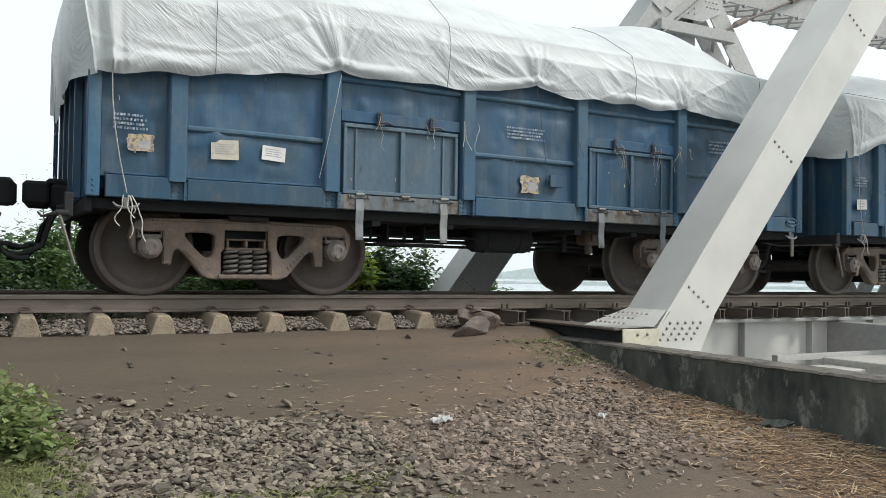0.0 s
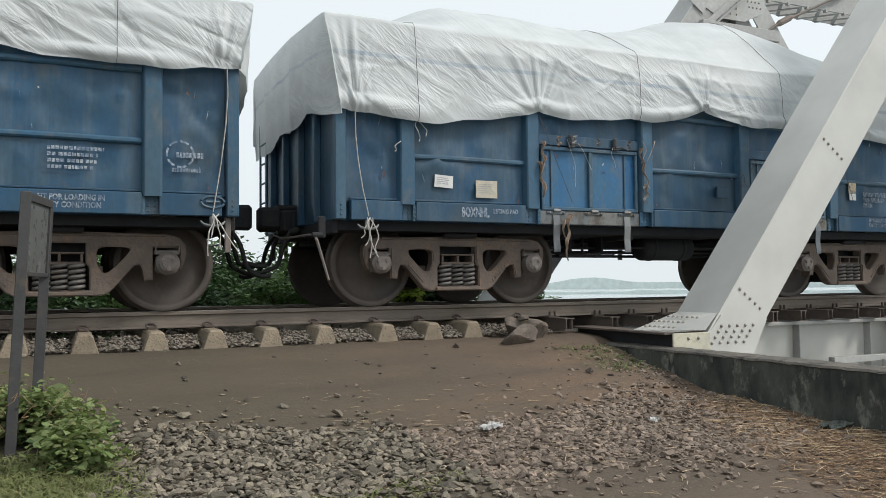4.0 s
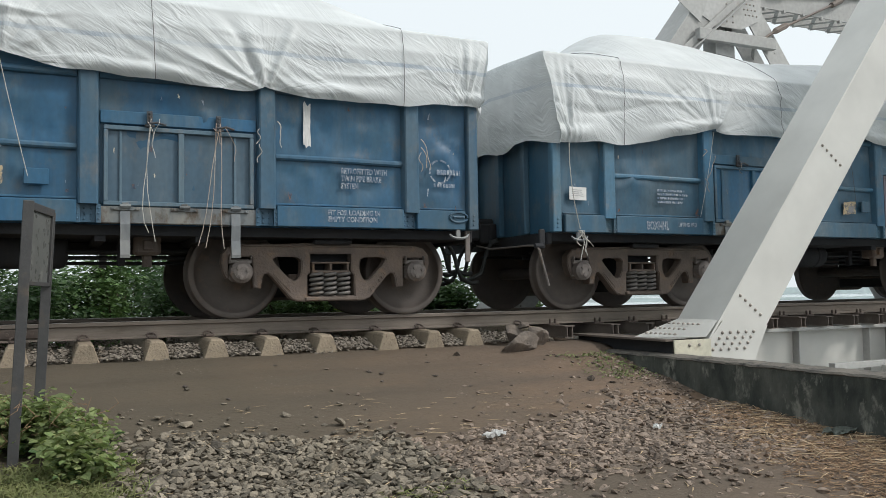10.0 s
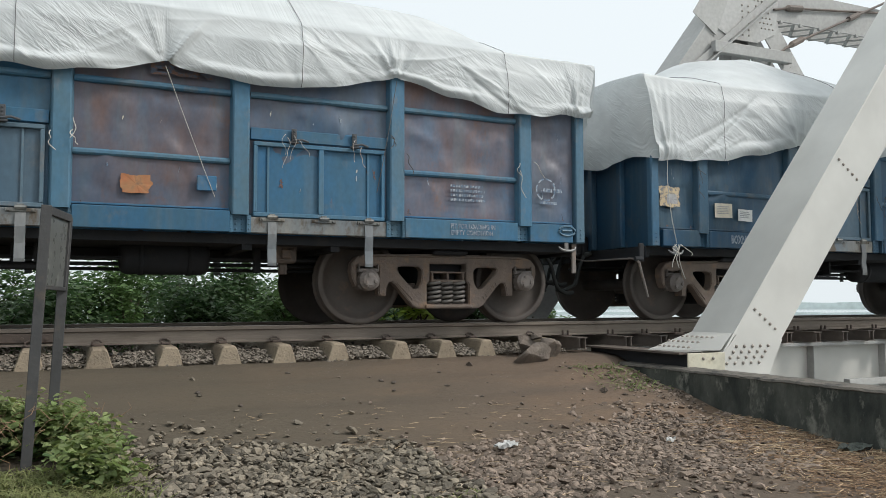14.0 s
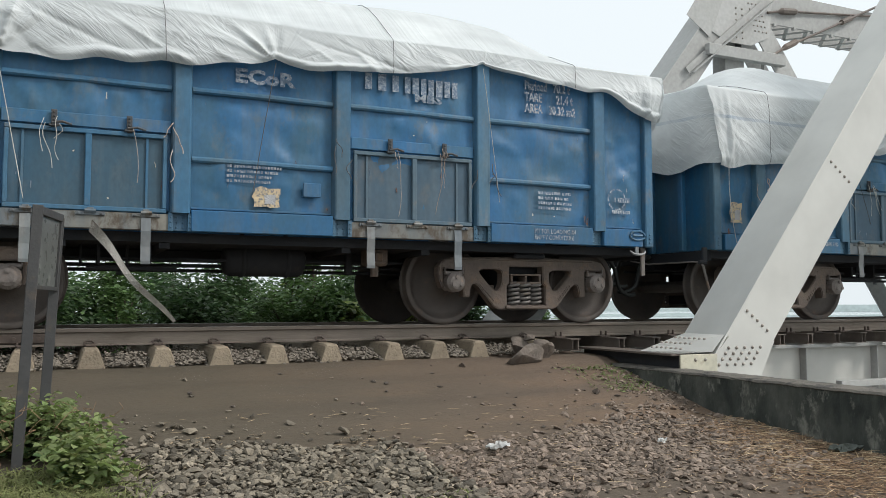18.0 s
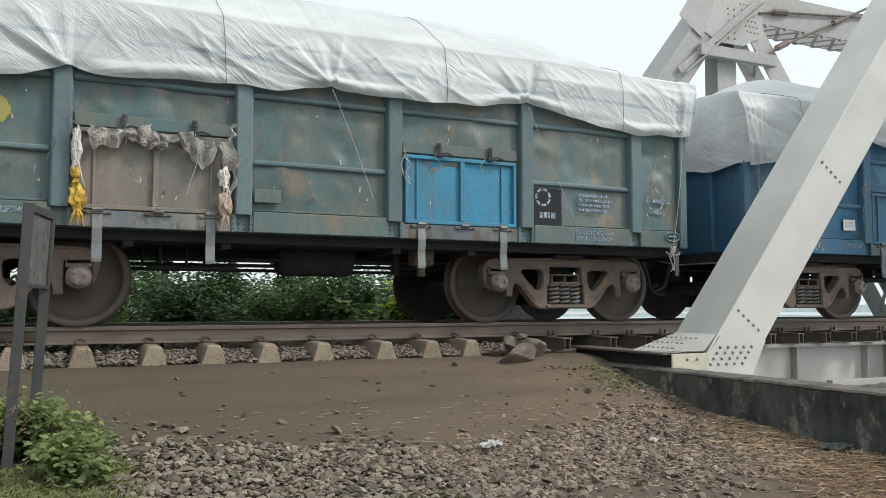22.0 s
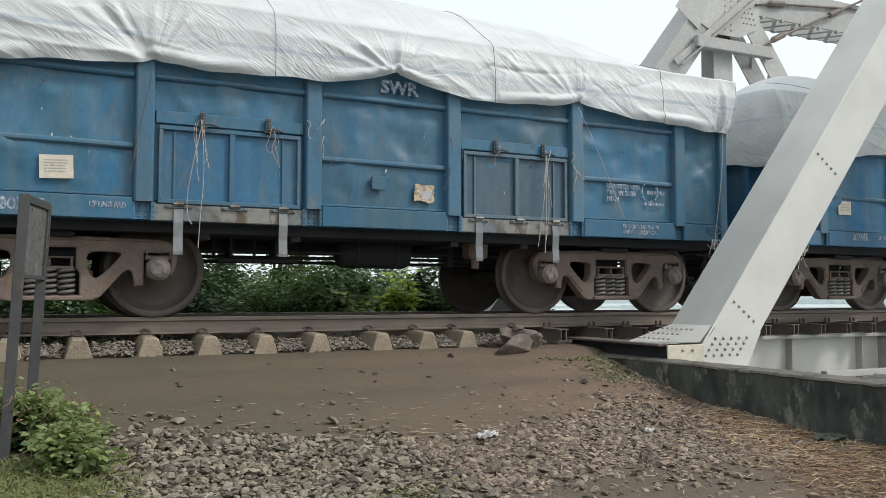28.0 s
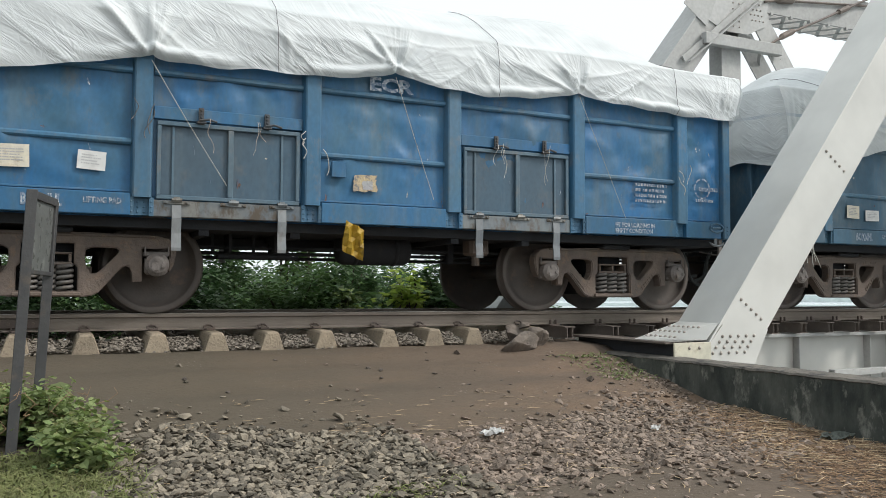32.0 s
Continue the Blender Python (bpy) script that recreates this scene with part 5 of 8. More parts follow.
def rigging_build():
    bm = bmesh.new()
    for y, z in ((-0.75, 0.74), (-0.55, 0.68), (0.6, 0.74)):
        add_tube(bm, [(-4.8, y, z), (-1.5, y, z - 0.02), (1.2, y, z - 0.01), (4.8, y, z)], 0.019, 6)
    add_tube(bm, [(-2.1, -0.35, 0.62), (2.0, -0.35, 0.62)], 0.022, 6)
    for x in (-1.7, -1.25, 1.45, 2.05):
        add_tube(bm, [(x, -0.75, 0.86), (x, -0.75, 0.66)], 0.018, 6)
    add_box(bm, -1.65, -0.80, 0.60, -0.75, -0.70, 0.635, 0.004)
    add_box(bm, -1.55, -0.9, 0.66, -1.52, -0.6, 0.88)
    add_box(bm, -1.05, -0.9, 0.66, -1.02, -0.6, 0.88)
    add_box(bm, 1.15, -0.78, 0.58, 1.23, -0.70, 0.86, 0.01)
    return bm


def control_build():
    bm = bmesh.new()
    add_box(bm, -0.13, -0.12, -0.10, 0.13, 0.12, 0.12, 0.03)
    add_tube(bm, [(0, 0, -0.22), (0, 0, -0.08)], 0.05, 8)
    add_box(bm, -0.05, -0.16, -0.05, 0.05, -0.10, 0.05, 0.01)
    return bm


def end_wall_build():
    bm = bmesh.new()
    add_box(bm, 0, -1.53, 0.97, 0.03, 1.53, TOP - 0.02)
    return bm


def end_rib_build():
    bm = bmesh.new()
    add_box(bm, 0.03, -0.045, 0.97, 0.11, 0.045, TOP - 0.02, 0.01)
    return bm


def corner_build():
    bm = bmesh.new()
    add_box(bm, 4.86, OUT + 0.02, SILL0, 4.985, SKIN + 0.03, TOP - 0.02, 0.012)
    for z in (1.02, 1.07, 1.12):
        add_lathe(bm, [(0.013, 0.0), (0.011, -0.01), (0.0, -0.012)], 6, "y", (4.92, OUT + 0.02, z))
    return bm


def ladder_build():
    bm = bmesh.new()
    for y in (-0.19, 0.19):
        add_tube(bm, [(0.13, y, 1.0), (0.13, y, 2.9)], 0.016, 6)
    for k in range(7):
        add_tube(bm, [(0.13, -0.19, 1.12 + 0.27 * k), (0.13, 0.19, 1.12 + 0.27 * k)], 0.013, 6)
    return bm


def oval_build():
    """A raised oval ring with a bar across it."""
    bm = bmesh.new()
    n = 20
    add_tube(bm, [(0.115 * math.cos(k * math.tau / n), 0, 0.058 * math.sin(k * math.tau / n)) for k in range(n + 1)], 0.013, 5)
    add_tube(bm, [(-0.07, 0, 0), (0.07, 0, 0)], 0.016, 5)
    return bm


def build_side(wagon, turn, spec):
    """One long side of a wagon; turn 180 is the far side."""
    at = pose(0, 0, 0, 0, 0, turn)
    seed = spec["k"] * 3 + (50 if turn else 0)
    main = spec["paint"]
    bar = {"deep": "post_deep", "greygreen": "post_green", "dull": "post_dull", "worn": "post_dull"}.get(main, "post_blue")
    edges = (-END + 0.10,) + POSTS + (END - 0.10,)
    for b, (x0, x1) in enumerate(zip(edges, edges[1:])):
        style = spec["bays"].get(b, main) if not turn else main
        v = (seed + b * 5) % 3
        part("side_sheet", kept(("side_sheet|", b, v, turn), lambda: dented_sheet(x0 + 0.02, x1 - 0.02, SILL1 - 0.01, TOP, b * 7 + v * 31 + 2, 0.032, turn > 0), True), style, wagon, at)
        mid, span = (x0 + x1) / 2, x1 - x0 - 0.20
        if b in (1, 3, 5):
            for z in (1.685, 2.385):
                part("stiffener", kept(("stiffener_bar|", round(span, 2)), lambda: rib_build(span)), bar, wagon, at @ pose(mid, 0, z))
        elif b in (2, 4):
            part("stiffener", kept(("stiffener_bar|", round(span, 2)), lambda: rib_build(span)), bar, wagon, at @ pose(mid, 0, 2.385))
            part("door_header", kept("door_header", lambda: box(-0.745, SKIN - 0.036, 1.925, 0.745, SKIN + 0.01, 2.05, 0.006)), main, wagon, at @ pose(mid, 0, 0))
            paint_name = spec["doors"][0 if b == 2 else 1] if not turn else main
            door = part("door", kept("door_leaf", door_leaf), paint_name, wagon, at @ pose(mid, 0, 0), spec["door_labels"].get(b, "") if not turn else "")
            part("door_frame", kept("door_frame", door_frame), "post_grey" if paint_name == "grey" else (paint_name if paint_name not in ("blue", "deep", "pale", "dull", "worn") else bar), door)
            for x in (-0.52, 0.03, 0.53):
                part("hinge", kept("hinge", hinge_build), "sill", door, pose(x, 0, 0))
            for x in (-0.30, 0.36):
                part("latch", kept("latch", latch_build), "latch", door, pose(x, 0, 0))
            part("door_sill", kept("door_sill", lambda: box(-0.745, SKIN - 0.045, SILL0, 0.745, SKIN + 0.02, 1.125, 0.008)), "sill", wagon, at @ pose(mid, 0, 0), "worn cream and rusty door sill")
            for x in (-0.52, 0.53):
                part("door_strap", kept("door_strap", strap_build), "strap", wagon, at @ pose(mid + x, 0, 0, 0, 0, 0), "pale worn door strap")
        if b not in (2, 4):
            w = (x1 - x0) / 2 - (0.10 if 0 < b < 6 else 0.06)
            part("sole_bar", kept(("sole_bar|", round(w, 2)), lambda: box(-w, SKIN - 0.075, SILL0, w, SKIN + 0.01, SILL1, 0.008)), main, wagon, at @ pose(mid, 0, 0))
            part("bead", kept(("bead|", round(w, 2)), lambda: box(-w, SKIN - 0.018, SILL1 + 0.012, w, SKIN + 0.005, SILL1 + 0.032, 0.004)), main, wagon, at @ pose(mid, 0, 0))
    for x in POSTS:
        part("side_post", kept("side_post", post_build), bar, wagon, at @ pose(x, 0, 0))
        part("post_foot", kept("post_foot", foot_build), bar, wagon, at @ pose(x, 0, 0))
    part("top_coping", kept("top_coping", lambda: box(-END, OUT + 0.02, TOP - 0.07, END, SKIN + 0.06, TOP, 0.012)), main, wagon, at)
    part("corner_post", kept("corner_post", corner_build), bar, wagon, at)
    part("corner_post", kept("corner_post_left", lambda: mirrored(corner_build())), bar, wagon, at)
    part("rope_hook", kept("rope_hook", hook_build), "strap", wagon, at @ pose(-4.62, 0, 0))
    part("rope_hook", kept("rope_hook", hook_build), "strap", wagon, at @ pose(4.72, 0, 0))
    part("lashing_ring", kept("lashing_ring", oval_build), bar, wagon, at @ pose(4.72, SKIN - 0.08, 1.10))
    lever = part("uncoupling_lever", kept("uncoupling_lever", lever_build), "cap", wagon, at)
    part("lever_bracket", kept("lever_bracket", lever_bracket_build), "dark", lever)
    part("hanger_bar", kept("hanger_bar", lambda: box(4.86, OUT + 0.12, 0.60, 4.92, OUT + 0.15, 0.96, 0.006)), "cap", wagon, at)


def mirrored(bm):
    for v in bm.verts:
        v.co.x = -v.co.x
    bmesh.ops.reverse_faces(bm, faces=bm.faces)
    return bm


def build_running_gear(wagon):
    wheels = []
    add_underframe(wagon)
    part("brake_rigging", kept("brake_rigging", rigging_build), "dark", wagon)
    part("air_tank", kept("air_tank", tank_build, True), "dark", wagon, pose(0.22, -0.62, 0.74), "black cylindrical air reservoir")
    part("control_valve", kept("control_valve", control_build), "bogie", wagon, pose(1.42, -1.0, 0.78))
    for sx in (-1, 1):
        turn = 0 if sx > 0 else 180
        c = part("coupler", kept("coupler", coupler_build), "dark", wagon, pose(sx * 5.07, 0, 0, 0, 0, turn), "black cast knuckle coupler")
        part("brake_hose", kept("hose_low", lambda: hose_build(-0.42, 0.36, 0.03), True), "rubber", c, label="black rubber brake hose")
        part("brake_hose", kept("hose_high", lambda: hose_build(-0.25, 0.48, -0.02), True), "rubber", c, label="black rubber brake hose")
        part("brake_hose", kept("hose_other", lambda: hose_build(0.30, 0.40, 0.0), True), "rubber", c, label="black rubber brake hose")
        end = part("end_wall", kept("end_wall", end_wall_build), wagon["paint_key"], wagon, pose(sx * 4.94, 0, 0, 0, 0, turn))
        for y in (-1.0, -0.35, 0.35, 1.0):
            part("end_rib", kept("end_rib", end_rib_build), wagon["paint_key"], end, pose(0, y, 0))
        part("ladder", kept("ladder", ladder_build), wagon["paint_key"], end, pose(0, 1.3 * (-1 if sx < 0 else 1), 0))
        # bogie
        bx = sx * 3.335
        bogie = part("bogie", kept("bolster", bolster_end_build), "bogie", wagon, pose(bx, 0, 0))
        for x in (-0.2, 0.0, 0.2):
            part("bolster_web", kept("bolster_web", bolster_web_build), "bogie", bogie, pose(x, 0, 0))
        part("bolster_top", kept("bolster_top", lambda: box(-0.22, -1.20, 0.59, 0.22, 1.20, 0.61, 0.006)), "bogie", bogie)
        # black box added behind the springs to stand for the dark inside
        part("bolster_beam", kept("bolster_beam", lambda: box(-0.27, -1.0, 0.22, 0.27, 1.0, 0.80, 0.02)), "dark", bogie)
        for ty in (0, 180):
            part("side_frame", kept("side_frame", side_frame_build), "bogie", bogie, pose(0, 0, 0, 0, 0, ty))
            for x in (-0.155, 0, 0.155):
                part("coil_spring", kept("coil_spring", spring_build, True), "spring", bogie, pose(x, -1.145 if ty == 0 else 1.145, 0))
            for x in (-1.0, 1.0):
                part("axle_adapter", kept("axle_adapter", adapter_build), "cap", bogie, pose(x, 0, 0, 0, 0, ty) if ty == 0 else pose(x, 0, 0, 0, 0, 180))
        part("brake_beam", kept("brake_beam", lambda: box(-0.05, -0.95, 0.38, 0.05, 0.95, 0.48, 0.01)), "bogie", bogie, pose(0.36, 0, 0))
        part("brake_beam", kept("brake_beam", lambda: box(-0.05, -0.95, 0.38, 0.05, 0.95, 0.48, 0.01)), "bogie", bogie, pose(-0.36, 0, 0))
        for x in (-1.0, 1.0):
            ws = part("wheelset", kept("axle", lambda: tube([(0, -1.2, 0), (0, -0.7, 0), (0, 0.7, 0), (0, 1.2, 0)], [0.065, 0.085, 0.085, 0.065], 12)), "wheel", wagon, pose(bx + x, 0, 0.5))
            for ty in (0, 180):
                part("wheel", kept("wheel", wheel_build, True), "wheel", ws, pose(0, 0, 0, 0, 0, ty))
                part("axle_cap", kept("axle_cap", cap_build), "cap", ws, pose(0, 0, 0, 0, 0, ty), "grey bolted axle end cap")
            wheels.append((ws, bx + x))
    return wheels


# ---------------------------------------------------------------- tarpaulins
STATIONS = (-4.95, -4.1, -2.45, -0.95, 0.1, 1.2, 2.5, 4.1, 4.95)
TIES = (-4.9, -2.47, 0.08, 2.5, 4.9)
TARP_LONG, TARP_NEAR = 401, 44
TARP_END = 5.13                       # half the length of the covered load
EDGE = 3.165                          # height of the sheet's bend over the coping


def waves(rr, n, lo, hi):
    return [(rr.uniform(lo, hi), rr.uniform(0, math.tau), rr.uniform(0, math.tau), rr.uniform(0.5, 1)) for _ in range(n)]


def wavy(ws, x, y):
    out = np.zeros_like(x)
    for f, a, p, k in ws:
        out += k * np.sin(f * (x * math.cos(a) + y * math.sin(a)) + p)
    return out / max(1, len(ws)) ** 0.5


def fold(u):
    """A train of sharp folds between -1 and 1."""
    return 4 * np.abs(u - np.floor(u + 0.5)) - 1


def tarp_shape(hem, seed, mound=0.78, front=1.12, back=0.95, flare=0.05, tail=0.0):
    """A sheet laid over the load, hung over the sides and ends and tied down: arrays of x, y, z and of the drop below the bend."""
    rr = random.Random(seed)
    a, b = TARP_END, 1.655
    main = np.linspace(-a, a, TARP_LONG)
    n_front, n_back = 16, 14
    p = np.concatenate([np.linspace(1, 0, n_front, endpoint=False), np.zeros(len(main)), np.linspace(0, 1, n_back + 1)[1:]])
    xs = np.concatenate([np.full(n_front, -a), main, np.full(n_back, a)])
    n_near, n_top, n_far = TARP_NEAR, 26, 6
    q = np.concatenate([np.linspace(1, 0, n_near, endpoint=False), np.zeros(n_top), np.linspace(0, 1, n_far + 1)[1:]])
    ys = np.concatenate([np.full(n_near, -b), np.linspace(-b, b, n_top), np.full(n_far, b)])
    X, Y = np.meshgrid(xs, ys)
    P, Q = np.meshgrid(p, q)
    side = np.sign(Y)
    front_side = X < 0
    hz = np.array([lerp_table(list(zip(STATIONS, hem)), x) for x in xs])
    fine = random.Random(seed + 9)
    hz = hz + 0.014 * wavy(waves(fine, 5, 4, 13), xs, xs * 0) + 0.008 * fold(xs * 1.7 + seed * 0.37)
    for t in TIES[1:4]:
        hz = hz + 0.05 * np.exp(-np.abs(xs - t) / 0.11) - 0.02 * np.exp(-((np.abs(xs - t) - 0.5) / 0.3) ** 2)
    drop_side = np.broadcast_to(EDGE - hz, X.shape)
    drop_side = np.where(Y > 0, 0.95, drop_side)
    across = (Y / b + 1) / 2
    near_drop = EDGE - hem[0]
    drop_front = near_drop + (front + 0.02 - near_drop) * across + 0.05 * np.sin(Y * 5 + seed)
    drop_end = np.where(front_side, drop_front, (EDGE - hem[-1]) + (back - EDGE + hem[-1]) * np.clip(across * 3, 0, 1) + 0.1 * np.sin(Y * 1.9 + seed) * np.clip(across * 4, 0, 1))
    D = np.maximum(Q * drop_side, P * drop_end)
    lump = waves(random.Random(seed + 1), 7, 0.5, 1.9)
    small = waves(random.Random(seed + 2), 9, 2.5, 7)
    # flat shoulders and ends, the load heaped up in between
    inner = np.clip((a - np.abs(X) - 0.35) / 1.7, 0, 1)
    inner = inner * inner * (3 - 2 * inner)
    cross = np.clip(1 - (Y / b) ** 2, 0, 1)
    Z = EDGE + mound * cross ** 1.25 * inner * (0.92 + 0.26 * wavy(lump, X, Y * 0.6)) + (0.07 + 0.02 * wavy(small, X, Y)) * cross + 0.012 * wavy(waves(random.Random(seed + 8), 4, 0.8, 3), X, X * 0)
    Z = Z - D
    base_y = Y.copy()
    # hanging side: soft bulges, then fans of sharp creases from the ties
    hang = np.clip(D / 0.25, 0, 1)
    out = 0.02 + 0.03 * hang * (1 + wavy(waves(random.Random(seed + 3), 6, 1.0, 3.2), X, D * 2.2)) * 0.8
    crease = np.zeros_like(X)
    for t in TIES + (-1.1, 1.4):
        tz = float(lerp_table(list(zip(STATIONS, hem)), t))
        dx, dz = X - t, Z - tz
        r = np.hypot(dx, dz) + 1e-6
        ang = np.arctan2(dx, np.abs(dz) + 0.01)
        strong = 1.0 if t in TIES else 0.35
        corner = abs(t) > 4.5
        for _ in range(7 if corner else 12 if strong == 1 else 5):
            turn, long = (rr.uniform(-0.3, 0.3), rr.uniform(0.8, 1.3)) if corner else (rr.uniform(-1.3, 0.7), rr.uniform(0.4, 1.3))
            u, v = dx * math.sin(turn) + dz * math.cos(turn), dx * math.cos(turn) - dz * math.sin(turn)
            v = v + rr.uniform(-0.06, 0.06) * u * u
            wide = 0.014 + 0.032 * np.clip(u, 0, 1)
            fade = np.clip(u / 0.08, 0, 1) * np.clip(1.4 - u / long, 0, 1)
            crease += strong * rr.choice((1, 1, -0.8)) * rr.uniform(0.014, 0.034) * fade * np.exp(-np.abs(v) / wide)
        crease += strong * 0.012 * fold(ang * 1.4 + rr.uniform(0, 1)) * np.exp(-r / 0.5) * np.clip(r / 0.3, 0, 1)
        out = out - 0.035 * strong * np.exp(-(r / 0.2) ** 2)
    # short gathers straight above the corner ties
    for t in (TIES[0], TIES[-1]):
        near_tie = np.exp(-((X - t) / 0.22) ** 2)
        crease += 0.007 * np.sin(X * 52 + 0.9 * np.sin(D * 3)) * near_tie
    ripple = np.zeros_like(X)
    # folds that slant across the hanging sheet: a few long ones, many short ones
    for i in range(120):
        long = i < 30
        fx, fd = rr.uniform(-a, a), rr.uniform(0.05, 0.95)
        fa = rr.gauss(0.48, 0.3) * (1 if rr.random() < 0.85 else -1)
        fl = rr.uniform(0.35, 1.0) if long else rr.uniform(0.08, 0.3)
        wide = rr.uniform(0.016, 0.036) if long else rr.uniform(0.012, 0.026)
        high = (rr.uniform(0.010, 0.024) if long else rr.uniform(0.004, 0.011)) * rr.choice((1, 1, -1))
        u = (X - fx) * math.cos(fa) + (D - fd) * math.sin(fa)
        v = -(X - fx) * math.sin(fa) + (D - fd) * math.cos(fa) + 0.08 * u * u / fl
        ripple += high * np.exp(-np.abs(v) / wide) * np.exp(-(u / fl) ** 4)
    # a slack roll along the hem
    roll = np.clip((D - 0.80 * drop_side) / (0.2 * drop_side), 0, 1)
    push = (out + crease + ripple + 0.025 * np.sin(np.pi * roll) * (1 + np.sin(X * 3.1 + seed)) - 0.02 * roll) * hang
    push = np.maximum(push, 0.004)
    Y = Y + side * push * (Q > 0)
    Z = Z + (0.5 * crease + 0.6 * ripple) * (Q == 0) * (P == 0)
    # hanging ends, gathered into folds that run out from the near corner
    dy, dd = Y + b, D - near_drop
    spin = np.arctan2(dd, dy + 0.05)
    far_off = np.hypot(dd, dy)
    fan = 0.03 * fold(spin * 2.6 + seed * 0.3) * np.exp(-far_off / 0.9) * np.clip(far_off / 0.2, 0, 1)
    ribs = sum(np.exp(-((Y - y) / 0.07) ** 2) for y in (-1.0, -0.35, 0.35, 1.0))
    puff = (0.03 * ribs - 0.012 + 0.6 * tail * (X > 0) * np.sin(2.2 * P) * np.clip((Y + b) / 0.5, 0, 1) + flare * np.sin(np.pi * P) + 0.012 * wavy(waves(random.Random(seed + 6), 6, 2, 6), Y * 1.3, D) + 0.6 * fan + 0.008 * fold(Y * 2.1 + D * 1.2 + seed)) * np.clip(P * 3, 0, 1)
    puff = np.maximum(puff, -0.025) - 0.06 * across * front_side * P
    # the corners are drawn in towards their ties
    drawn = np.clip((np.abs(X) - 4.35) / 0.75, 0, 1) ** 1.5 * np.clip(D / max(0.3, near_drop), 0, 1) * np.exp(-(base_y + b) / 0.12)
    outward = np.where(front_side, -1, 1)
    X = X + outward * (puff * (P > 0) - 0.20 * drawn)
    both = (P > 0) & (Q > 0)
    X = X + np.where(both, outward * 0.02 * np.sin(np.pi * np.minimum(P, Q)) ** 2, 0)
    Y = Y + np.where(both, side * 0.025 * np.sin(np.pi * np.minimum(P, Q)), 0)
    # soft bends at the ends and along the coping
    for lo, hi, axis in ((n_front - 2, n_front + 3, 1), (n_front + TARP_LONG - 3, n_front + TARP_LONG + 2, 1), (n_near - 2, n_near + 1, 0)):
        for A in (X, Y, Z):
            B = A if axis else A.T
            B[:, lo:hi] = (B[:, lo - 1:hi - 1] + 2 * B[:, lo:hi] + B[:, lo + 1:hi + 1]) / 4
    # run of the cloth along the train and round the ends; angle and distance from the next tie
    run = xs[None, :] + np.where(P > 0, np.where(front_side, -1, 1) * (across * 2 * b + 0.5 * P * (across == 0)), 0)
    fan_u, fan_v = np.zeros_like(X), np.full_like(X, 9.0)
    for i, t in enumerate(TIES):
        tz = float(lerp_table(list(zip(STATIONS, hem)), t))
        dx, dz = run - t, EDGE - tz - D
        r = np.hypot(dx, dz)
        near = r < fan_v
        fan_v = np.where(near, r, fan_v)
        fan_u = np.where(near, np.arctan2(dx, dz + 0.02) + 10 * i + seed, fan_u)
    return X, Y, Z, D, run, fan_u, fan_v


def tarp_mesh(shape):
    X, Y, Z, D, run, fan_u, fan_v = shape
    ny, nx = X.shape
    me = bpy.data.meshes.new("tarpaulin")
    co = np.stack([X, Y, Z], -1).reshape(-1, 3)
    i = np.arange(ny - 1)[:, None] * nx + np.arange(nx - 1)[None, :]
    quads = np.stack([i, i + 1, i + nx + 1, i + nx], -1).reshape(-1, 4)
    me.from_pydata(co.tolist(), [], quads.tolist())
    me.uv_layers.new(name="UVMap")
    flat = np.stack([run, D / 0.84], -1).reshape(-1, 2)
    me.uv_layers.new(name="Fan")
    folds = np.stack([fan_u, fan_v], -1).reshape(-1, 2)
    loops = np.empty(len(me.loops), dtype=np.int32)
    me.loops.foreach_get("vertex_index", loops)
    me.uv_layers["UVMap"].data.foreach_set("uv", flat[loops].astype(np.float32).ravel())
    me.uv_layers["Fan"].data.foreach_set("uv", folds[loops].astype(np.float32).ravel())
    for p in me.polygons:
        p.use_smooth = True
    return me


def add_tarp(wagon, spec):
    shape = tarp_shape(spec["hem"], spec["k"] * 13 + 40, spec.get("mound", 0.78), spec.get("front", 1.18), spec.get("back", 1.1), spec.get("flare", 0.0), spec.get("tail", 0.03))
    sheet = part("tarpaulin", tarp_mesh(shape), "tarp", wagon, label="crumpled white woven plastic tarpaulin over the load")
    sheet.color = (1, 1, 1, 1.0 if spec.get("stripe") else 0.0)
    X, Y, Z, D = shape[:4]
    rr = random.Random(spec["k"] + 70)
    n_front, n_near, n_top = 16, TARP_NEAR, 26
    for x in (-3.95, -1.15, 1.45, 3.9):
        x += rr.uniform(-0.15, 0.15)
        c = n_front + int(round((x + TARP_END) / (2 * TARP_END) * (TARP_LONG - 1)))
        lean = rr.uniform(-0.03, 0.06)
        pts = [(X[j, c] + lean * D[j, c], Y[j, c] - (0.012 if j < n_near else 0), Z[j, c] + (0.012 if j >= n_near else 0)) for j in range(0, n_near + 12, 2)]
        part("tie_rope", tube(pts, 0.0032, 4), "rope_dark", sheet, label="thin dark tie rope")


def dangling(rr, x, z, length, spread=0.06, n=5):
    """A loose end of twine that hangs and curls in front of the side."""
    pts, px, py = [], x, OUT - 0.02
    for i in range(n + 1):
        pts.append((px, py - 0.012 * (i % 2), z - length * i / n))
        px += rr.uniform(-spread, spread)
        py = OUT - 0.02 - rr.uniform(0, 0.03)
    return pts


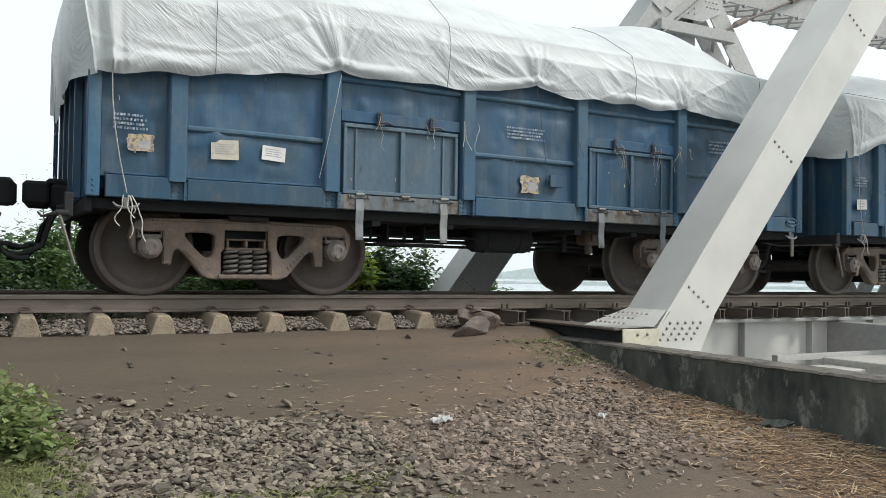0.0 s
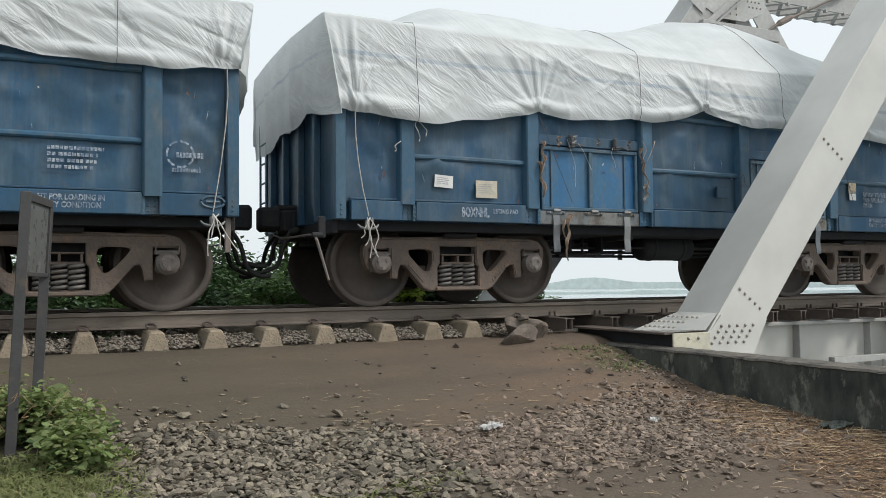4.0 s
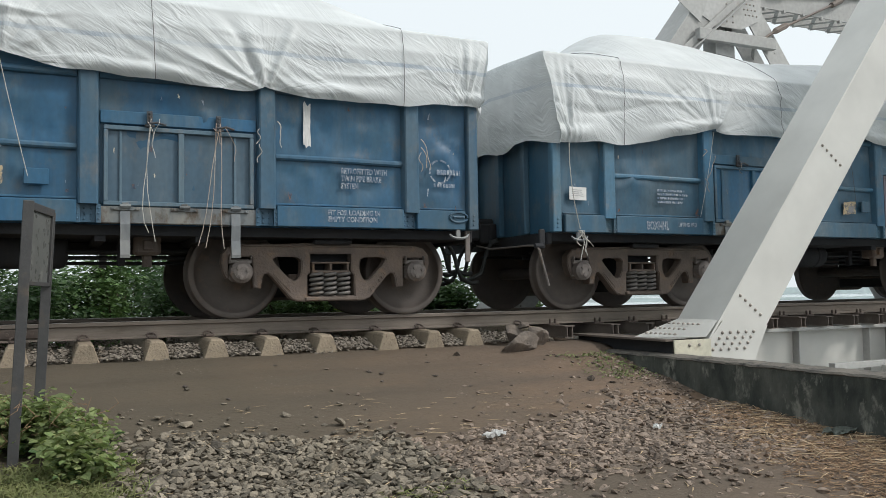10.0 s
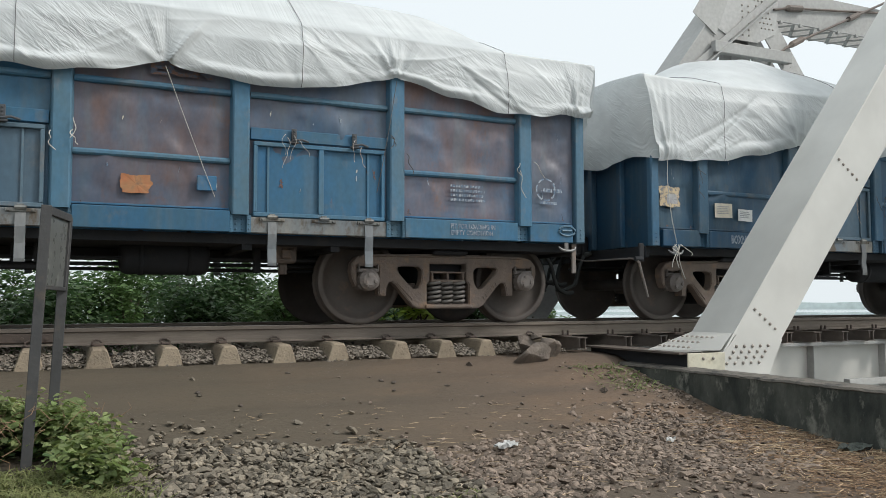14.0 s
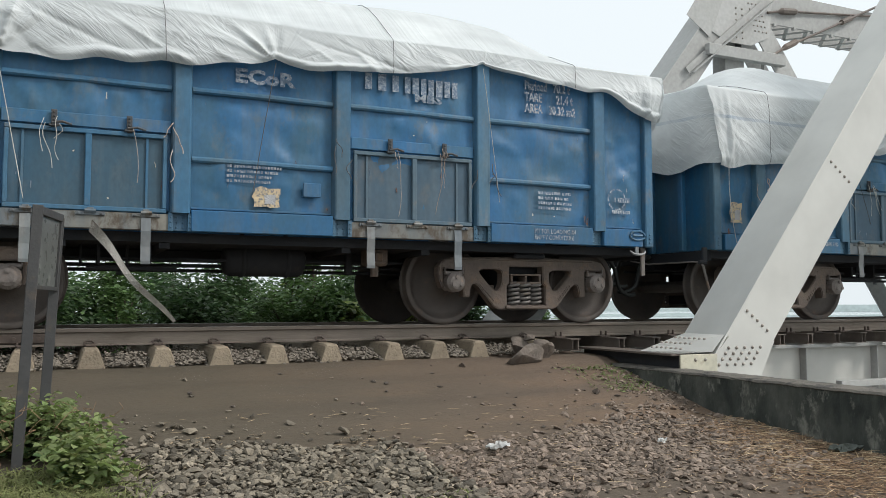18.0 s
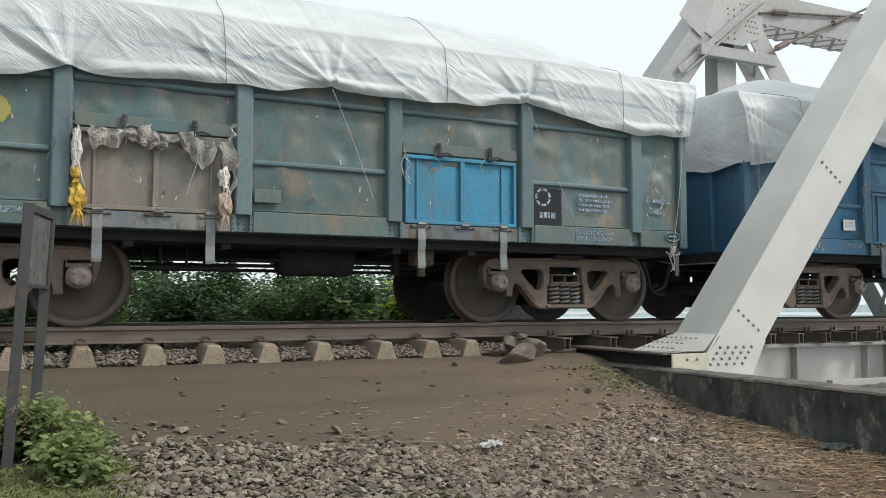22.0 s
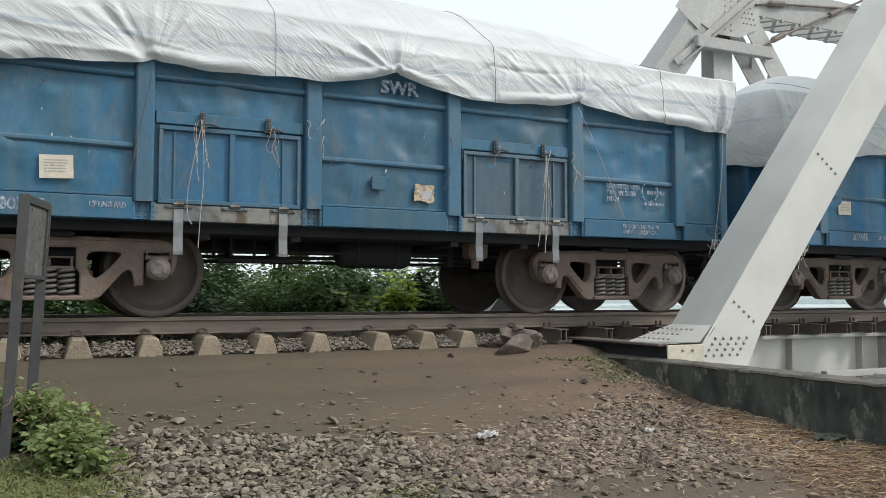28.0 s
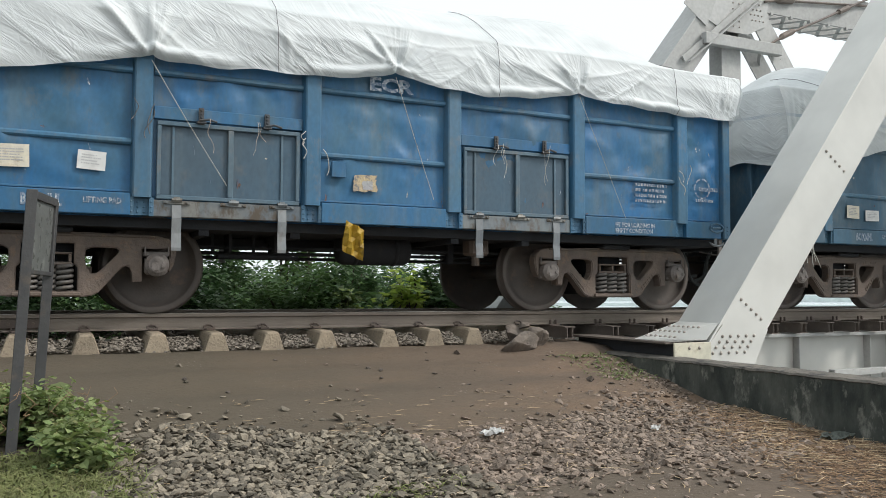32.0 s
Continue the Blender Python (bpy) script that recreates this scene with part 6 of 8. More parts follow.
def add_ropes(wagon, spec):
    rr = random.Random(spec["k"] * 7 + 3)
    hem = list(zip(STATIONS, spec["hem"]))

    def fine(pts):
        out = []
        for a, b in zip(pts, pts[1:]):
            out += [Vector(a).lerp(Vector(b), k / 2) for k in range(2)]
        out.append(Vector(pts[-1]))
        return [out[0]] + [(out[i - 1] + out[i] + out[i + 1]) / 3 for i in range(1, len(out) - 1)] + [out[-1]]

    # from the corner of the sheet down to the hooks on the sole bar
    for x, hx in ((-4.78, -4.62), (4.85, 4.72)):
        if x > 0 and rr.random() < 0.5:
            continue
        z = lerp_table(hem, x)
        part("twine", tube(fine([(x, OUT - 0.05, z), (x + 0.02, OUT - 0.02, z - 0.5), (hx, OUT - 0.01, 1.0)]), 0.006, 4), "rope", wagon, label="pale plastic twine")
        bm = bmesh.new()
        for _ in range(5):
            add_tube(bm, fine(dangling(rr, hx + rr.uniform(-0.06, 0.06), 0.98, rr.uniform(0.12, 0.45))), 0.006, 4)
        tagged(part("twine_knot", bm, "rope", wagon, label="tangle of frayed pale twine"), kind="stuff")
    # from the side ties to door latches
    for x in TIES[1:4]:
        z = lerp_table(hem, x)
        if rr.random() < 0.75:
            reach = rr.choice((0.25, 0.5, -0.2, 0.75))
            low = rr.uniform(1.12, 1.5)
            part("twine", tube(fine([(x, OUT - 0.05, z), (x + reach * 0.5, OUT - 0.03, (z + low) / 2 + rr.uniform(-0.05, 0.05)), (x + reach, OUT + 0.03, low)]), 0.004, 4), rr.choice(("rope", "rope", "rope_dark")), wagon)
    for x in (-2.0, -1.33, 1.37, 2.03):
        bm = bmesh.new()
        for _ in range(rr.choice((1, 2, 4))):
            add_tube(bm, fine(dangling(rr, x + rr.uniform(-0.1, 0.1), rr.uniform(1.9, 2.0), rr.uniform(0.15, 0.45 if rr.random() < 0.7 else 0.8), 0.045)), 0.003, 4)
        if rr.random() < spec.get("tied", 0.12) and spec["paint"] != "greygreen":
            for _ in range(rr.choice((2, 3, 4))):
                foot = x + rr.uniform(-0.22, 0.12)
                add_tube(bm, fine([(x + rr.uniform(-0.03, 0.03), OUT - 0.01, 1.98), ((x + foot) / 2 + rr.uniform(-0.05, 0.05), OUT - 0.02, 1.5), (foot, OUT - 0.01, 1.06), (foot + rr.uniform(-0.1, 0.1), OUT - 0.02, rr.uniform(0.65, 0.95))]), 0.004, 4)
        tagged(part("twine_tangle", bm, rr.choice(("rope", "rope", "rope_red")), wagon), kind="stuff")
    for x in POSTS:
        if rr.random() < 0.5:
            bm = bmesh.new()
            for _ in range(3):
                add_tube(bm, fine(dangling(rr, x + rr.choice((-0.09, 0.1)), rr.uniform(1.7, 2.1), rr.uniform(0.1, 0.35), 0.05)), 0.005, 4)
            tagged(part("twine_tangle", bm, rr.choice(("rope", "rope_dark", "rope_red")), wagon), kind="stuff")


# ---------------------------------------------------------------- marks on the sides
def torn_patch(seed, w, h, ragged=0.62):
    rr = random.Random(seed)
    n = 18 if ragged < 0.5 else 32
    bm = bmesh.new()
    c = bm.verts.new((0, 0, 0))
    ring = []
    for i in range(n):
        a = i * math.tau / n
        s = max(abs(math.cos(a)), abs(math.sin(a)))
        k = rr.uniform(ragged, 1.0) if ragged < 0.5 else 0.92 + 0.22 * noise.noise((math.cos(a) * 1.4 + seed, math.sin(a) * 1.4, seed * 0.7)) + rr.uniform(-0.05, 0.05)
        ring.append(bm.verts.new((math.cos(a) / s * w / 2 * k, rr.uniform(-0.004, 0), math.sin(a) / s * h / 2 * k)))
    for i in range(n):
        bm.faces.new((c, ring[i], ring[(i + 1) % n]))
    return bm


def bars(rows, w, h, seed, gap=0.35):
    """Rows of short bars for writing that has worn away."""
    rr = random.Random(seed)
    bm = bmesh.new()
    line = h / rows
    for r in range(rows):
        x, z = -w / 2, h / 2 - r * line
        end = w / 2 - rr.uniform(0, 0.25) * w
        while x < end:
            c = line * rr.uniform(0.35, 0.6)
            add_box(bm, x, -0.0015, z - line * (1 - gap), min(x + c, end), 0, z)
            x += c + line * (0.14 if rr.random() < 0.85 else 0.4)
    return bm


def ring_mark(r0, r1):
    bm = bmesh.new()
    n = 28
    a = [bm.verts.new((r0 * math.cos(k * math.tau / n), 0, r0 * math.sin(k * math.tau / n))) for k in range(n)]
    b = [bm.verts.new((r1 * math.cos(k * math.tau / n), 0, r1 * math.sin(k * math.tau / n))) for k in range(n)]
    for k in range(n):
        if k % 4 != 3:
            bm.faces.new((a[k], a[(k + 1) % n], b[(k + 1) % n], b[k]))
    return bm


def stuff(make):
    def made(*args):
        return tagged(make(*args), kind="stuff")
    return made


def add_marks(wagon, spec):
    k = spec["k"]
    on, on_sill = SKIN - 0.038, SKIN - 0.079
    for i, (kind, x, z, w, h) in enumerate(spec["marks"]):
        x += spec.get("set_off", 0.0)
        at = pose(x, on, z)
        seed = k * 31 + i
        if kind in ("white", "cream"):
            s = part("notice", box(-w / 2, -0.002, -h / 2, w / 2, 0.001, h / 2, 0), "paper" if kind == "white" else "paper_old", wagon, pose(x, on, z, 0, random.Random(seed).uniform(-3, 4), 0),
                     "small white paper notice" if kind == "white" else "cream printed paper notice")
            stuff(part)("print_lines", bars(4 if kind == "white" else 5, w * 0.72, h * 0.6, seed, 0.6), "print", s, pose(0, -0.0025, 0))
        elif kind in ("torn", "orange"):
            part("torn_notice", torn_patch(seed, w, h), "paper_torn" if kind == "torn" else "orange_print", wagon, at, "torn remains of a pasted paper notice")
            if kind == "torn":
                part("torn_notice", torn_patch(seed + 500, w * 0.45, h * 0.5), "print", wagon, pose(x + w * 0.1, on - 0.003, z - h * 0.1), "torn remains of a pasted paper notice")
        elif kind == "bars":
            part("worn_writing", bars(4, w, h, seed, 0.45), "white_paint", wagon, at, "worn white stencilled lines")["kind"] = "stuff"
        elif kind == "number":
            stuff(part)("worn_writing", bars(1, w, h * 0.8, seed, 0.0), "white_paint", wagon, pose(x, on, z - 0.02), "white painted bars")
        elif kind == "pocket":
            p = part("label_pocket", box(-w / 2, -0.03, -h / 2, w / 2, 0.0, h / 2, 0.006), spec["paint"], wagon, at, "small steel label holder")
        elif kind == "tag":
            part("tag", box(-w / 2, -0.006, -h * 0.1, w / 2, 0.0, h / 2, 0.002), "orange_print" if k in (9, 11) else "paper_torn", wagon, at, "hanging card tag")
            part("tag", box(-w * 0.4, -0.008, -h / 2, w * 0.45, -0.002, -h * 0.12, 0.002), "paper", wagon, at, "hanging card tag")
        elif kind == "wheel":
            stuff(part)("round_emblem", ring_mark(0.118, 0.138), "white_paint", wagon, pose(x - w * 0.16, on, z + 0.05), "round white dashed emblem")
            stuff(part)("worn_writing", bars(1, w * 0.75, h * 0.22, seed, 0.1), "white_paint", wagon, pose(x + w * 0.12, on, z + 0.04))
            stuff(part)("worn_writing", bars(1, w * 0.7, h * 0.16, seed + 1, 0.1), "white_paint", wagon, pose(x, on, z - 0.11))
        elif kind == "streak":
            part("scrape", torn_patch(seed, w * 0.8, h), "paper", wagon, at, "pale scrape in the paint")
        elif kind == "yellowring":
            bm = bmesh.new()
            bm.faces.new([bm.verts.new((w * 0.5 * math.cos(a * math.tau / 40) * (1 + 0.03 * math.sin(a * 2.3)), 0, h * 0.5 * math.sin(a * math.tau / 40))) for a in range(40)])
            part("paint_oval", bm, "yellow_smear", wagon, at, "faded yellow painted oval")
            stuff(part)("worn_writing", bars(3, w * 0.6, h * 0.55, seed, 0.35), "yellow_smear_dark", wagon, pose(x, on - 0.003, z))
        elif kind == "patch":
            part("paint_patch", box(-w / 2, -0.002, -h / 2, w / 2, 0, h / 2, 0), "dark", wagon, at, "black painted square")
            stuff(part)("round_emblem", ring_mark(0.08, 0.11), "white_paint", wagon, pose(x - 0.06, on - 0.004, z + 0.12), "round white emblem")
            stuff(part)("worn_writing", bars(1, 0.26, 0.08, seed, 0.1), "white_paint", wagon, pose(x + 0.02, on - 0.004, z - 0.1))
        elif kind == "yellowsheet":
            bm = bmesh.new()
            g = [[bm.verts.new((-w / 2 + w * a / 5 + 0.03 * b / 5, -0.06 + 0.03 * math.sin(a * 2 + b), -h / 2 + h * b / 5 - 0.02 * a)) for a in range(6)] for b in range(6)]
            for b in range(5):
                for a in range(5):
                    bm.faces.new((g[b][a], g[b][a + 1], g[b + 1][a + 1], g[b + 1][a]))
            bmesh.ops.solidify(bm, geom=bm.faces[:], thickness=0.004)
            part("yellow_sheet", bm, "yellow", wagon, pose(x, OUT + 0.0, z), "torn yellow plastic sheet hung under the side")
        else:
            words = {"box": "BOXNHL", "lift": "LIFTING PAD", "retro": "RETROFITTED WITH\nTWIN PIPE BRAKE\nSYSTEM", "fit": "FIT FOR LOADING IN\nEMPTY CONDITION", "ecor": "ECoR", "mbs": "MBS", "swr": "SWR", "ecr": "ECR", "red_ecr": "ECR",
                     "payload": "Payload   70.2 t\nTARE       21.4 t\nAREA   30.32 m2"}[kind]
            rows = words.count("\n") + 1
            size = {"box": 0.15, "lift": 0.075, "retro": 0.085, "fit": 0.075, "ecor": 0.20, "mbs": 0.12, "swr": 0.20, "ecr": 0.20, "red_ecr": 0.20, "payload": 0.145}[kind]
            me = lettering(words, size)
            wide = max(v.co.x for v in me.vertices)
            y = on_sill if kind in ("box", "lift", "fit") else on - 0.004
            ob = part("lettering", me, "rust_mark" if kind == "red_ecr" else "white_paint", wagon, pose(x - w / 2, y, z + (rows / 2 - 0.82) * size * 0.95), "rusty red stencilled lettering" if kind == "red_ecr" else "white stencilled lettering")
            ob.scale.x = w / wide


def add_scrapes(wagon, spec):
    """Chips and scrapes in the paint of the side sheets."""
    rr = random.Random(spec["k"] * 5 + 900)
    more = 7 if spec["paint"] == "greygreen" else 1
    for name, key, n, w, h in (("paint_scrape", "paper_old", 8, 0.03, 0.06), ("paint_scrape", "white_paint", 24, 0.022, 0.08), ("rust_stain", "rust_mark", 12, 0.06, 0.09)):
        bm = bmesh.new()
        for _ in range(n * (more if key == "paper_old" else 1)):
            b = rr.randrange(7)
            edges = (-END + 0.1,) + POSTS + (END - 0.1,)
            x, z = rr.uniform(edges[b] + 0.17, edges[b + 1] - 0.17), rr.uniform(1.25, 2.3)
            if b in (2, 4) and z < 2.08:
                z = rr.uniform(1.25, 1.8)
            elif key == "rust_mark" and rr.random() < 0.6:
                z = rr.uniform(1.20, 1.28)
                x = rr.choice((edges[b] + 0.16, edges[b + 1] - 0.16)) + rr.uniform(-0.03, 0.03)
            y = SKIN - (0.03 if b not in (2, 4) or z > 2.08 else 0.016)
            c = torn_patch(rr.randrange(9999), w * rr.uniform(0.15, 1.0), h * rr.uniform(0.3, 1.6), 0.25)
            bmesh.ops.transform(c, matrix=pose(x, y, z, 0, rr.uniform(-16, 16), 0), verts=c.verts)
            me = bpy.data.meshes.new("scrape")
            c.to_mesh(me)
            c.free()
            bm.from_mesh(me)
            bpy.data.meshes.remove(me)
        tagged(part(name, bm, key, wagon), "scattered paint chips" if "scrape" in name else "small rust stains", kind="stuff")


def add_straw_bunch(wagon, x, z, lean, n=40, size=0.5):
    rr = random.Random(int(x * 100) + 7)
    bm = bmesh.new()
    for _ in range(n):
        a = rr.uniform(-0.3, 0.3) + lean
        ln = size * rr.uniform(0.5, 1.0)
        p0 = (x + rr.uniform(-0.03, 0.03), OUT - 0.03 + rr.uniform(-0.02, 0.02), z)
        p1 = (p0[0] + math.sin(a) * ln * 0.5, p0[1] + rr.uniform(-0.05, 0.04), z - math.cos(a) * ln * 0.5)
        p2 = (p1[0] + math.sin(a * 1.2) * ln * 0.5, p1[1] + rr.uniform(-0.05, 0.05), p1[2] - math.cos(a * 1.2) * ln * 0.5)
        add_tube(bm, [p0, p1, p2], [0.007, 0.006, 0.003], 4)
    tagged(part("straw_bunch", bm, "straw", wagon, label="bunch of dry straw caught on the side"), kind="stuff")


def add_rags(wagon, spots, seed=5):
    """Torn strips of cloth caught round a door: x, z, length, material."""
    rr = random.Random(seed)
    for x, z, ln, key in spots:
        bm = bmesh.new()
        prev, n = None, 8
        lean, w = rr.uniform(-0.25, 0.25), rr.uniform(0.018, 0.04)
        for i in range(n + 1):
            f = i / n
            px = x + lean * ln * f + 0.02 * math.sin(f * 11 + x * 5)
            py = OUT - 0.015 - 0.03 * abs(math.sin(f * 5 + x))
            k = w * (1 - 0.5 * f) * (0.8 + 0.4 * math.sin(f * 9 + z))
            cur = [bm.verts.new((px - k, py, z - ln * f)), bm.verts.new((px, py - 0.018, z - ln * f)), bm.verts.new((px + k, py, z - ln * f))]
            if prev:
                bm.faces.new((prev[0], prev[1], cur[1], cur[0]))
                bm.faces.new((prev[1], prev[2], cur[2], cur[1]))
            prev = cur
        bmesh.ops.solidify(bm, geom=bm.faces[:], thickness=0.004)
        part("rag", bm, key, wagon, label="torn strip of faded cloth")


def add_strip(wagon):
    """A torn strip of sheeting that trails in the wind below the side."""
    bm = bmesh.new()
    n = 14
    prev = None
    for i in range(n + 1):
        f = i / n
        x, z = -1.66 + 0.76 * f + 0.02 * math.sin(f * 9), 0.98 - 0.90 * f - 0.03 * math.sin(f * 3)
        w = 0.045 * (1 - f) + 0.012
        cur = (bm.verts.new((x, OUT - 0.04 - 0.05 * math.sin(f * 7), z - w)), bm.verts.new((x + 0.02, OUT - 0.07 - 0.04 * math.cos(f * 6), z + w)))
        if prev:
            bm.faces.new((prev[0], cur[0], cur[1], prev[1]))
        prev = cur
    bmesh.ops.solidify(bm, geom=bm.faces[:], thickness=0.003)
    part("loose_strip", bm, "sack", wagon, label="torn pale strip trailing below the side")


def cloth_lump(rr, w, h):
    """A bunch of knotted cloth with a few tails."""
    bm = bmesh.new()
    bmesh.ops.create_icosphere(bm, subdivisions=3, radius=1.0)
    off = rr.uniform(0, 50)
    for v in bm.verts:
        n = noise.noise(v.co * 2.2 + Vector((off, 0, 0))) * 0.5 + abs(noise.noise(v.co * 5 + Vector((0, off, 0)))) * 0.35
        v.co = Vector((v.co.x * w * (0.8 + n), v.co.y * 0.05 * (1 + n), v.co.z * h * (0.8 + n)))
    for k in range(4):
        a = rr.uniform(-0.7, 0.7)
        pts = [(0, -0.01, -h * 0.6), (a * w * 0.8, -0.03, -h * 1.1), (a * w * 1.4 + rr.uniform(-0.02, 0.02), -0.01, -h * rr.uniform(1.4, 1.9))]
        add_tube(bm, pts, [0.022, 0.014, 0.004], 5)
    return bm


def add_sacking(wagon):
    rr = random.Random(77)
    mid = (POSTS[1] + POSTS[2]) / 2
    # torn sacking draped along the top of the door, in three overlapping pieces
    for x0, x1, drop, sag in ((-0.62, -0.05, 0.26, 0.05), (-0.12, 0.34, 0.22, 0.02), (0.22, 0.76, 0.36, -0.05)):
        bm = bmesh.new()
        n, rows = 22, 8
        off = rr.uniform(0, 40)
        g = []
        for b in range(rows + 1):
            row = []
            for a in range(n + 1):
                f, d = a / n, b / rows
                length = drop * (0.35 + 0.65 * abs(math.sin(f * 4.4 + off)) ** 0.7) * (0.75 + 0.5 * noise.noise((f * 6, off, 0)))
                top = 1.93 - 0.05 * math.sin(f * math.pi) + sag * f
                fold_y = 0.045 * noise.noise((f * 7 + d * 2, off, d * 1.5)) + 0.02 * math.sin(f * 26 + off)
                row.append(bm.verts.new((mid + x0 + (x1 - x0) * f + 0.05 * noise.noise((f * 4, d * 3, off)), SKIN - 0.105 + fold_y - 0.02 * math.sin(d * math.pi), top - length * d)))
            g.append(row)
        for b in range(rows):
            for a in range(n):
                bm.faces.new((g[b][a], g[b][a + 1], g[b + 1][a + 1], g[b + 1][a]))
        bmesh.ops.solidify(bm, geom=bm.faces[:], thickness=0.005)
        part("sacking", bm, "sack", wagon, label="torn dirty white sacking hung over the door")
    for x, key, z, w, h in ((-0.70, "yellow", 1.22, 0.08, 0.15), (-0.72, "yellow", 1.46, 0.045, 0.09), (0.66, "rag", 1.22, 0.07, 0.14), (0.64, "sack", 1.50, 0.06, 0.10), (-0.72, "sack", 1.72, 0.05, 0.2)):
        part("cloth_knot", cloth_lump(rr, w, h), key, wagon, pose(mid + x, SKIN - 0.12, z), "knotted strip of coloured cloth")


WAGONS = []


def wagon(k, paint_key="blue", hem=(2.12, 2.2, 2.42, 2.4, 2.52, 2.45, 2.52, 2.42, 2.45), doors=("blue", "blue"), marks=(), bays=None, what="blue open goods wagon covered with a white tarpaulin", door_labels=None, **more):
    spec = dict(k=k, paint=paint_key, hem=hem, doors=doors, marks=marks, bays=bays or {}, door_labels=door_labels or {}, **more)
    w = empty("goods_wagon", pose(train_at(0) + k * PITCH + MID, TRACK, 0), what, "goods wagon", "wagons of the goods train")
    w["paint_key"] = paint_key
    build_side(w, 0, spec)
    build_side(w, 180, spec)
    wheels = build_running_gear(w)
    add_tarp(w, spec)
    add_ropes(w, spec)
    add_marks(w, spec)
    add_scrapes(w, spec)
    del w["paint_key"]
    WAGONS.append((w, k, wheels))
    return w


MAT["rust_mark"] = surface("rust_mark", (0.17, 0.085, 0.055), (0.12, 0.08, 0.065), (0.08, 0.1, 0.14), rough=0.9, big=14, dirt_scale=22, dirt_at=(0.45, 0.55))
MAT["yellow_smear"] = surface("yellow_paint_oval", (0.34, 0.31, 0.07), (0.27, 0.26, 0.09), (0.16, 0.18, 0.14), rough=0.8, big=8, dirt_scale=9, dirt_at=(0.54, 0.64))
MAT["yellow_smear_dark"] = surface("dark_worn_stencil", (0.11, 0.12, 0.09), (0.2, 0.19, 0.09), None, rough=0.85, big=14, bump=0)


# ---------------------------------------------------------------- stones, plants and small things by the track
def stone_shapes(n, seed):
    """Angular stones as arrays of corners and triangles."""
    out = []
    for s in range(n):
        bm = bmesh.new()
        bmesh.ops.create_icosphere(bm, subdivisions=1, radius=1.0)
        rr = random.Random(seed + s)
        cut = [Vector((rr.gauss(0, 1), rr.gauss(0, 1), rr.gauss(0, 1))).normalized() for _ in range(5)]
        for v in bm.verts:
            for c in cut:
                d = v.co.dot(c) - 0.42
                if d > 0:
                    v.co -= c * d
            v.co *= rr.uniform(0.85, 1.1)
            v.co.z *= 0.6
        bm.verts.ensure_lookup_table()
        out.append((np.array([v.co[:] for v in bm.verts]), np.array([[v.index for v in f.verts] for f in bm.faces])))
        bm.free()
    return out


SHAPES = stone_shapes(10, 300)


def turn_matrix(rr):
    return np.array(Euler((rr.uniform(-0.5, 0.5), rr.uniform(-0.5, 0.5), rr.uniform(0, 6.28))).to_matrix())


def stone_heap(name, places, material, what, category):
    """Many loose stones as one object; places: x, y, z, size."""
    rr = random.Random(len(places))
    vs, fs, n = [], [], 0
    for x, y, z, s in places:
        co, tri = SHAPES[rr.randrange(len(SHAPES))]
        sc = np.array([s * rr.uniform(0.7, 1.35), s * rr.uniform(0.7, 1.2), s * rr.uniform(0.65, 1.15)])
        vs.append((co * sc) @ turn_matrix(rr).T + np.array([x, y, z]))
        fs.append(tri + n)
        n += len(co)
    me = bpy.data.meshes.new(name)
    me.from_pydata(np.concatenate(vs).tolist(), [], np.concatenate(fs).tolist())
    return tagged(part(name, me, material), what, category, kind="stuff")


def gravel_density(x, y):
    """How thickly the ground is strewn with crushed stone."""
    edge = lerp_table([(0.3, -2.45), (0.87, -2.54), (1.43, -2.66), (1.9, -3.05), (2.5, -3.17), (3.06, -3.18), (3.78, -3.04), (4.52, -2.73), (5.05, -2.55), (5.96, -2.0)], x)
    field = lerp_table([(-0.3, 1.0), (0.0, 0.6), (0.2, 0.10), (0.5, 0.02), (1.2, 0.002)], y - edge + 0.17 + 0.15 * noise.noise((x * 1.9, 4.0, 0)))
    near = lerp_table([(0.2, 0), (0.5, 1.0), (5.0, 1.0), (5.6, 0.45), (5.95, 0.3)], x) * lerp_table([(-5.3, 0.05), (-4.9, 0.25), (-4.45, 0.95)], y)
    foot = lerp_table([(5.15, 0), (5.65, 0.4), (5.9, 0.6)], x) * lerp_table([(-5.0, 0.4), (-2.2, 0.6), (-1.5, 0.3), (-1.1, 0)], y)
    return max(field * near, foot, 0.0012 + 0.0009 * max(0, x - 1.5))


rnd = random.Random(21)
small, large = [], []
tries = 0
while len(small) + len(large) < 9500 and tries < 90000:
    tries += 1
    x, y = rnd.uniform(0.0, 5.97), rnd.uniform(-6.2, -0.85)
    d = gravel_density(x, y) * (0.55 + 0.6 * noise.noise((x * 1.6, y * 1.6, 2)) + 0.35)
    if rnd.random() > d:
        continue
    s = rnd.uniform(0.019, 0.043) if x < 2.4 and y < -2.4 else rnd.uniform(0.015, 0.043)
    if rnd.random() < 0.08:
        s *= 1.6
    (large if x < 2.5 else small).append((x, y, ground_height(x, y) + s * (rnd.uniform(0.2, 0.65) if x < 2.5 else rnd.uniform(-0.1, 0.3)), s))
stone_heap("gravel", small, "stone_brown", "loose brown-grey crushed stone strewn on the earth", "gravel")
stone_heap("gravel", large, "stone", "loose grey crushed stone heaped beside the path", "gravel")
bed = []
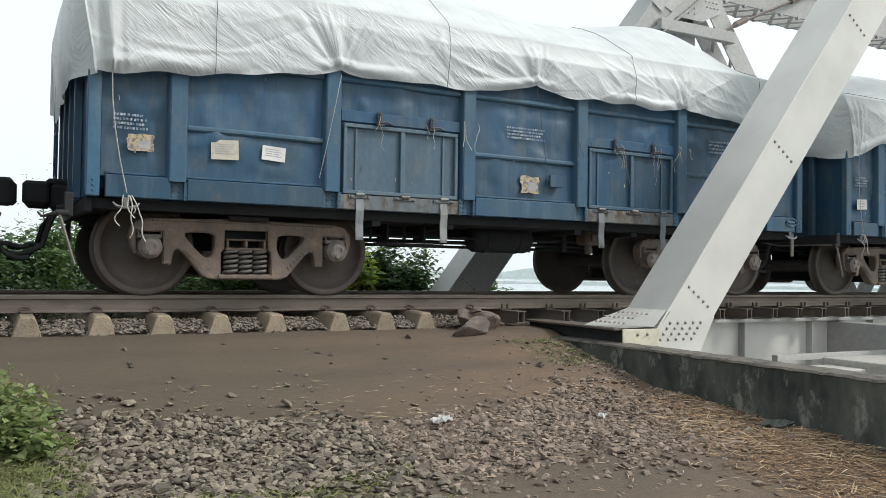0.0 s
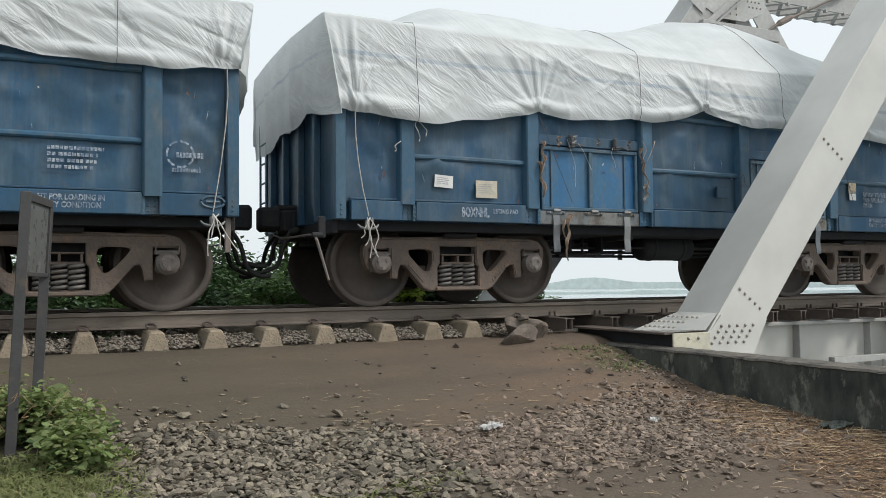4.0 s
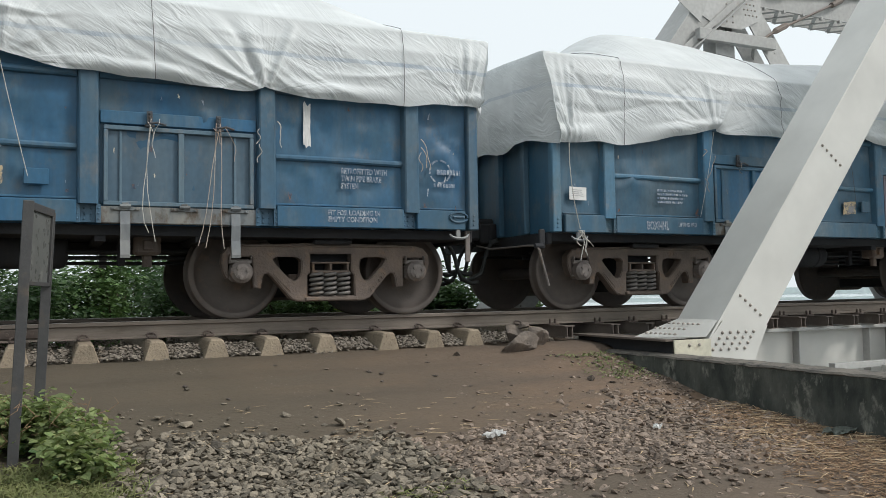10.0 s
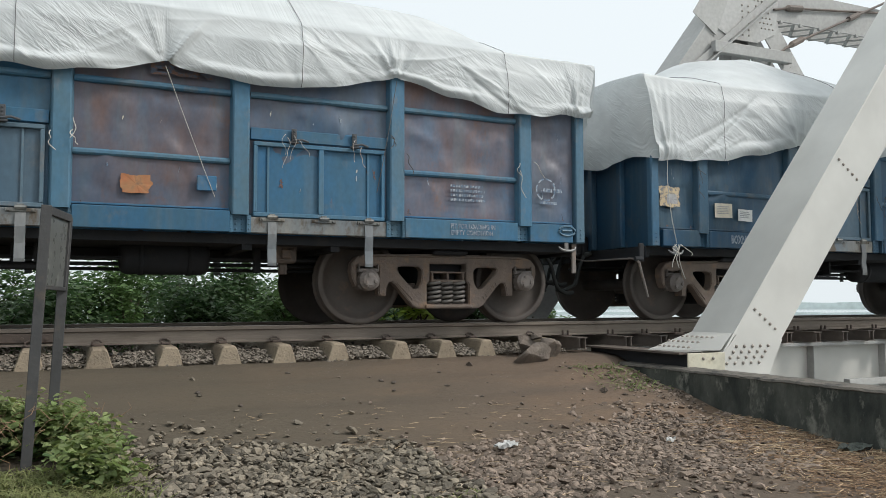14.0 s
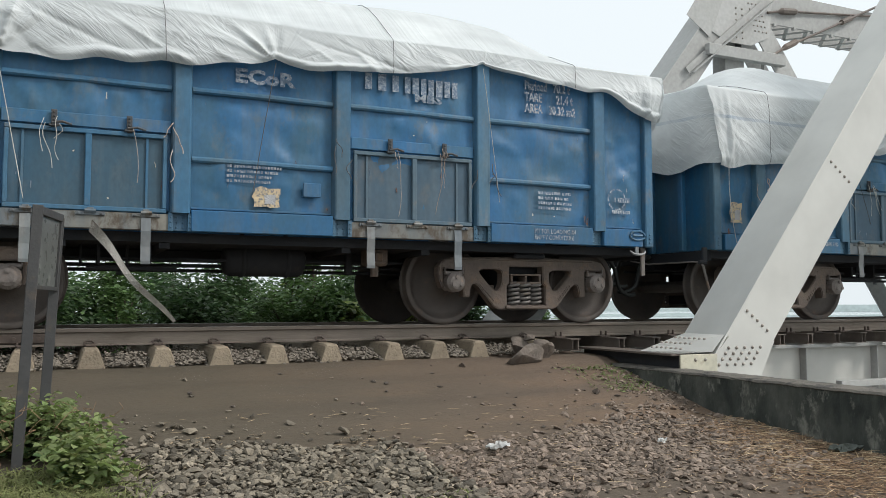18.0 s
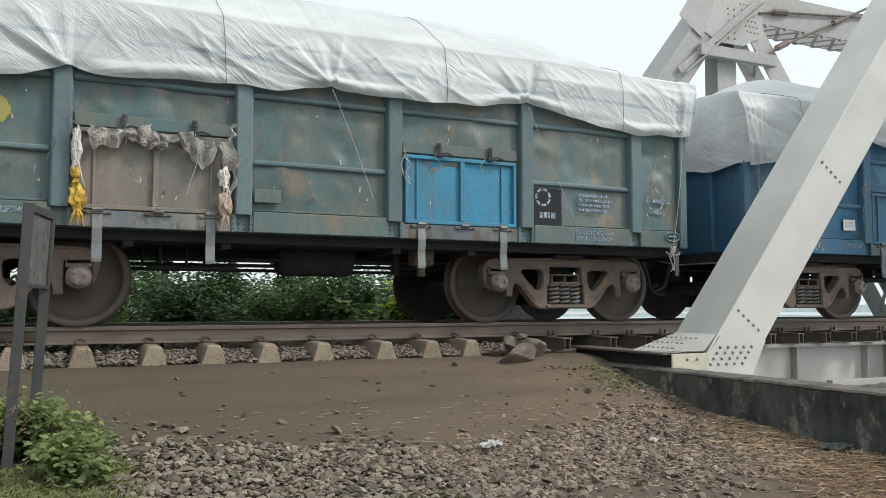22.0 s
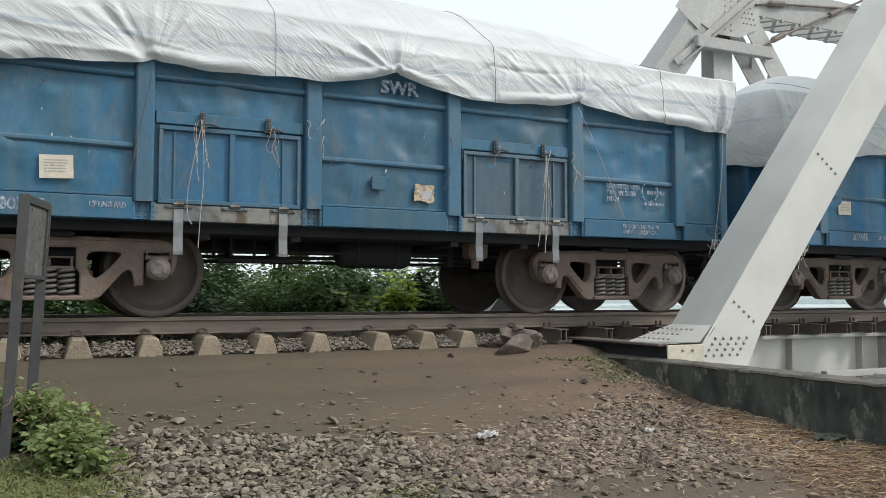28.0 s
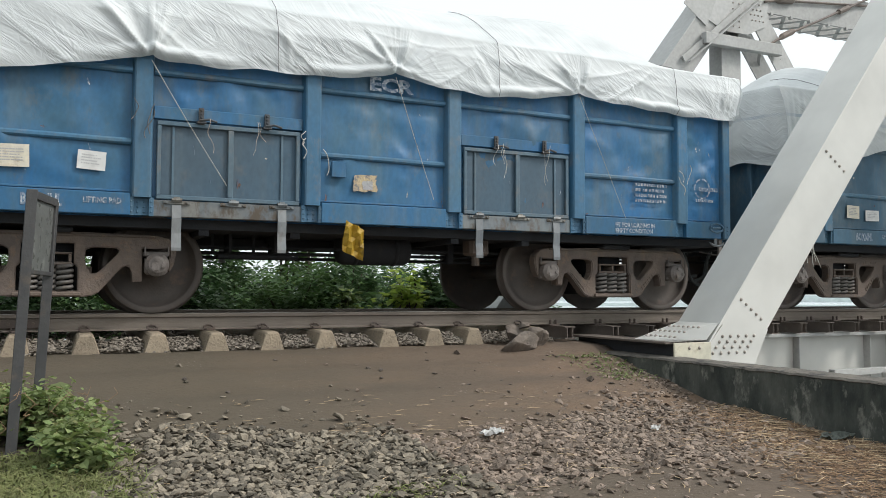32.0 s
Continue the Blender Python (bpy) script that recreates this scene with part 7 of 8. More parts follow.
for _ in range(8500):
    x, y = rnd.uniform(-3.2, 5.65), rnd.choice((rnd.uniform(-0.52, -0.06), rnd.uniform(-0.50, -0.1), rnd.uniform(-0.48, -0.2), rnd.uniform(0.1, 2.4)))
    s = rnd.uniform(0.016, 0.036)
    gap = min(abs(x - q) for q in SLEEPERS) if x > 0.1 else 0.3
    z = -0.255 - 0.24 * max(0, -y - 0.12) - (0.04 if gap < 0.13 else 0)
    bed.append((x, y, z + rnd.uniform(-0.015, 0.015), s))
stone_heap("ballast", bed, "stone_bed", "dusty grey-brown ballast stones packed between the sleepers", "ballast")


def big_rock(x, y, z, sx, sy, sz, seed, turn, what, material="rock"):
    bm = bmesh.new()
    bmesh.ops.create_icosphere(bm, subdivisions=3, radius=1.0)
    rr = random.Random(seed)
    cut = [(Vector((rr.gauss(0, 1), rr.gauss(0, 1), rr.gauss(0, 0.7))).normalized(), rr.uniform(0.4, 0.75)) for _ in range(9)]
    for v in bm.verts:
        for c, q in cut:
            d = v.co.dot(c) - q
            if d > 0:
                v.co -= c * d
        v.co *= 1 + 0.08 * noise.noise(v.co * 2.5 + Vector((seed, 0, 0)))
        v.co = Vector((v.co.x * sx, v.co.y * sy, v.co.z * sz))
    ob = part("rock", bm, material, None, pose(x, y, z, 0, 0, turn))
    return tagged(ob, what, "rock", "rocks beside the rails")


big_rock(4.95, -0.90, -0.36, 0.30, 0.20, 0.16, 4, 4, "large brown flat-faced rock leaning on the sleeper ends")
big_rock(5.28, -0.72, -0.30, 0.18, 0.15, 0.18, 8, 40, "upright broken brown rock by the sleeper ends")
big_rock(5.02, -0.64, -0.25, 0.21, 0.14, 0.11, 12, -15, "flat brown rock on top of the ballast")
big_rock(5.12, -0.70, -0.16, 0.07, 0.07, 0.05, 17, 30, "small pale rock resting on larger ones")
big_rock(1.62, -5.02, -0.99, 0.17, 0.13, 0.07, 31, 20, "pale flat stone block sunk in the grass", "coping")


def stone_bm(i):
    bm = bmesh.new()
    co, tri = SHAPES[i]
    v = [bm.verts.new(c) for c in co]
    for t in tri:
        bm.faces.new([v[k] for k in t])
    return bm


for i in range(30):
    x, y = 0.7 + 4.9 * rnd.random() ** 0.6, rnd.uniform(-3.0, -0.95)
    s = rnd.uniform(0.018, 0.042)
    m = Matrix.LocRotScale((x, y, ground_height(x, y) + s * 0.2), Euler((0, 0, rnd.uniform(0, 6))), (s * 1.2, s * 0.8, s * 0.7))
    ob = part("loose_stone", kept(("loose_stone|", i % 6), lambda: stone_bm(i % 6)), "rock", None, m)
    tagged(ob, "single brown stone lying on the trodden earth", "stone", "loose stones on the path")


# ---- leaves
def leaf_cloud(name, spots, rr, size, material, parent=None, up=0.4, slim=0.36, broad=False):
    """Leaves round the given spots (x, y, z, spread, count): kites folded along the middle."""
    pts = []
    gen = np.random.RandomState(rr.randrange(1 << 30))
    for x, y, z, r, n in spots:
        c = gen.normal(size=(n, 3)) * np.array([r, r, r * 0.8]) + np.array([x, y, z])
        pts.append(c)
    pts = np.concatenate(pts)
    n = len(pts)
    a = gen.uniform(0, math.tau, n)
    lift = gen.uniform(-0.7, up, n)
    way = np.stack([np.cos(a) * np.cos(lift), np.sin(a) * np.cos(lift), np.sin(lift)], -1)
    side = np.stack([-np.sin(a), np.cos(a), gen.uniform(-0.5, 0.5, n)], -1)
    side /= np.linalg.norm(side, axis=1)[:, None]
    s = size * gen.uniform(0.55, 1.3, n)[:, None]
    nor = np.cross(way, side)
    if broad:
        w, l = side * s * slim, way * s
        v = np.stack([pts, pts + l * 0.28 - w + nor * s * 0.14, pts + l * 0.68 - w * 0.8 + nor * s * 0.10, pts + l - nor * s * 0.08, pts + l * 0.68 + w * 0.8 + nor * s * 0.10, pts + l * 0.28 + w + nor * s * 0.14, pts + l * 0.5], 1).reshape(-1, 3)
        i = np.arange(n)[:, None] * 7
        tri = np.concatenate([i + np.array([[6, k, (k + 1) % 6]]) for k in range(6)], 0)
        me = bpy.data.meshes.new(name)
        me.from_pydata(v.tolist(), [], tri.tolist())
        return part(name, me, material, parent)
    v = np.stack([pts, pts + way * s * 0.5 - side * s * slim + nor * s * 0.10, pts + way * s, pts + way * s * 0.5 + side * s * slim + nor * s * 0.10], 1).reshape(-1, 3)
    i = np.arange(n)[:, None] * 4
    tri = np.concatenate([i + np.array([[0, 1, 2]]), i + np.array([[0, 2, 3]])], 0)
    me = bpy.data.meshes.new(name)
    me.from_pydata(v.tolist(), [], tri.tolist())
    return part(name, me, material, parent)


def shrub(x, y, top, wide, seed, leaves=1500, size=0.10, material="leaf_dark", accent=None, name="shrub", what="dense dark green shrub on the bank behind the track", sparse=False):
    rr = random.Random(seed)
    z0 = ground_height(x, y)
    high = top - z0
    s = empty(name, pose(x, y, z0 - 0.05), what, "shrub", "shrubs behind the track")
    bm = bmesh.new()
    spots = []
    for i in range(9 if not sparse else 7):
        a, lean = rr.uniform(0, math.tau), rr.uniform(0.15, 0.9)
        tip = Vector((math.cos(a) * wide * lean, math.sin(a) * wide * lean, high * rr.uniform(0.7, 1.0) * (1 - 0.3 * lean)))
        mid = tip * 0.5 + Vector((rr.uniform(-0.1, 0.1), rr.uniform(-0.1, 0.1), high * 0.1))
        add_tube(bm, [(0, 0, 0), mid * 0.5, mid, (mid + tip) / 2 + Vector((rr.uniform(-0.08, 0.08), 0, 0)), tip], [0.035, 0.028, 0.02, 0.013, 0.005], 5)
        for f in (0.45, 0.65, 0.8, 0.92, 1.0):
            p = Vector((0, 0, 0)).lerp(tip, f) + Vector((rr.uniform(-0.25, 0.25) * wide, rr.uniform(-0.25, 0.25) * wide, rr.uniform(-0.12, 0.12)))
            spots.append((p.x, p.y, p.z, wide * rr.uniform(0.10, 0.24), max(6, int(leaves / 45 * rr.uniform(0.5, 1.5)))))
    tagged(part("trunk", bm, "bark", s), kind="stuff")
    leaf_cloud("crown", spots, rr, size, material, s)
    if accent:
        leaf_cloud("young_leaves", [(*sp[:3], sp[3] * 0.9, max(2, sp[4] // 4)) for sp in spots[::3]], rr, size * 1.1, accent, s)
    return s


rnd = random.Random(8)
for i in range(17):
    x = -5.4 + i * 0.78 + rnd.uniform(-0.2, 0.2)
    y = 4.2 + (i % 3) * 1.0 + rnd.uniform(-0.3, 0.3)
    shrub(x, y, rnd.uniform(0.75, 1.05) if i % 3 == 0 else rnd.uniform(1.1, 1.45), rnd.uniform(0.75, 1.0), 100 + i, 4200, 0.11, "leaf_dark" if i % 4 else "leaf", "leaf" if i % 2 else None)
for i in range(9):
    x = -4.6 + i * 1.5
    shrub(x, 8.2 + rnd.uniform(-0.4, 0.4), rnd.uniform(1.2, 1.6), 1.3, 160 + i, 4200, 0.14, "leaf" if i < 3 else "leaf_dark")
shrub(6.05, 4.6, 0.62, 0.55, 131, 900, 0.13, "leaf", "leaf_light", what="broad-leaved shrub with bright yellow-green young leaves")
shrub(5.2, 4.0, 0.35, 0.5, 137, 900, 0.14, "leaf", "leaf_light", what="broad-leaved shrub with bright yellow-green young leaves")
shrub(5.4, 3.75, 0.85, 0.34, 151, 420, 0.17, "leaf_light", "leaf", what="broad-leaved shrub with bright yellow-green young leaves")
shrub(5.75, 4.0, 0.75, 0.35, 152, 600, 0.14, "leaf_light", "leaf", what="broad-leaved shrub with bright yellow-green young leaves")
shrub(4.45, 3.7, 0.42, 0.32, 153, 420, 0.16, "creeper", "leaf_light", what="low dusty broad-leaved shrub behind the rails")
shrub(8.75, 4.7, 0.42, 0.6, 133, 900, 0.12, "leaf", "leaf_light", what="small leafy shrub at the foot of the far truss")
shrub(7.1, 4.4, 0.2, 0.6, 134, 900, 0.11, "leaf_dark", what="low dark shrub beside the far truss")
shrub(4.08, 6.2, 3.5, 0.55, 141, 1000, 0.16, "leaf", "leaf_light", "sapling", "slender sapling with broad light green leaves", True)
shrub(4.55, 6.0, 2.7, 0.45, 142, 900, 0.14, "leaf", "leaf_light", "sapling", "slender sapling with broad light green leaves", True)
shrub(2.45, 9.5, 3.2, 0.8, 147, 1300, 0.05, "leaf", None, "thorn_tree", "thin grey thorn tree with sparse fine foliage", True)
shrub(1.4, 9.3, 2.9, 1.0, 145, 1100, 0.05, "leaf", None, "thorn_tree", "thin grey thorn tree with sparse fine foliage", True)
shrub(-1.6, 9.8, 2.2, 0.9, 146, 500, 0.06, "leaf", None, "thorn_tree", "thin grey thorn tree with sparse fine foliage", True)


# ---- creeper and grass round the notice board
def near_creeper():
    rr = random.Random(61)
    c = empty("creeper_bush", pose(-0.25, -2.85, -0.88), "leafy green creeper growing round the notice board's posts", "bush")
    spots = []
    for i in range(270):
        x = rr.uniform(-1.4, 0.60)
        y = rr.uniform(0.02, 0.55) if x < 0.30 else rr.uniform(-0.85, 0.45)
        edge = min(1.0, ((0.68 - x) / 0.36) ** 0.6)
        h = 0.40 * max(0.12, edge) * (1 - 0.4 * abs(y)) * rr.uniform(0.35, 1.05)
        spots.append((x, y, h, 0.075, 40))
    leaf_cloud("foliage", spots, rr, 0.052, "creeper", c, 0.6, 0.46, True)
    leaf_cloud("broad_leaves", [(x, y, z, r, 4) for x, y, z, r, n in spots[::2]], rr, 0.1, "creeper", c, 0.7, 0.5, True)
    leaf_cloud("young_leaves", [(x, y, z + 0.03, r, 9) for x, y, z, r, n in spots[::2]], rr, 0.05, "grass", c, 0.6, 0.46, True)
    # darker leaves low down: the bush's inner shade put into their colour
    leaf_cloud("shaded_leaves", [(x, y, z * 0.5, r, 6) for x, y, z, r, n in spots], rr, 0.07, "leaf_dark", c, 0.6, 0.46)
    bm = bmesh.new()
    for i in range(110):
        p = Vector((rr.uniform(-1.1, 0.6), rr.uniform(-0.6, 0.4), rr.uniform(0.05, 0.4)))
        pts = [p]
        for k in range(4):
            p = p + Vector((rr.uniform(-0.07, 0.08), rr.uniform(-0.07, 0.05), rr.uniform(-0.02, 0.07)))
            pts.append(p)
        add_tube(bm, pts, [0.003, 0.0025, 0.0025, 0.002, 0.0015], 4)
    tagged(part("stems", bm, "chaff", c), kind="stuff")


near_creeper()


def blades(name, count, region, rr, length, material, what, lay=0.5, wide=0.004):
    """Thin blades or stalks on the ground within region(x, y) -> chance."""
    vs, fs = [], []
    n = 0
    while n < count:
        x, y = rr.uniform(region[0], region[1]), rr.uniform(region[2], region[3])
        if rr.random() > region[4](x, y):
            continue
        z = ground_height(x, y)
        a, ln = rr.uniform(0, math.tau), length * rr.uniform(0.4, 1.2)
        up = rr.uniform(0.05, 1.0) * (1 - lay)
        d = np.array([math.cos(a), math.sin(a), 0.0])
        s = np.array([-math.sin(a), math.cos(a), 0.0]) * wide * rr.uniform(0.6, 1.4)
        p0 = np.array([x, y, z + 0.006 + 0.02 * lay * rr.random()])
        p1 = p0 + d * ln * 0.5 * (1 - 0.6 * up) + np.array([0, 0, ln * 0.5 * up])
        p2 = p1 + d * ln * 0.5 + np.array([0, 0, ln * 0.3 * up - 0.004])
        b = len(vs)
        h = np.array([0, 0, wide * 0.8])
        vs += [p0 - s, p0 + s, p1 - s, p1 + s, p1 + h, p2]
        fs += [(b, b + 1, b + 3, b + 2), (b + 2, b + 3, b + 5), (b, b + 2, b + 4), (b + 1, b + 4, b + 3), (b + 2, b + 5, b + 4), (b + 3, b + 4, b + 5)]
        n += 1
    me = bpy.data.meshes.new(name)
    me.from_pydata([tuple(v) for v in vs], [], fs)
    return tagged(part(name, me, material), what, "grass", kind="stuff")


rr = random.Random(91)
blades("grass", 13000, (-1.8, 0.75, -5.4, -3.05, lambda x, y: min(1, max(0, (0.62 - x) / 0.3)) * min(1, max(0, (-3.05 - y) / 0.3)) * min(1, max(0, (x + 1.8 + 0.5 * noise.noise((x * 2, y * 2, 7))) / 0.7)) * min(1, max(0, (y + 5.4 + 0.5 * noise.noise((x * 2, y * 2, 3))) / 0.6))), rr, 0.12, "grass", "thin green and yellow grass at the path's edge", 0.15)
blades("grass", 1700, (0.6, 2.4, -5.6, -4.5, lambda x, y: max(0, noise.noise((x * 1.5, y * 2, 1)) * 1.3 + 0.25)), rr, 0.08, "grass", "short dull grass among the stones", 0.3)
blades("grass", 260, (5.0, 5.95, -2.2, -1.15, lambda x, y: max(0, min(1, (x - 5.1) / 0.5)) * 0.8), rr, 0.09, "creeper", "low green weeds along the foot of the parapet", 0.2, 0.006)
blades("straw_chaff", 6000, (4.3, 5.97, -5.9, -2.9, lambda x, y: min(1, max(0.02, (x - 4.9 + 0.35 * (-3.6 - y)) / 0.8)) * min(1, max(0, (-2.9 - y) / 0.7))), rr, 0.07, "chaff", "short brown straw chaff trodden along the parapet", 0.93, 0.004)
blades("straw", 520, (4.5, 5.95, -5.9, -3.0, lambda x, y: min(1, max(0.05, (x - 4.9 + 0.35 * (-3.6 - y)) / 0.8)) * max(0, 0.5 + noise.noise((x * 2, y * 2, 4)))), rr, 0.27, "straw", "long dry pale stalks of straw beside the parapet", 0.88, 0.0035)
blades("straw", 420, (0.7, 5.2, -5.6, -2.2, lambda x, y: 0.5), rr, 0.14, "straw", "single dry stalks among the stones", 0.95, 0.003)


def crumpled(name, x, y, w, seed, material, what):
    rr = random.Random(seed)
    bm = bmesh.new()
    n = 6
    g = [[bm.verts.new(((a / n - 0.5) * w + rr.uniform(-0.01, 0.01), (b / n - 0.5) * w * 0.6 + rr.uniform(-0.01, 0.01), 0.02 + rr.uniform(0, 0.045))) for a in range(n + 1)] for b in range(n + 1)]
    for b in range(n):
        for a in range(n):
            bm.faces.new((g[b][a], g[b][a + 1], g[b + 1][a + 1], g[b + 1][a]))
    bmesh.ops.solidify(bm, geom=bm.faces[:], thickness=0.002)
    tagged(part(name, bm, material, None, pose(x, y, ground_height(x, y), 0, 0, 20)), what, "litter", "litter on the ground")


crumpled("wrapper", 3.13, -3.54, 0.2, 5, "litter", "crumpled white plastic wrapper on the gravel")
crumpled("wrapper", 5.80, -4.45, 0.3, 6, "scrap", "dull grey-green scrap by the parapet")
crumpled("wrapper", 4.51, -3.79, 0.08, 7, "litter", "small white scrap of paper on the gravel")


def notice_board():
    b = empty("notice_board", pose(-0.115, -2.8, -0.87, 0, 2.7, 0), "small weathered notice board on two dark steel posts", "sign board")
    z1 = 0.905 + 0.87
    # posts stand at the two ends of the board, which is seen nearly edge on
    part("post", box(-0.090, -0.30, -0.1, -0.022, -0.235, z1, 0.004), "sign_steel", b)
    part("post", box(0.045, 0.24, -0.1, 0.115, 0.30, z1 - 0.02, 0.004), "sign_steel", b)
    bm = bmesh.new()
    turn = math.degrees(math.atan2(0.53, 0.155))
    frame_at = pose(0.0, 0.0, 0, 0, 0, turn)
    for x0, x1, z0, z2 in ((-0.27, 0.27, z1 - 0.055, z1), (-0.27, 0.27, z1 - 0.56, z1 - 0.53), (-0.27, -0.235, z1 - 0.53, z1 - 0.055), (0.235, 0.27, z1 - 0.53, z1 - 0.055)):
        add_box(bm, x0, -0.035, z0, x1, 0.0, z2, 0.003)
    part("board_frame", bm, "sign_steel", b, frame_at)
    part("board", box(-0.235, -0.018, z1 - 0.53, 0.235, -0.008, z1 - 0.055, 0), "sign_board", b, frame_at, "dull weathered board panel")


notice_board()


# wagon by wagon, from the one that leaves first
wagon(-1, 'blue', hem=(2.11, 2.15, 2.44, 2.44, 2.49, 2.41, 2.56, 2.45, 2.4), doors=('blue', 'grey'), marks=(('box', -3.4, 1.07, 0.35, 0.12), ('lift', -2.85, 1.09, 0.33, 0.07), ('pocket', 0.5, 1.44, 0.19, 0.15), ('wheel', 4.55, 1.52, 0.42, 0.26), ('bars', 3.55, 1.47, 0.52, 0.24), ('fit', 3.5, 1.07, 0.58, 0.15),))
wagon(0, 'dull', set_off=-0.06, hem=(2.13, 2.22, 2.4, 2.44, 2.55, 2.5, 2.51, 2.43, 2.45), doors=('grey', 'dull'), tail=0.22, marks=(('torn', -4.43, 1.5, 0.27, 0.17), ('cream', -3.62, 1.5, 0.28, 0.2), ('white', -3.11, 1.5, 0.25, 0.15), ('torn', 0.12, 1.38, 0.28, 0.22), ('bars', 0.07, 1.99, 0.59, 0.16), ('bars', -4.53, 1.69, 0.32, 0.17), ('pocket', 0.5, 1.44, 0.19, 0.15), ('wheel', 3.57, 1.55, 0.42, 0.26), ('bars', 3.39, 2.09, 0.52, 0.2), ('fit', 3.5, 1.07, 0.58, 0.15),))
wagon(1, 'dull', set_off=-0.07, hem=(2.21, 2.45, 2.39, 2.31, 2.46, 2.38, 2.47, 2.39, 2.45), doors=('grey', 'grey'), marks=(('white', -4.5, 1.46, 0.24, 0.16), ('cream', -3.6, 1.47, 0.28, 0.2), ('box', -3.58, 1.09, 0.37, 0.13), ('lift', -2.81, 1.11, 0.34, 0.07), ('torn', 0.0, 1.4, 0.25, 0.22), ('pocket', 0.54, 1.49, 0.21, 0.18), ('bars', -4.5, 1.81, 0.32, 0.17), ('wheel', 4.55, 1.52, 0.42, 0.26), ('bars', 3.55, 1.47, 0.52, 0.24), ('fit', 3.5, 1.07, 0.58, 0.15),))
w2 = wagon(2, 'dull', tied=0.03, set_off=-0.06, hem=(2.12, 2.05, 2.25, 2.28, 2.44, 2.35, 2.32, 2.28, 2.3), doors=('deep', 'grey'), stripe=True, marks=(('white', -3.63, 1.42, 0.23, 0.14), ('cream', -3.08, 1.35, 0.28, 0.2), ('box', -3.25, 1.07, 0.36, 0.12), ('tag', 3.03, 1.55, 0.16, 0.26), ('retro', 3.52, 1.43, 0.53, 0.25), ('fit', 3.61, 1.09, 0.58, 0.15), ('lift', -2.85, 1.09, 0.33, 0.07), ('pocket', 0.5, 1.44, 0.19, 0.15),))
wagon(3, 'pale', hem=(2.09, 2.07, 2.18, 2.17, 2.28, 2.23, 2.3, 2.33, 2.34), doors=('pale', 'blue'), stripe=True, marks=(('white', -4.43, 1.42, 0.24, 0.15), ('cream', -3.5, 1.46, 0.28, 0.2), ('box', -3.32, 1.04, 0.33, 0.12), ('bars', -4.5, 1.6, 0.38, 0.18), ('retro', 3.57, 1.52, 0.54, 0.22), ('torn', 4.49, 1.54, 0.28, 0.21), ('pocket', 0.35, 1.46, 0.16, 0.15), ('lift', -2.92, 1.08, 0.3, 0.07), ('wheel', 4.55, 1.52, 0.42, 0.26), ('fit', 3.5, 1.07, 0.58, 0.15),))
wagon(4, 'worn', set_off=-0.05, hem=(2.16, 2.19, 2.44, 2.38, 2.45, 2.38, 2.34, 2.31, 2.36), doors=('grey', 'grey'), stripe=True, tied=0.95, tail=0.05, marks=(('torn', -4.41, 1.4, 0.31, 0.22), ('white', -3.62, 1.39, 0.25, 0.15), ('cream', -3.18, 1.45, 0.29, 0.21), ('torn', 0.02, 1.38, 0.3, 0.19), ('pocket', 0.44, 1.38, 0.21, 0.15), ('box', -3.27, 1.07, 0.34, 0.12), ('retro', 3.65, 1.49, 0.53, 0.24), ('wheel', 4.63, 1.57, 0.42, 0.29), ('fit', 3.52, 1.08, 0.59, 0.15), ('streak', 3.01, 2.04, 0.11, 0.47), ('lift', -2.85, 1.09, 0.33, 0.07),))
wagon(5, 'pale', hem=(2.06, 2.06, 2.33, 2.36, 2.45, 2.35, 2.4, 2.28, 2.3), doors=('blue', 'rusty'), stripe=True, tail=0.3, marks=(('white', -4.6, 1.44, 0.25, 0.16), ('bars', -3.11, 1.44, 0.51, 0.2), ('box', -3.4, 1.06, 0.36, 0.12), ('torn', 0.21, 1.4, 0.28, 0.2), ('pocket', 0.53, 1.42, 0.17, 0.16), ('lift', -2.91, 1.08, 0.31, 0.06), ('bars', 3.21, 1.45, 0.36, 0.18), ('wheel', 4.55, 1.52, 0.42, 0.26), ('fit', 3.5, 1.07, 0.58, 0.15),))
wagon(6, 'blue', hem=(2.05, 2.13, 2.41, 2.42, 2.56, 2.46, 2.67, 2.43, 2.49), doors=('grey', 'blue'), bays={1: 'brownish', 3: 'rusty', 4: 'brownish', 5: 'rusty', 6: 'brownish'}, tail=0.12, what='blue open goods wagon stained rusty brown, under a white tarpaulin', marks=(('orange', -4.5, 1.41, 0.12, 0.11), ('orange', -4.33, 1.41, 0.12, 0.1), ('cream', -3.59, 1.48, 0.28, 0.19), ('white', -3.15, 1.42, 0.24, 0.14), ('box', -3.35, 1.06, 0.33, 0.12), ('orange', -0.16, 1.4, 0.28, 0.2), ('bars', 3.42, 1.48, 0.45, 0.21), ('wheel', 4.52, 1.54, 0.41, 0.23), ('fit', 3.46, 1.07, 0.57, 0.15), ('bars', -4.49, 1.55, 0.36, 0.1), ('lift', -2.85, 1.09, 0.33, 0.07), ('pocket', 0.5, 1.44, 0.19, 0.15), ('red_ecr', 0.25, 2.56, 0.62, 0.2),))
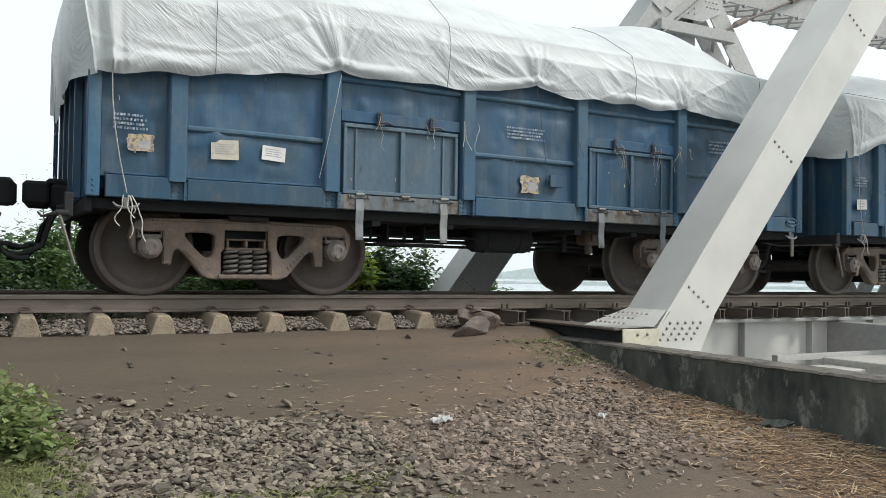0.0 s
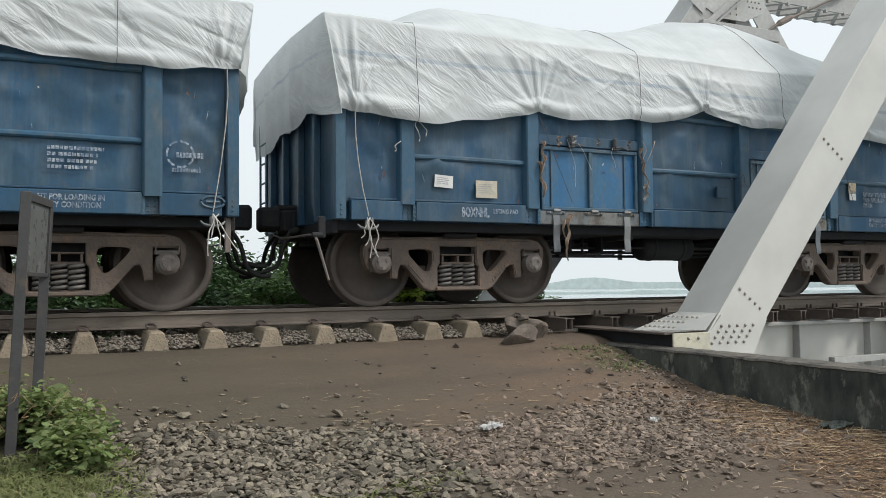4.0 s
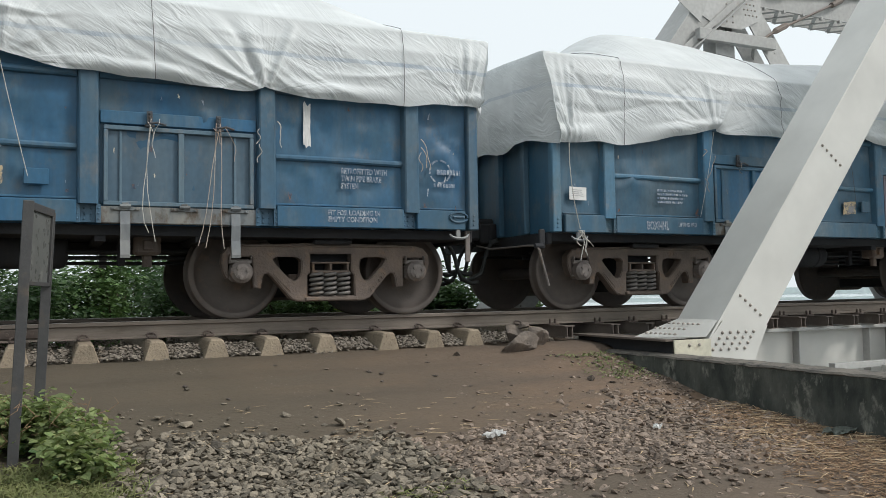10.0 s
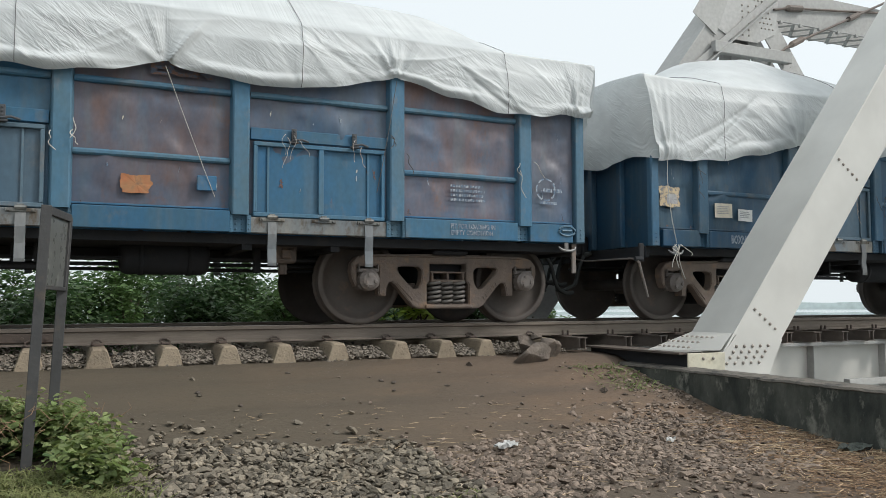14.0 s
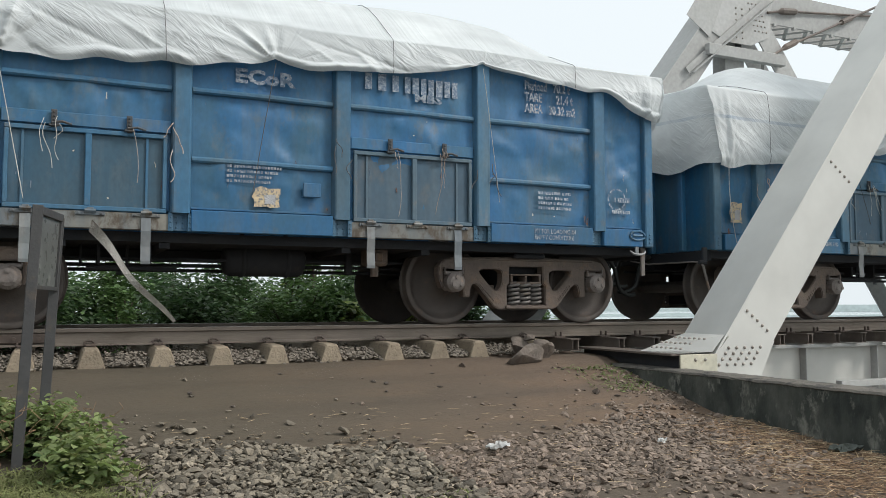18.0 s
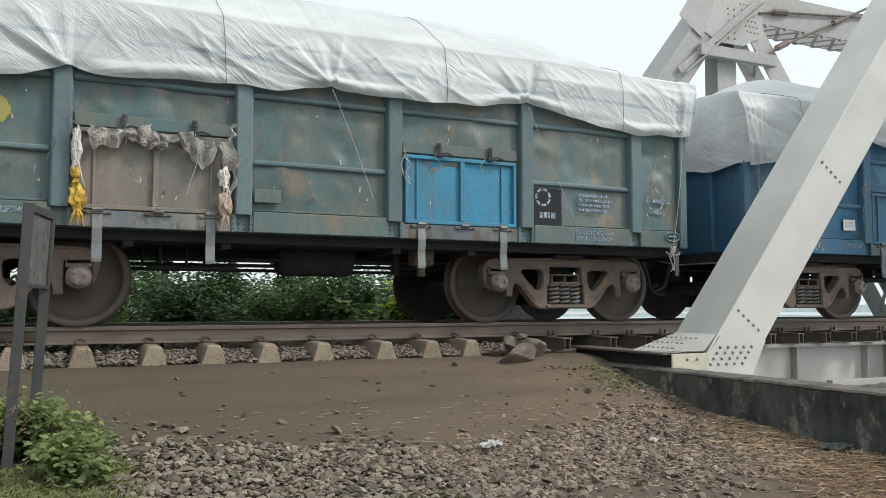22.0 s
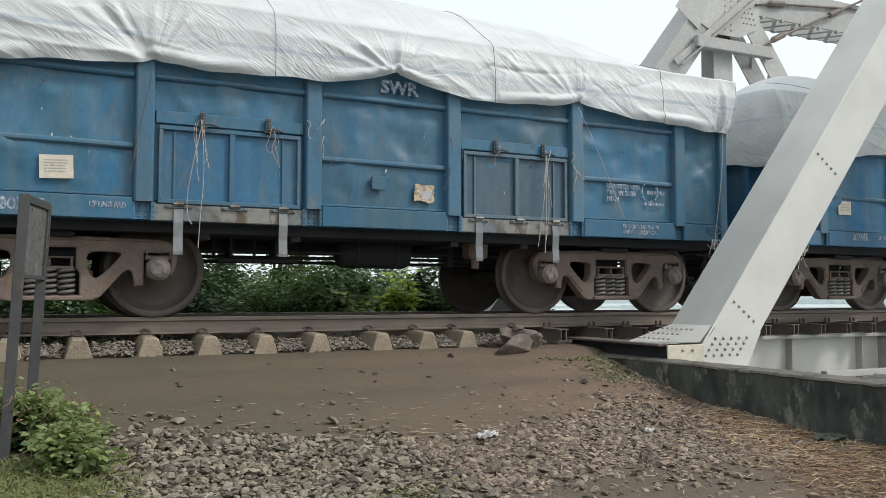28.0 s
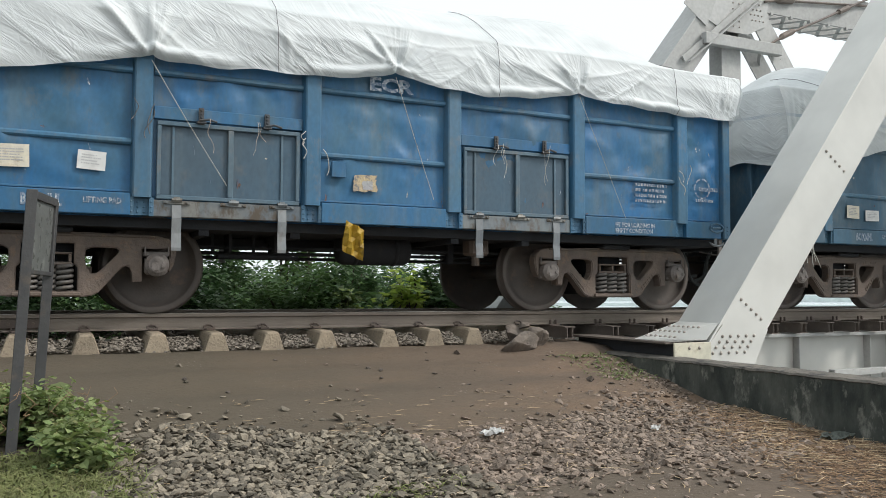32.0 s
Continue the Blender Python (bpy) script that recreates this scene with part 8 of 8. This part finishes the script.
wagon(7, 'dull', hem=(2.06, 2.11, 2.36, 2.38, 2.53, 2.45, 2.52, 2.42, 2.45), doors=('grey', 'blue'), tail=0.22, marks=(('torn', -4.67, 1.6, 0.37, 0.28), ('cream', -3.77, 1.46, 0.3, 0.19), ('white', -3.39, 1.41, 0.25, 0.16), ('box', -3.5, 1.07, 0.37, 0.11), ('lift', -2.85, 1.09, 0.33, 0.07), ('pocket', 0.5, 1.44, 0.19, 0.15), ('wheel', 4.55, 1.52, 0.42, 0.26), ('bars', 3.55, 1.47, 0.52, 0.24), ('fit', 3.5, 1.07, 0.58, 0.15),))
w8 = wagon(8, 'deep', hem=(2.12, 2.21, 2.53, 2.61, 2.73, 2.77, 2.96, 2.88, 2.58), doors=('pale', 'grey'), tail=0.25, what='deep blue open goods wagon under a white tarpaulin', marks=(('white', -4.57, 1.51, 0.23, 0.16), ('bars', -4.64, 1.71, 0.36, 0.17), ('cream', -3.24, 1.49, 0.29, 0.22), ('box', -3.47, 1.08, 0.36, 0.13), ('ecor', -0.0, 2.58, 0.64, 0.21), ('number', 1.74, 2.71, 1.3, 0.23), ('mbs', 1.85, 2.55, 0.34, 0.12), ('bars', -0.1, 1.56, 0.57, 0.2), ('torn', 0.03, 1.34, 0.29, 0.21), ('payload', 3.47, 2.72, 0.72, 0.42), ('wheel', 4.5, 1.5, 0.39, 0.29), ('lift', -2.85, 1.09, 0.33, 0.07), ('pocket', 0.5, 1.44, 0.19, 0.15), ('bars', 3.55, 1.47, 0.52, 0.24), ('fit', 3.5, 1.07, 0.58, 0.15),))
wagon(9, 'blue', hem=(2.07, 2.15, 2.44, 2.56, 2.55, 2.5, 2.54, 2.47, 2.52), doors=('grey', 'blue'), stripe=True, marks=(('torn', -4.58, 1.47, 0.22, 0.28), ('cream', -3.71, 1.43, 0.28, 0.22), ('white', -3.14, 1.4, 0.25, 0.15), ('box', -3.5, 1.07, 0.34, 0.12), ('torn', 0.12, 1.34, 0.27, 0.21), ('tag', 0.41, 1.53, 0.12, 0.25), ('retro', 3.58, 1.46, 0.52, 0.16), ('wheel', 4.58, 1.54, 0.42, 0.23), ('fit', 3.53, 1.08, 0.59, 0.17), ('lift', -2.85, 1.09, 0.33, 0.07), ('pocket', 0.5, 1.44, 0.19, 0.15),))
w10 = wagon(10, 'greygreen', hem=(2.12, 2.12, 2.41, 2.44, 2.52, 2.5, 2.59, 2.38, 2.42), doors=('tan', 'cyan'), stripe=True, tail=0.1, what='faded grey-green open goods wagon with one bright cyan door', marks=(('white', -4.46, 1.44, 0.25, 0.18), ('cream', -3.21, 1.41, 0.3, 0.21), ('yellowring', -3.27, 2.01, 0.62, 0.38), ('patch', 2.83, 1.4, 0.41, 0.45), ('pocket', -0.58, 1.34, 0.28, 0.14), ('box', -3.4, 1.07, 0.35, 0.12), ('lift', -2.85, 1.09, 0.33, 0.07), ('wheel', 4.55, 1.52, 0.42, 0.26), ('bars', 3.55, 1.47, 0.52, 0.24), ('fit', 3.5, 1.07, 0.58, 0.15),))
wagon(11, 'blue', hem=(2.14, 2.25, 2.62, 2.55, 2.65, 2.6, 2.53, 2.41, 2.44), doors=('blue', 'pale'), marks=(('torn', -4.42, 1.38, 0.34, 0.14), ('cream', -3.69, 1.46, 0.28, 0.21), ('white', -2.89, 1.4, 0.25, 0.16), ('box', -3.65, 1.06, 0.31, 0.13), ('ecor', 0.0, 2.54, 0.58, 0.17), ('mbs', 1.73, 2.52, 0.29, 0.14), ('torn', -0.5, 1.46, 0.29, 0.2), ('tag', -0.25, 1.54, 0.15, 0.28), ('bars', 3.56, 1.49, 0.53, 0.18), ('wheel', 4.52, 1.47, 0.48, 0.27), ('lift', -2.85, 1.09, 0.33, 0.07), ('pocket', 0.5, 1.44, 0.19, 0.15), ('fit', 3.5, 1.07, 0.58, 0.15),))
wagon(12, 'blue', hem=(2.12, 2.2, 2.42, 2.4, 2.7, 2.57, 2.52, 2.38, 2.41), doors=('blue', 'grey'), tail=0.1, marks=(('bars', 3.58, 1.42, 0.55, 0.25), ('fit', 3.58, 1.07, 0.57, 0.16), ('torn', 4.48, 1.5, 0.32, 0.23), ('box', -3.4, 1.07, 0.35, 0.12), ('lift', -2.85, 1.09, 0.33, 0.07), ('pocket', 0.5, 1.44, 0.19, 0.15), ('wheel', 4.55, 1.52, 0.42, 0.26),))
wagon(13, 'soft', tied=0.4, hem=(2.35, 2.37, 2.47, 2.48, 2.62, 2.47, 2.55, 2.44, 2.41), doors=('blue', 'grey'), stripe=True, tail=0.15, marks=(('white', -4.77, 1.41, 0.25, 0.16), ('cream', -3.3, 1.43, 0.29, 0.22), ('box', -3.56, 1.06, 0.39, 0.13), ('swr', 0.17, 2.54, 0.46, 0.14), ('torn', 0.47, 1.38, 0.27, 0.21), ('retro', 3.25, 1.53, 0.52, 0.24), ('wheel', 3.76, 1.52, 0.49, 0.25), ('pocket', -0.09, 1.46, 0.16, 0.15), ('lift', -2.85, 1.09, 0.33, 0.07), ('fit', 3.5, 1.07, 0.58, 0.15),))
w14 = wagon(14, 'blue', set_off=-0.09, hem=(2.12, 2.23, 2.44, 2.37, 2.42, 2.46, 2.62, 2.46, 2.44), doors=('blue', 'grey'), stripe=True, tail=0.1, marks=(('cream', -3.57, 1.53, 0.27, 0.2), ('box', -3.29, 1.1, 0.36, 0.14), ('lift', -2.72, 1.1, 0.35, 0.07), ('torn', 0.07, 1.43, 0.28, 0.2), ('tag', 0.49, 1.52, 0.16, 0.27), ('retro', 3.66, 1.47, 0.55, 0.26), ('fit', 3.65, 1.06, 0.64, 0.17), ('pocket', 0.5, 1.44, 0.19, 0.15), ('wheel', 4.55, 1.52, 0.42, 0.26),))
wagon(15, 'deep', hem=(2.12, 2.22, 2.47, 2.49, 2.59, 2.5, 2.63, 2.56, 2.56), doors=('grey', 'grey'), what='deep blue open goods wagon with a yellow sheet hung below', marks=(('cream', -3.65, 1.47, 0.28, 0.21), ('white', -2.98, 1.47, 0.25, 0.18), ('torn', -0.23, 1.41, 0.29, 0.2), ('yellowsheet', -0.41, 0.83, 0.22, 0.33), ('ecr', 0.07, 2.51, 0.53, 0.12), ('bars', 3.67, 1.5, 0.51, 0.27), ('wheel', 4.61, 1.57, 0.58, 0.26), ('fit', 3.38, 1.05, 0.62, 0.17), ('lift', -2.88, 1.09, 0.34, 0.08), ('pocket', -0.54, 1.54, 0.16, 0.17), ('box', -3.4, 1.07, 0.35, 0.12),))
wagon(16, 'pale', hem=(2.08, 2.17, 2.47, 2.42, 2.47, 2.45, 2.57, 2.41, 2.4), doors=('blue', 'grey'), stripe=True, marks=(('cream', -3.58, 1.44, 0.26, 0.19), ('white', -3.17, 1.4, 0.29, 0.16), ('box', -3.4, 1.07, 0.35, 0.12), ('lift', -2.85, 1.09, 0.33, 0.07), ('pocket', 0.5, 1.44, 0.19, 0.15), ('wheel', 4.55, 1.52, 0.42, 0.26), ('bars', 3.55, 1.47, 0.52, 0.24), ('fit', 3.5, 1.07, 0.58, 0.15),))
wagon(17, 'blue', hem=(2.15, 2.23, 2.38, 2.38, 2.57, 2.46, 2.47, 2.42, 2.5), doors=('blue', 'grey'), marks=(('box', -3.4, 1.07, 0.35, 0.12), ('lift', -2.85, 1.09, 0.33, 0.07), ('pocket', 0.5, 1.44, 0.19, 0.15), ('wheel', 4.55, 1.52, 0.42, 0.26), ('bars', 3.55, 1.47, 0.52, 0.24), ('fit', 3.5, 1.07, 0.58, 0.15),))
add_straw_bunch(w14, -1.15, 1.02, 1.3, 70, 0.6)
add_strip(w8)
add_sacking(w10)
add_rags(w2, [(-2.42, 1.95, 0.3, 'rag'), (-2.46, 1.7, 0.42, 'rag'), (-2.2, 2.02, 0.14, 'rag'), (-1.95, 2.04, 0.12, 'sack'), (-0.98, 1.95, 0.35, 'rag'), (-0.93, 1.75, 0.4, 'rag'), (-1.15, 2.02, 0.12, 'rag'), (-0.9, 1.5, 0.25, 'sack'), (-1.6, 2.02, 0.1, 'rag'), (-2.05, 1.08, 0.42, 'rag'), (-2.15, 1.02, 0.5, 'rag')])
add_rags(w10, [(-0.95, 2.05, 0.2, 'sack'), (-0.9, 1.7, 0.45, 'sack')], 8)


def motions():
    step = 0.125
    for wagon, k, wheels in WAGONS:
        rows = []
        for i in range(33):
            rows.append((float(i), pose(train_at(float(i)) + k * PITCH + MID, TRACK, 0)))
        walk(wagon, rows)
        spins = [(i * step, (train_at(i * step) - train_at(0)) / 0.5) for i in range(257)]
        for wheel, x in wheels:
            walk(wheel, [(t, pose(x, 0, 0.5, 0, math.degrees(a), 0)) for t, a in spins])


motions()
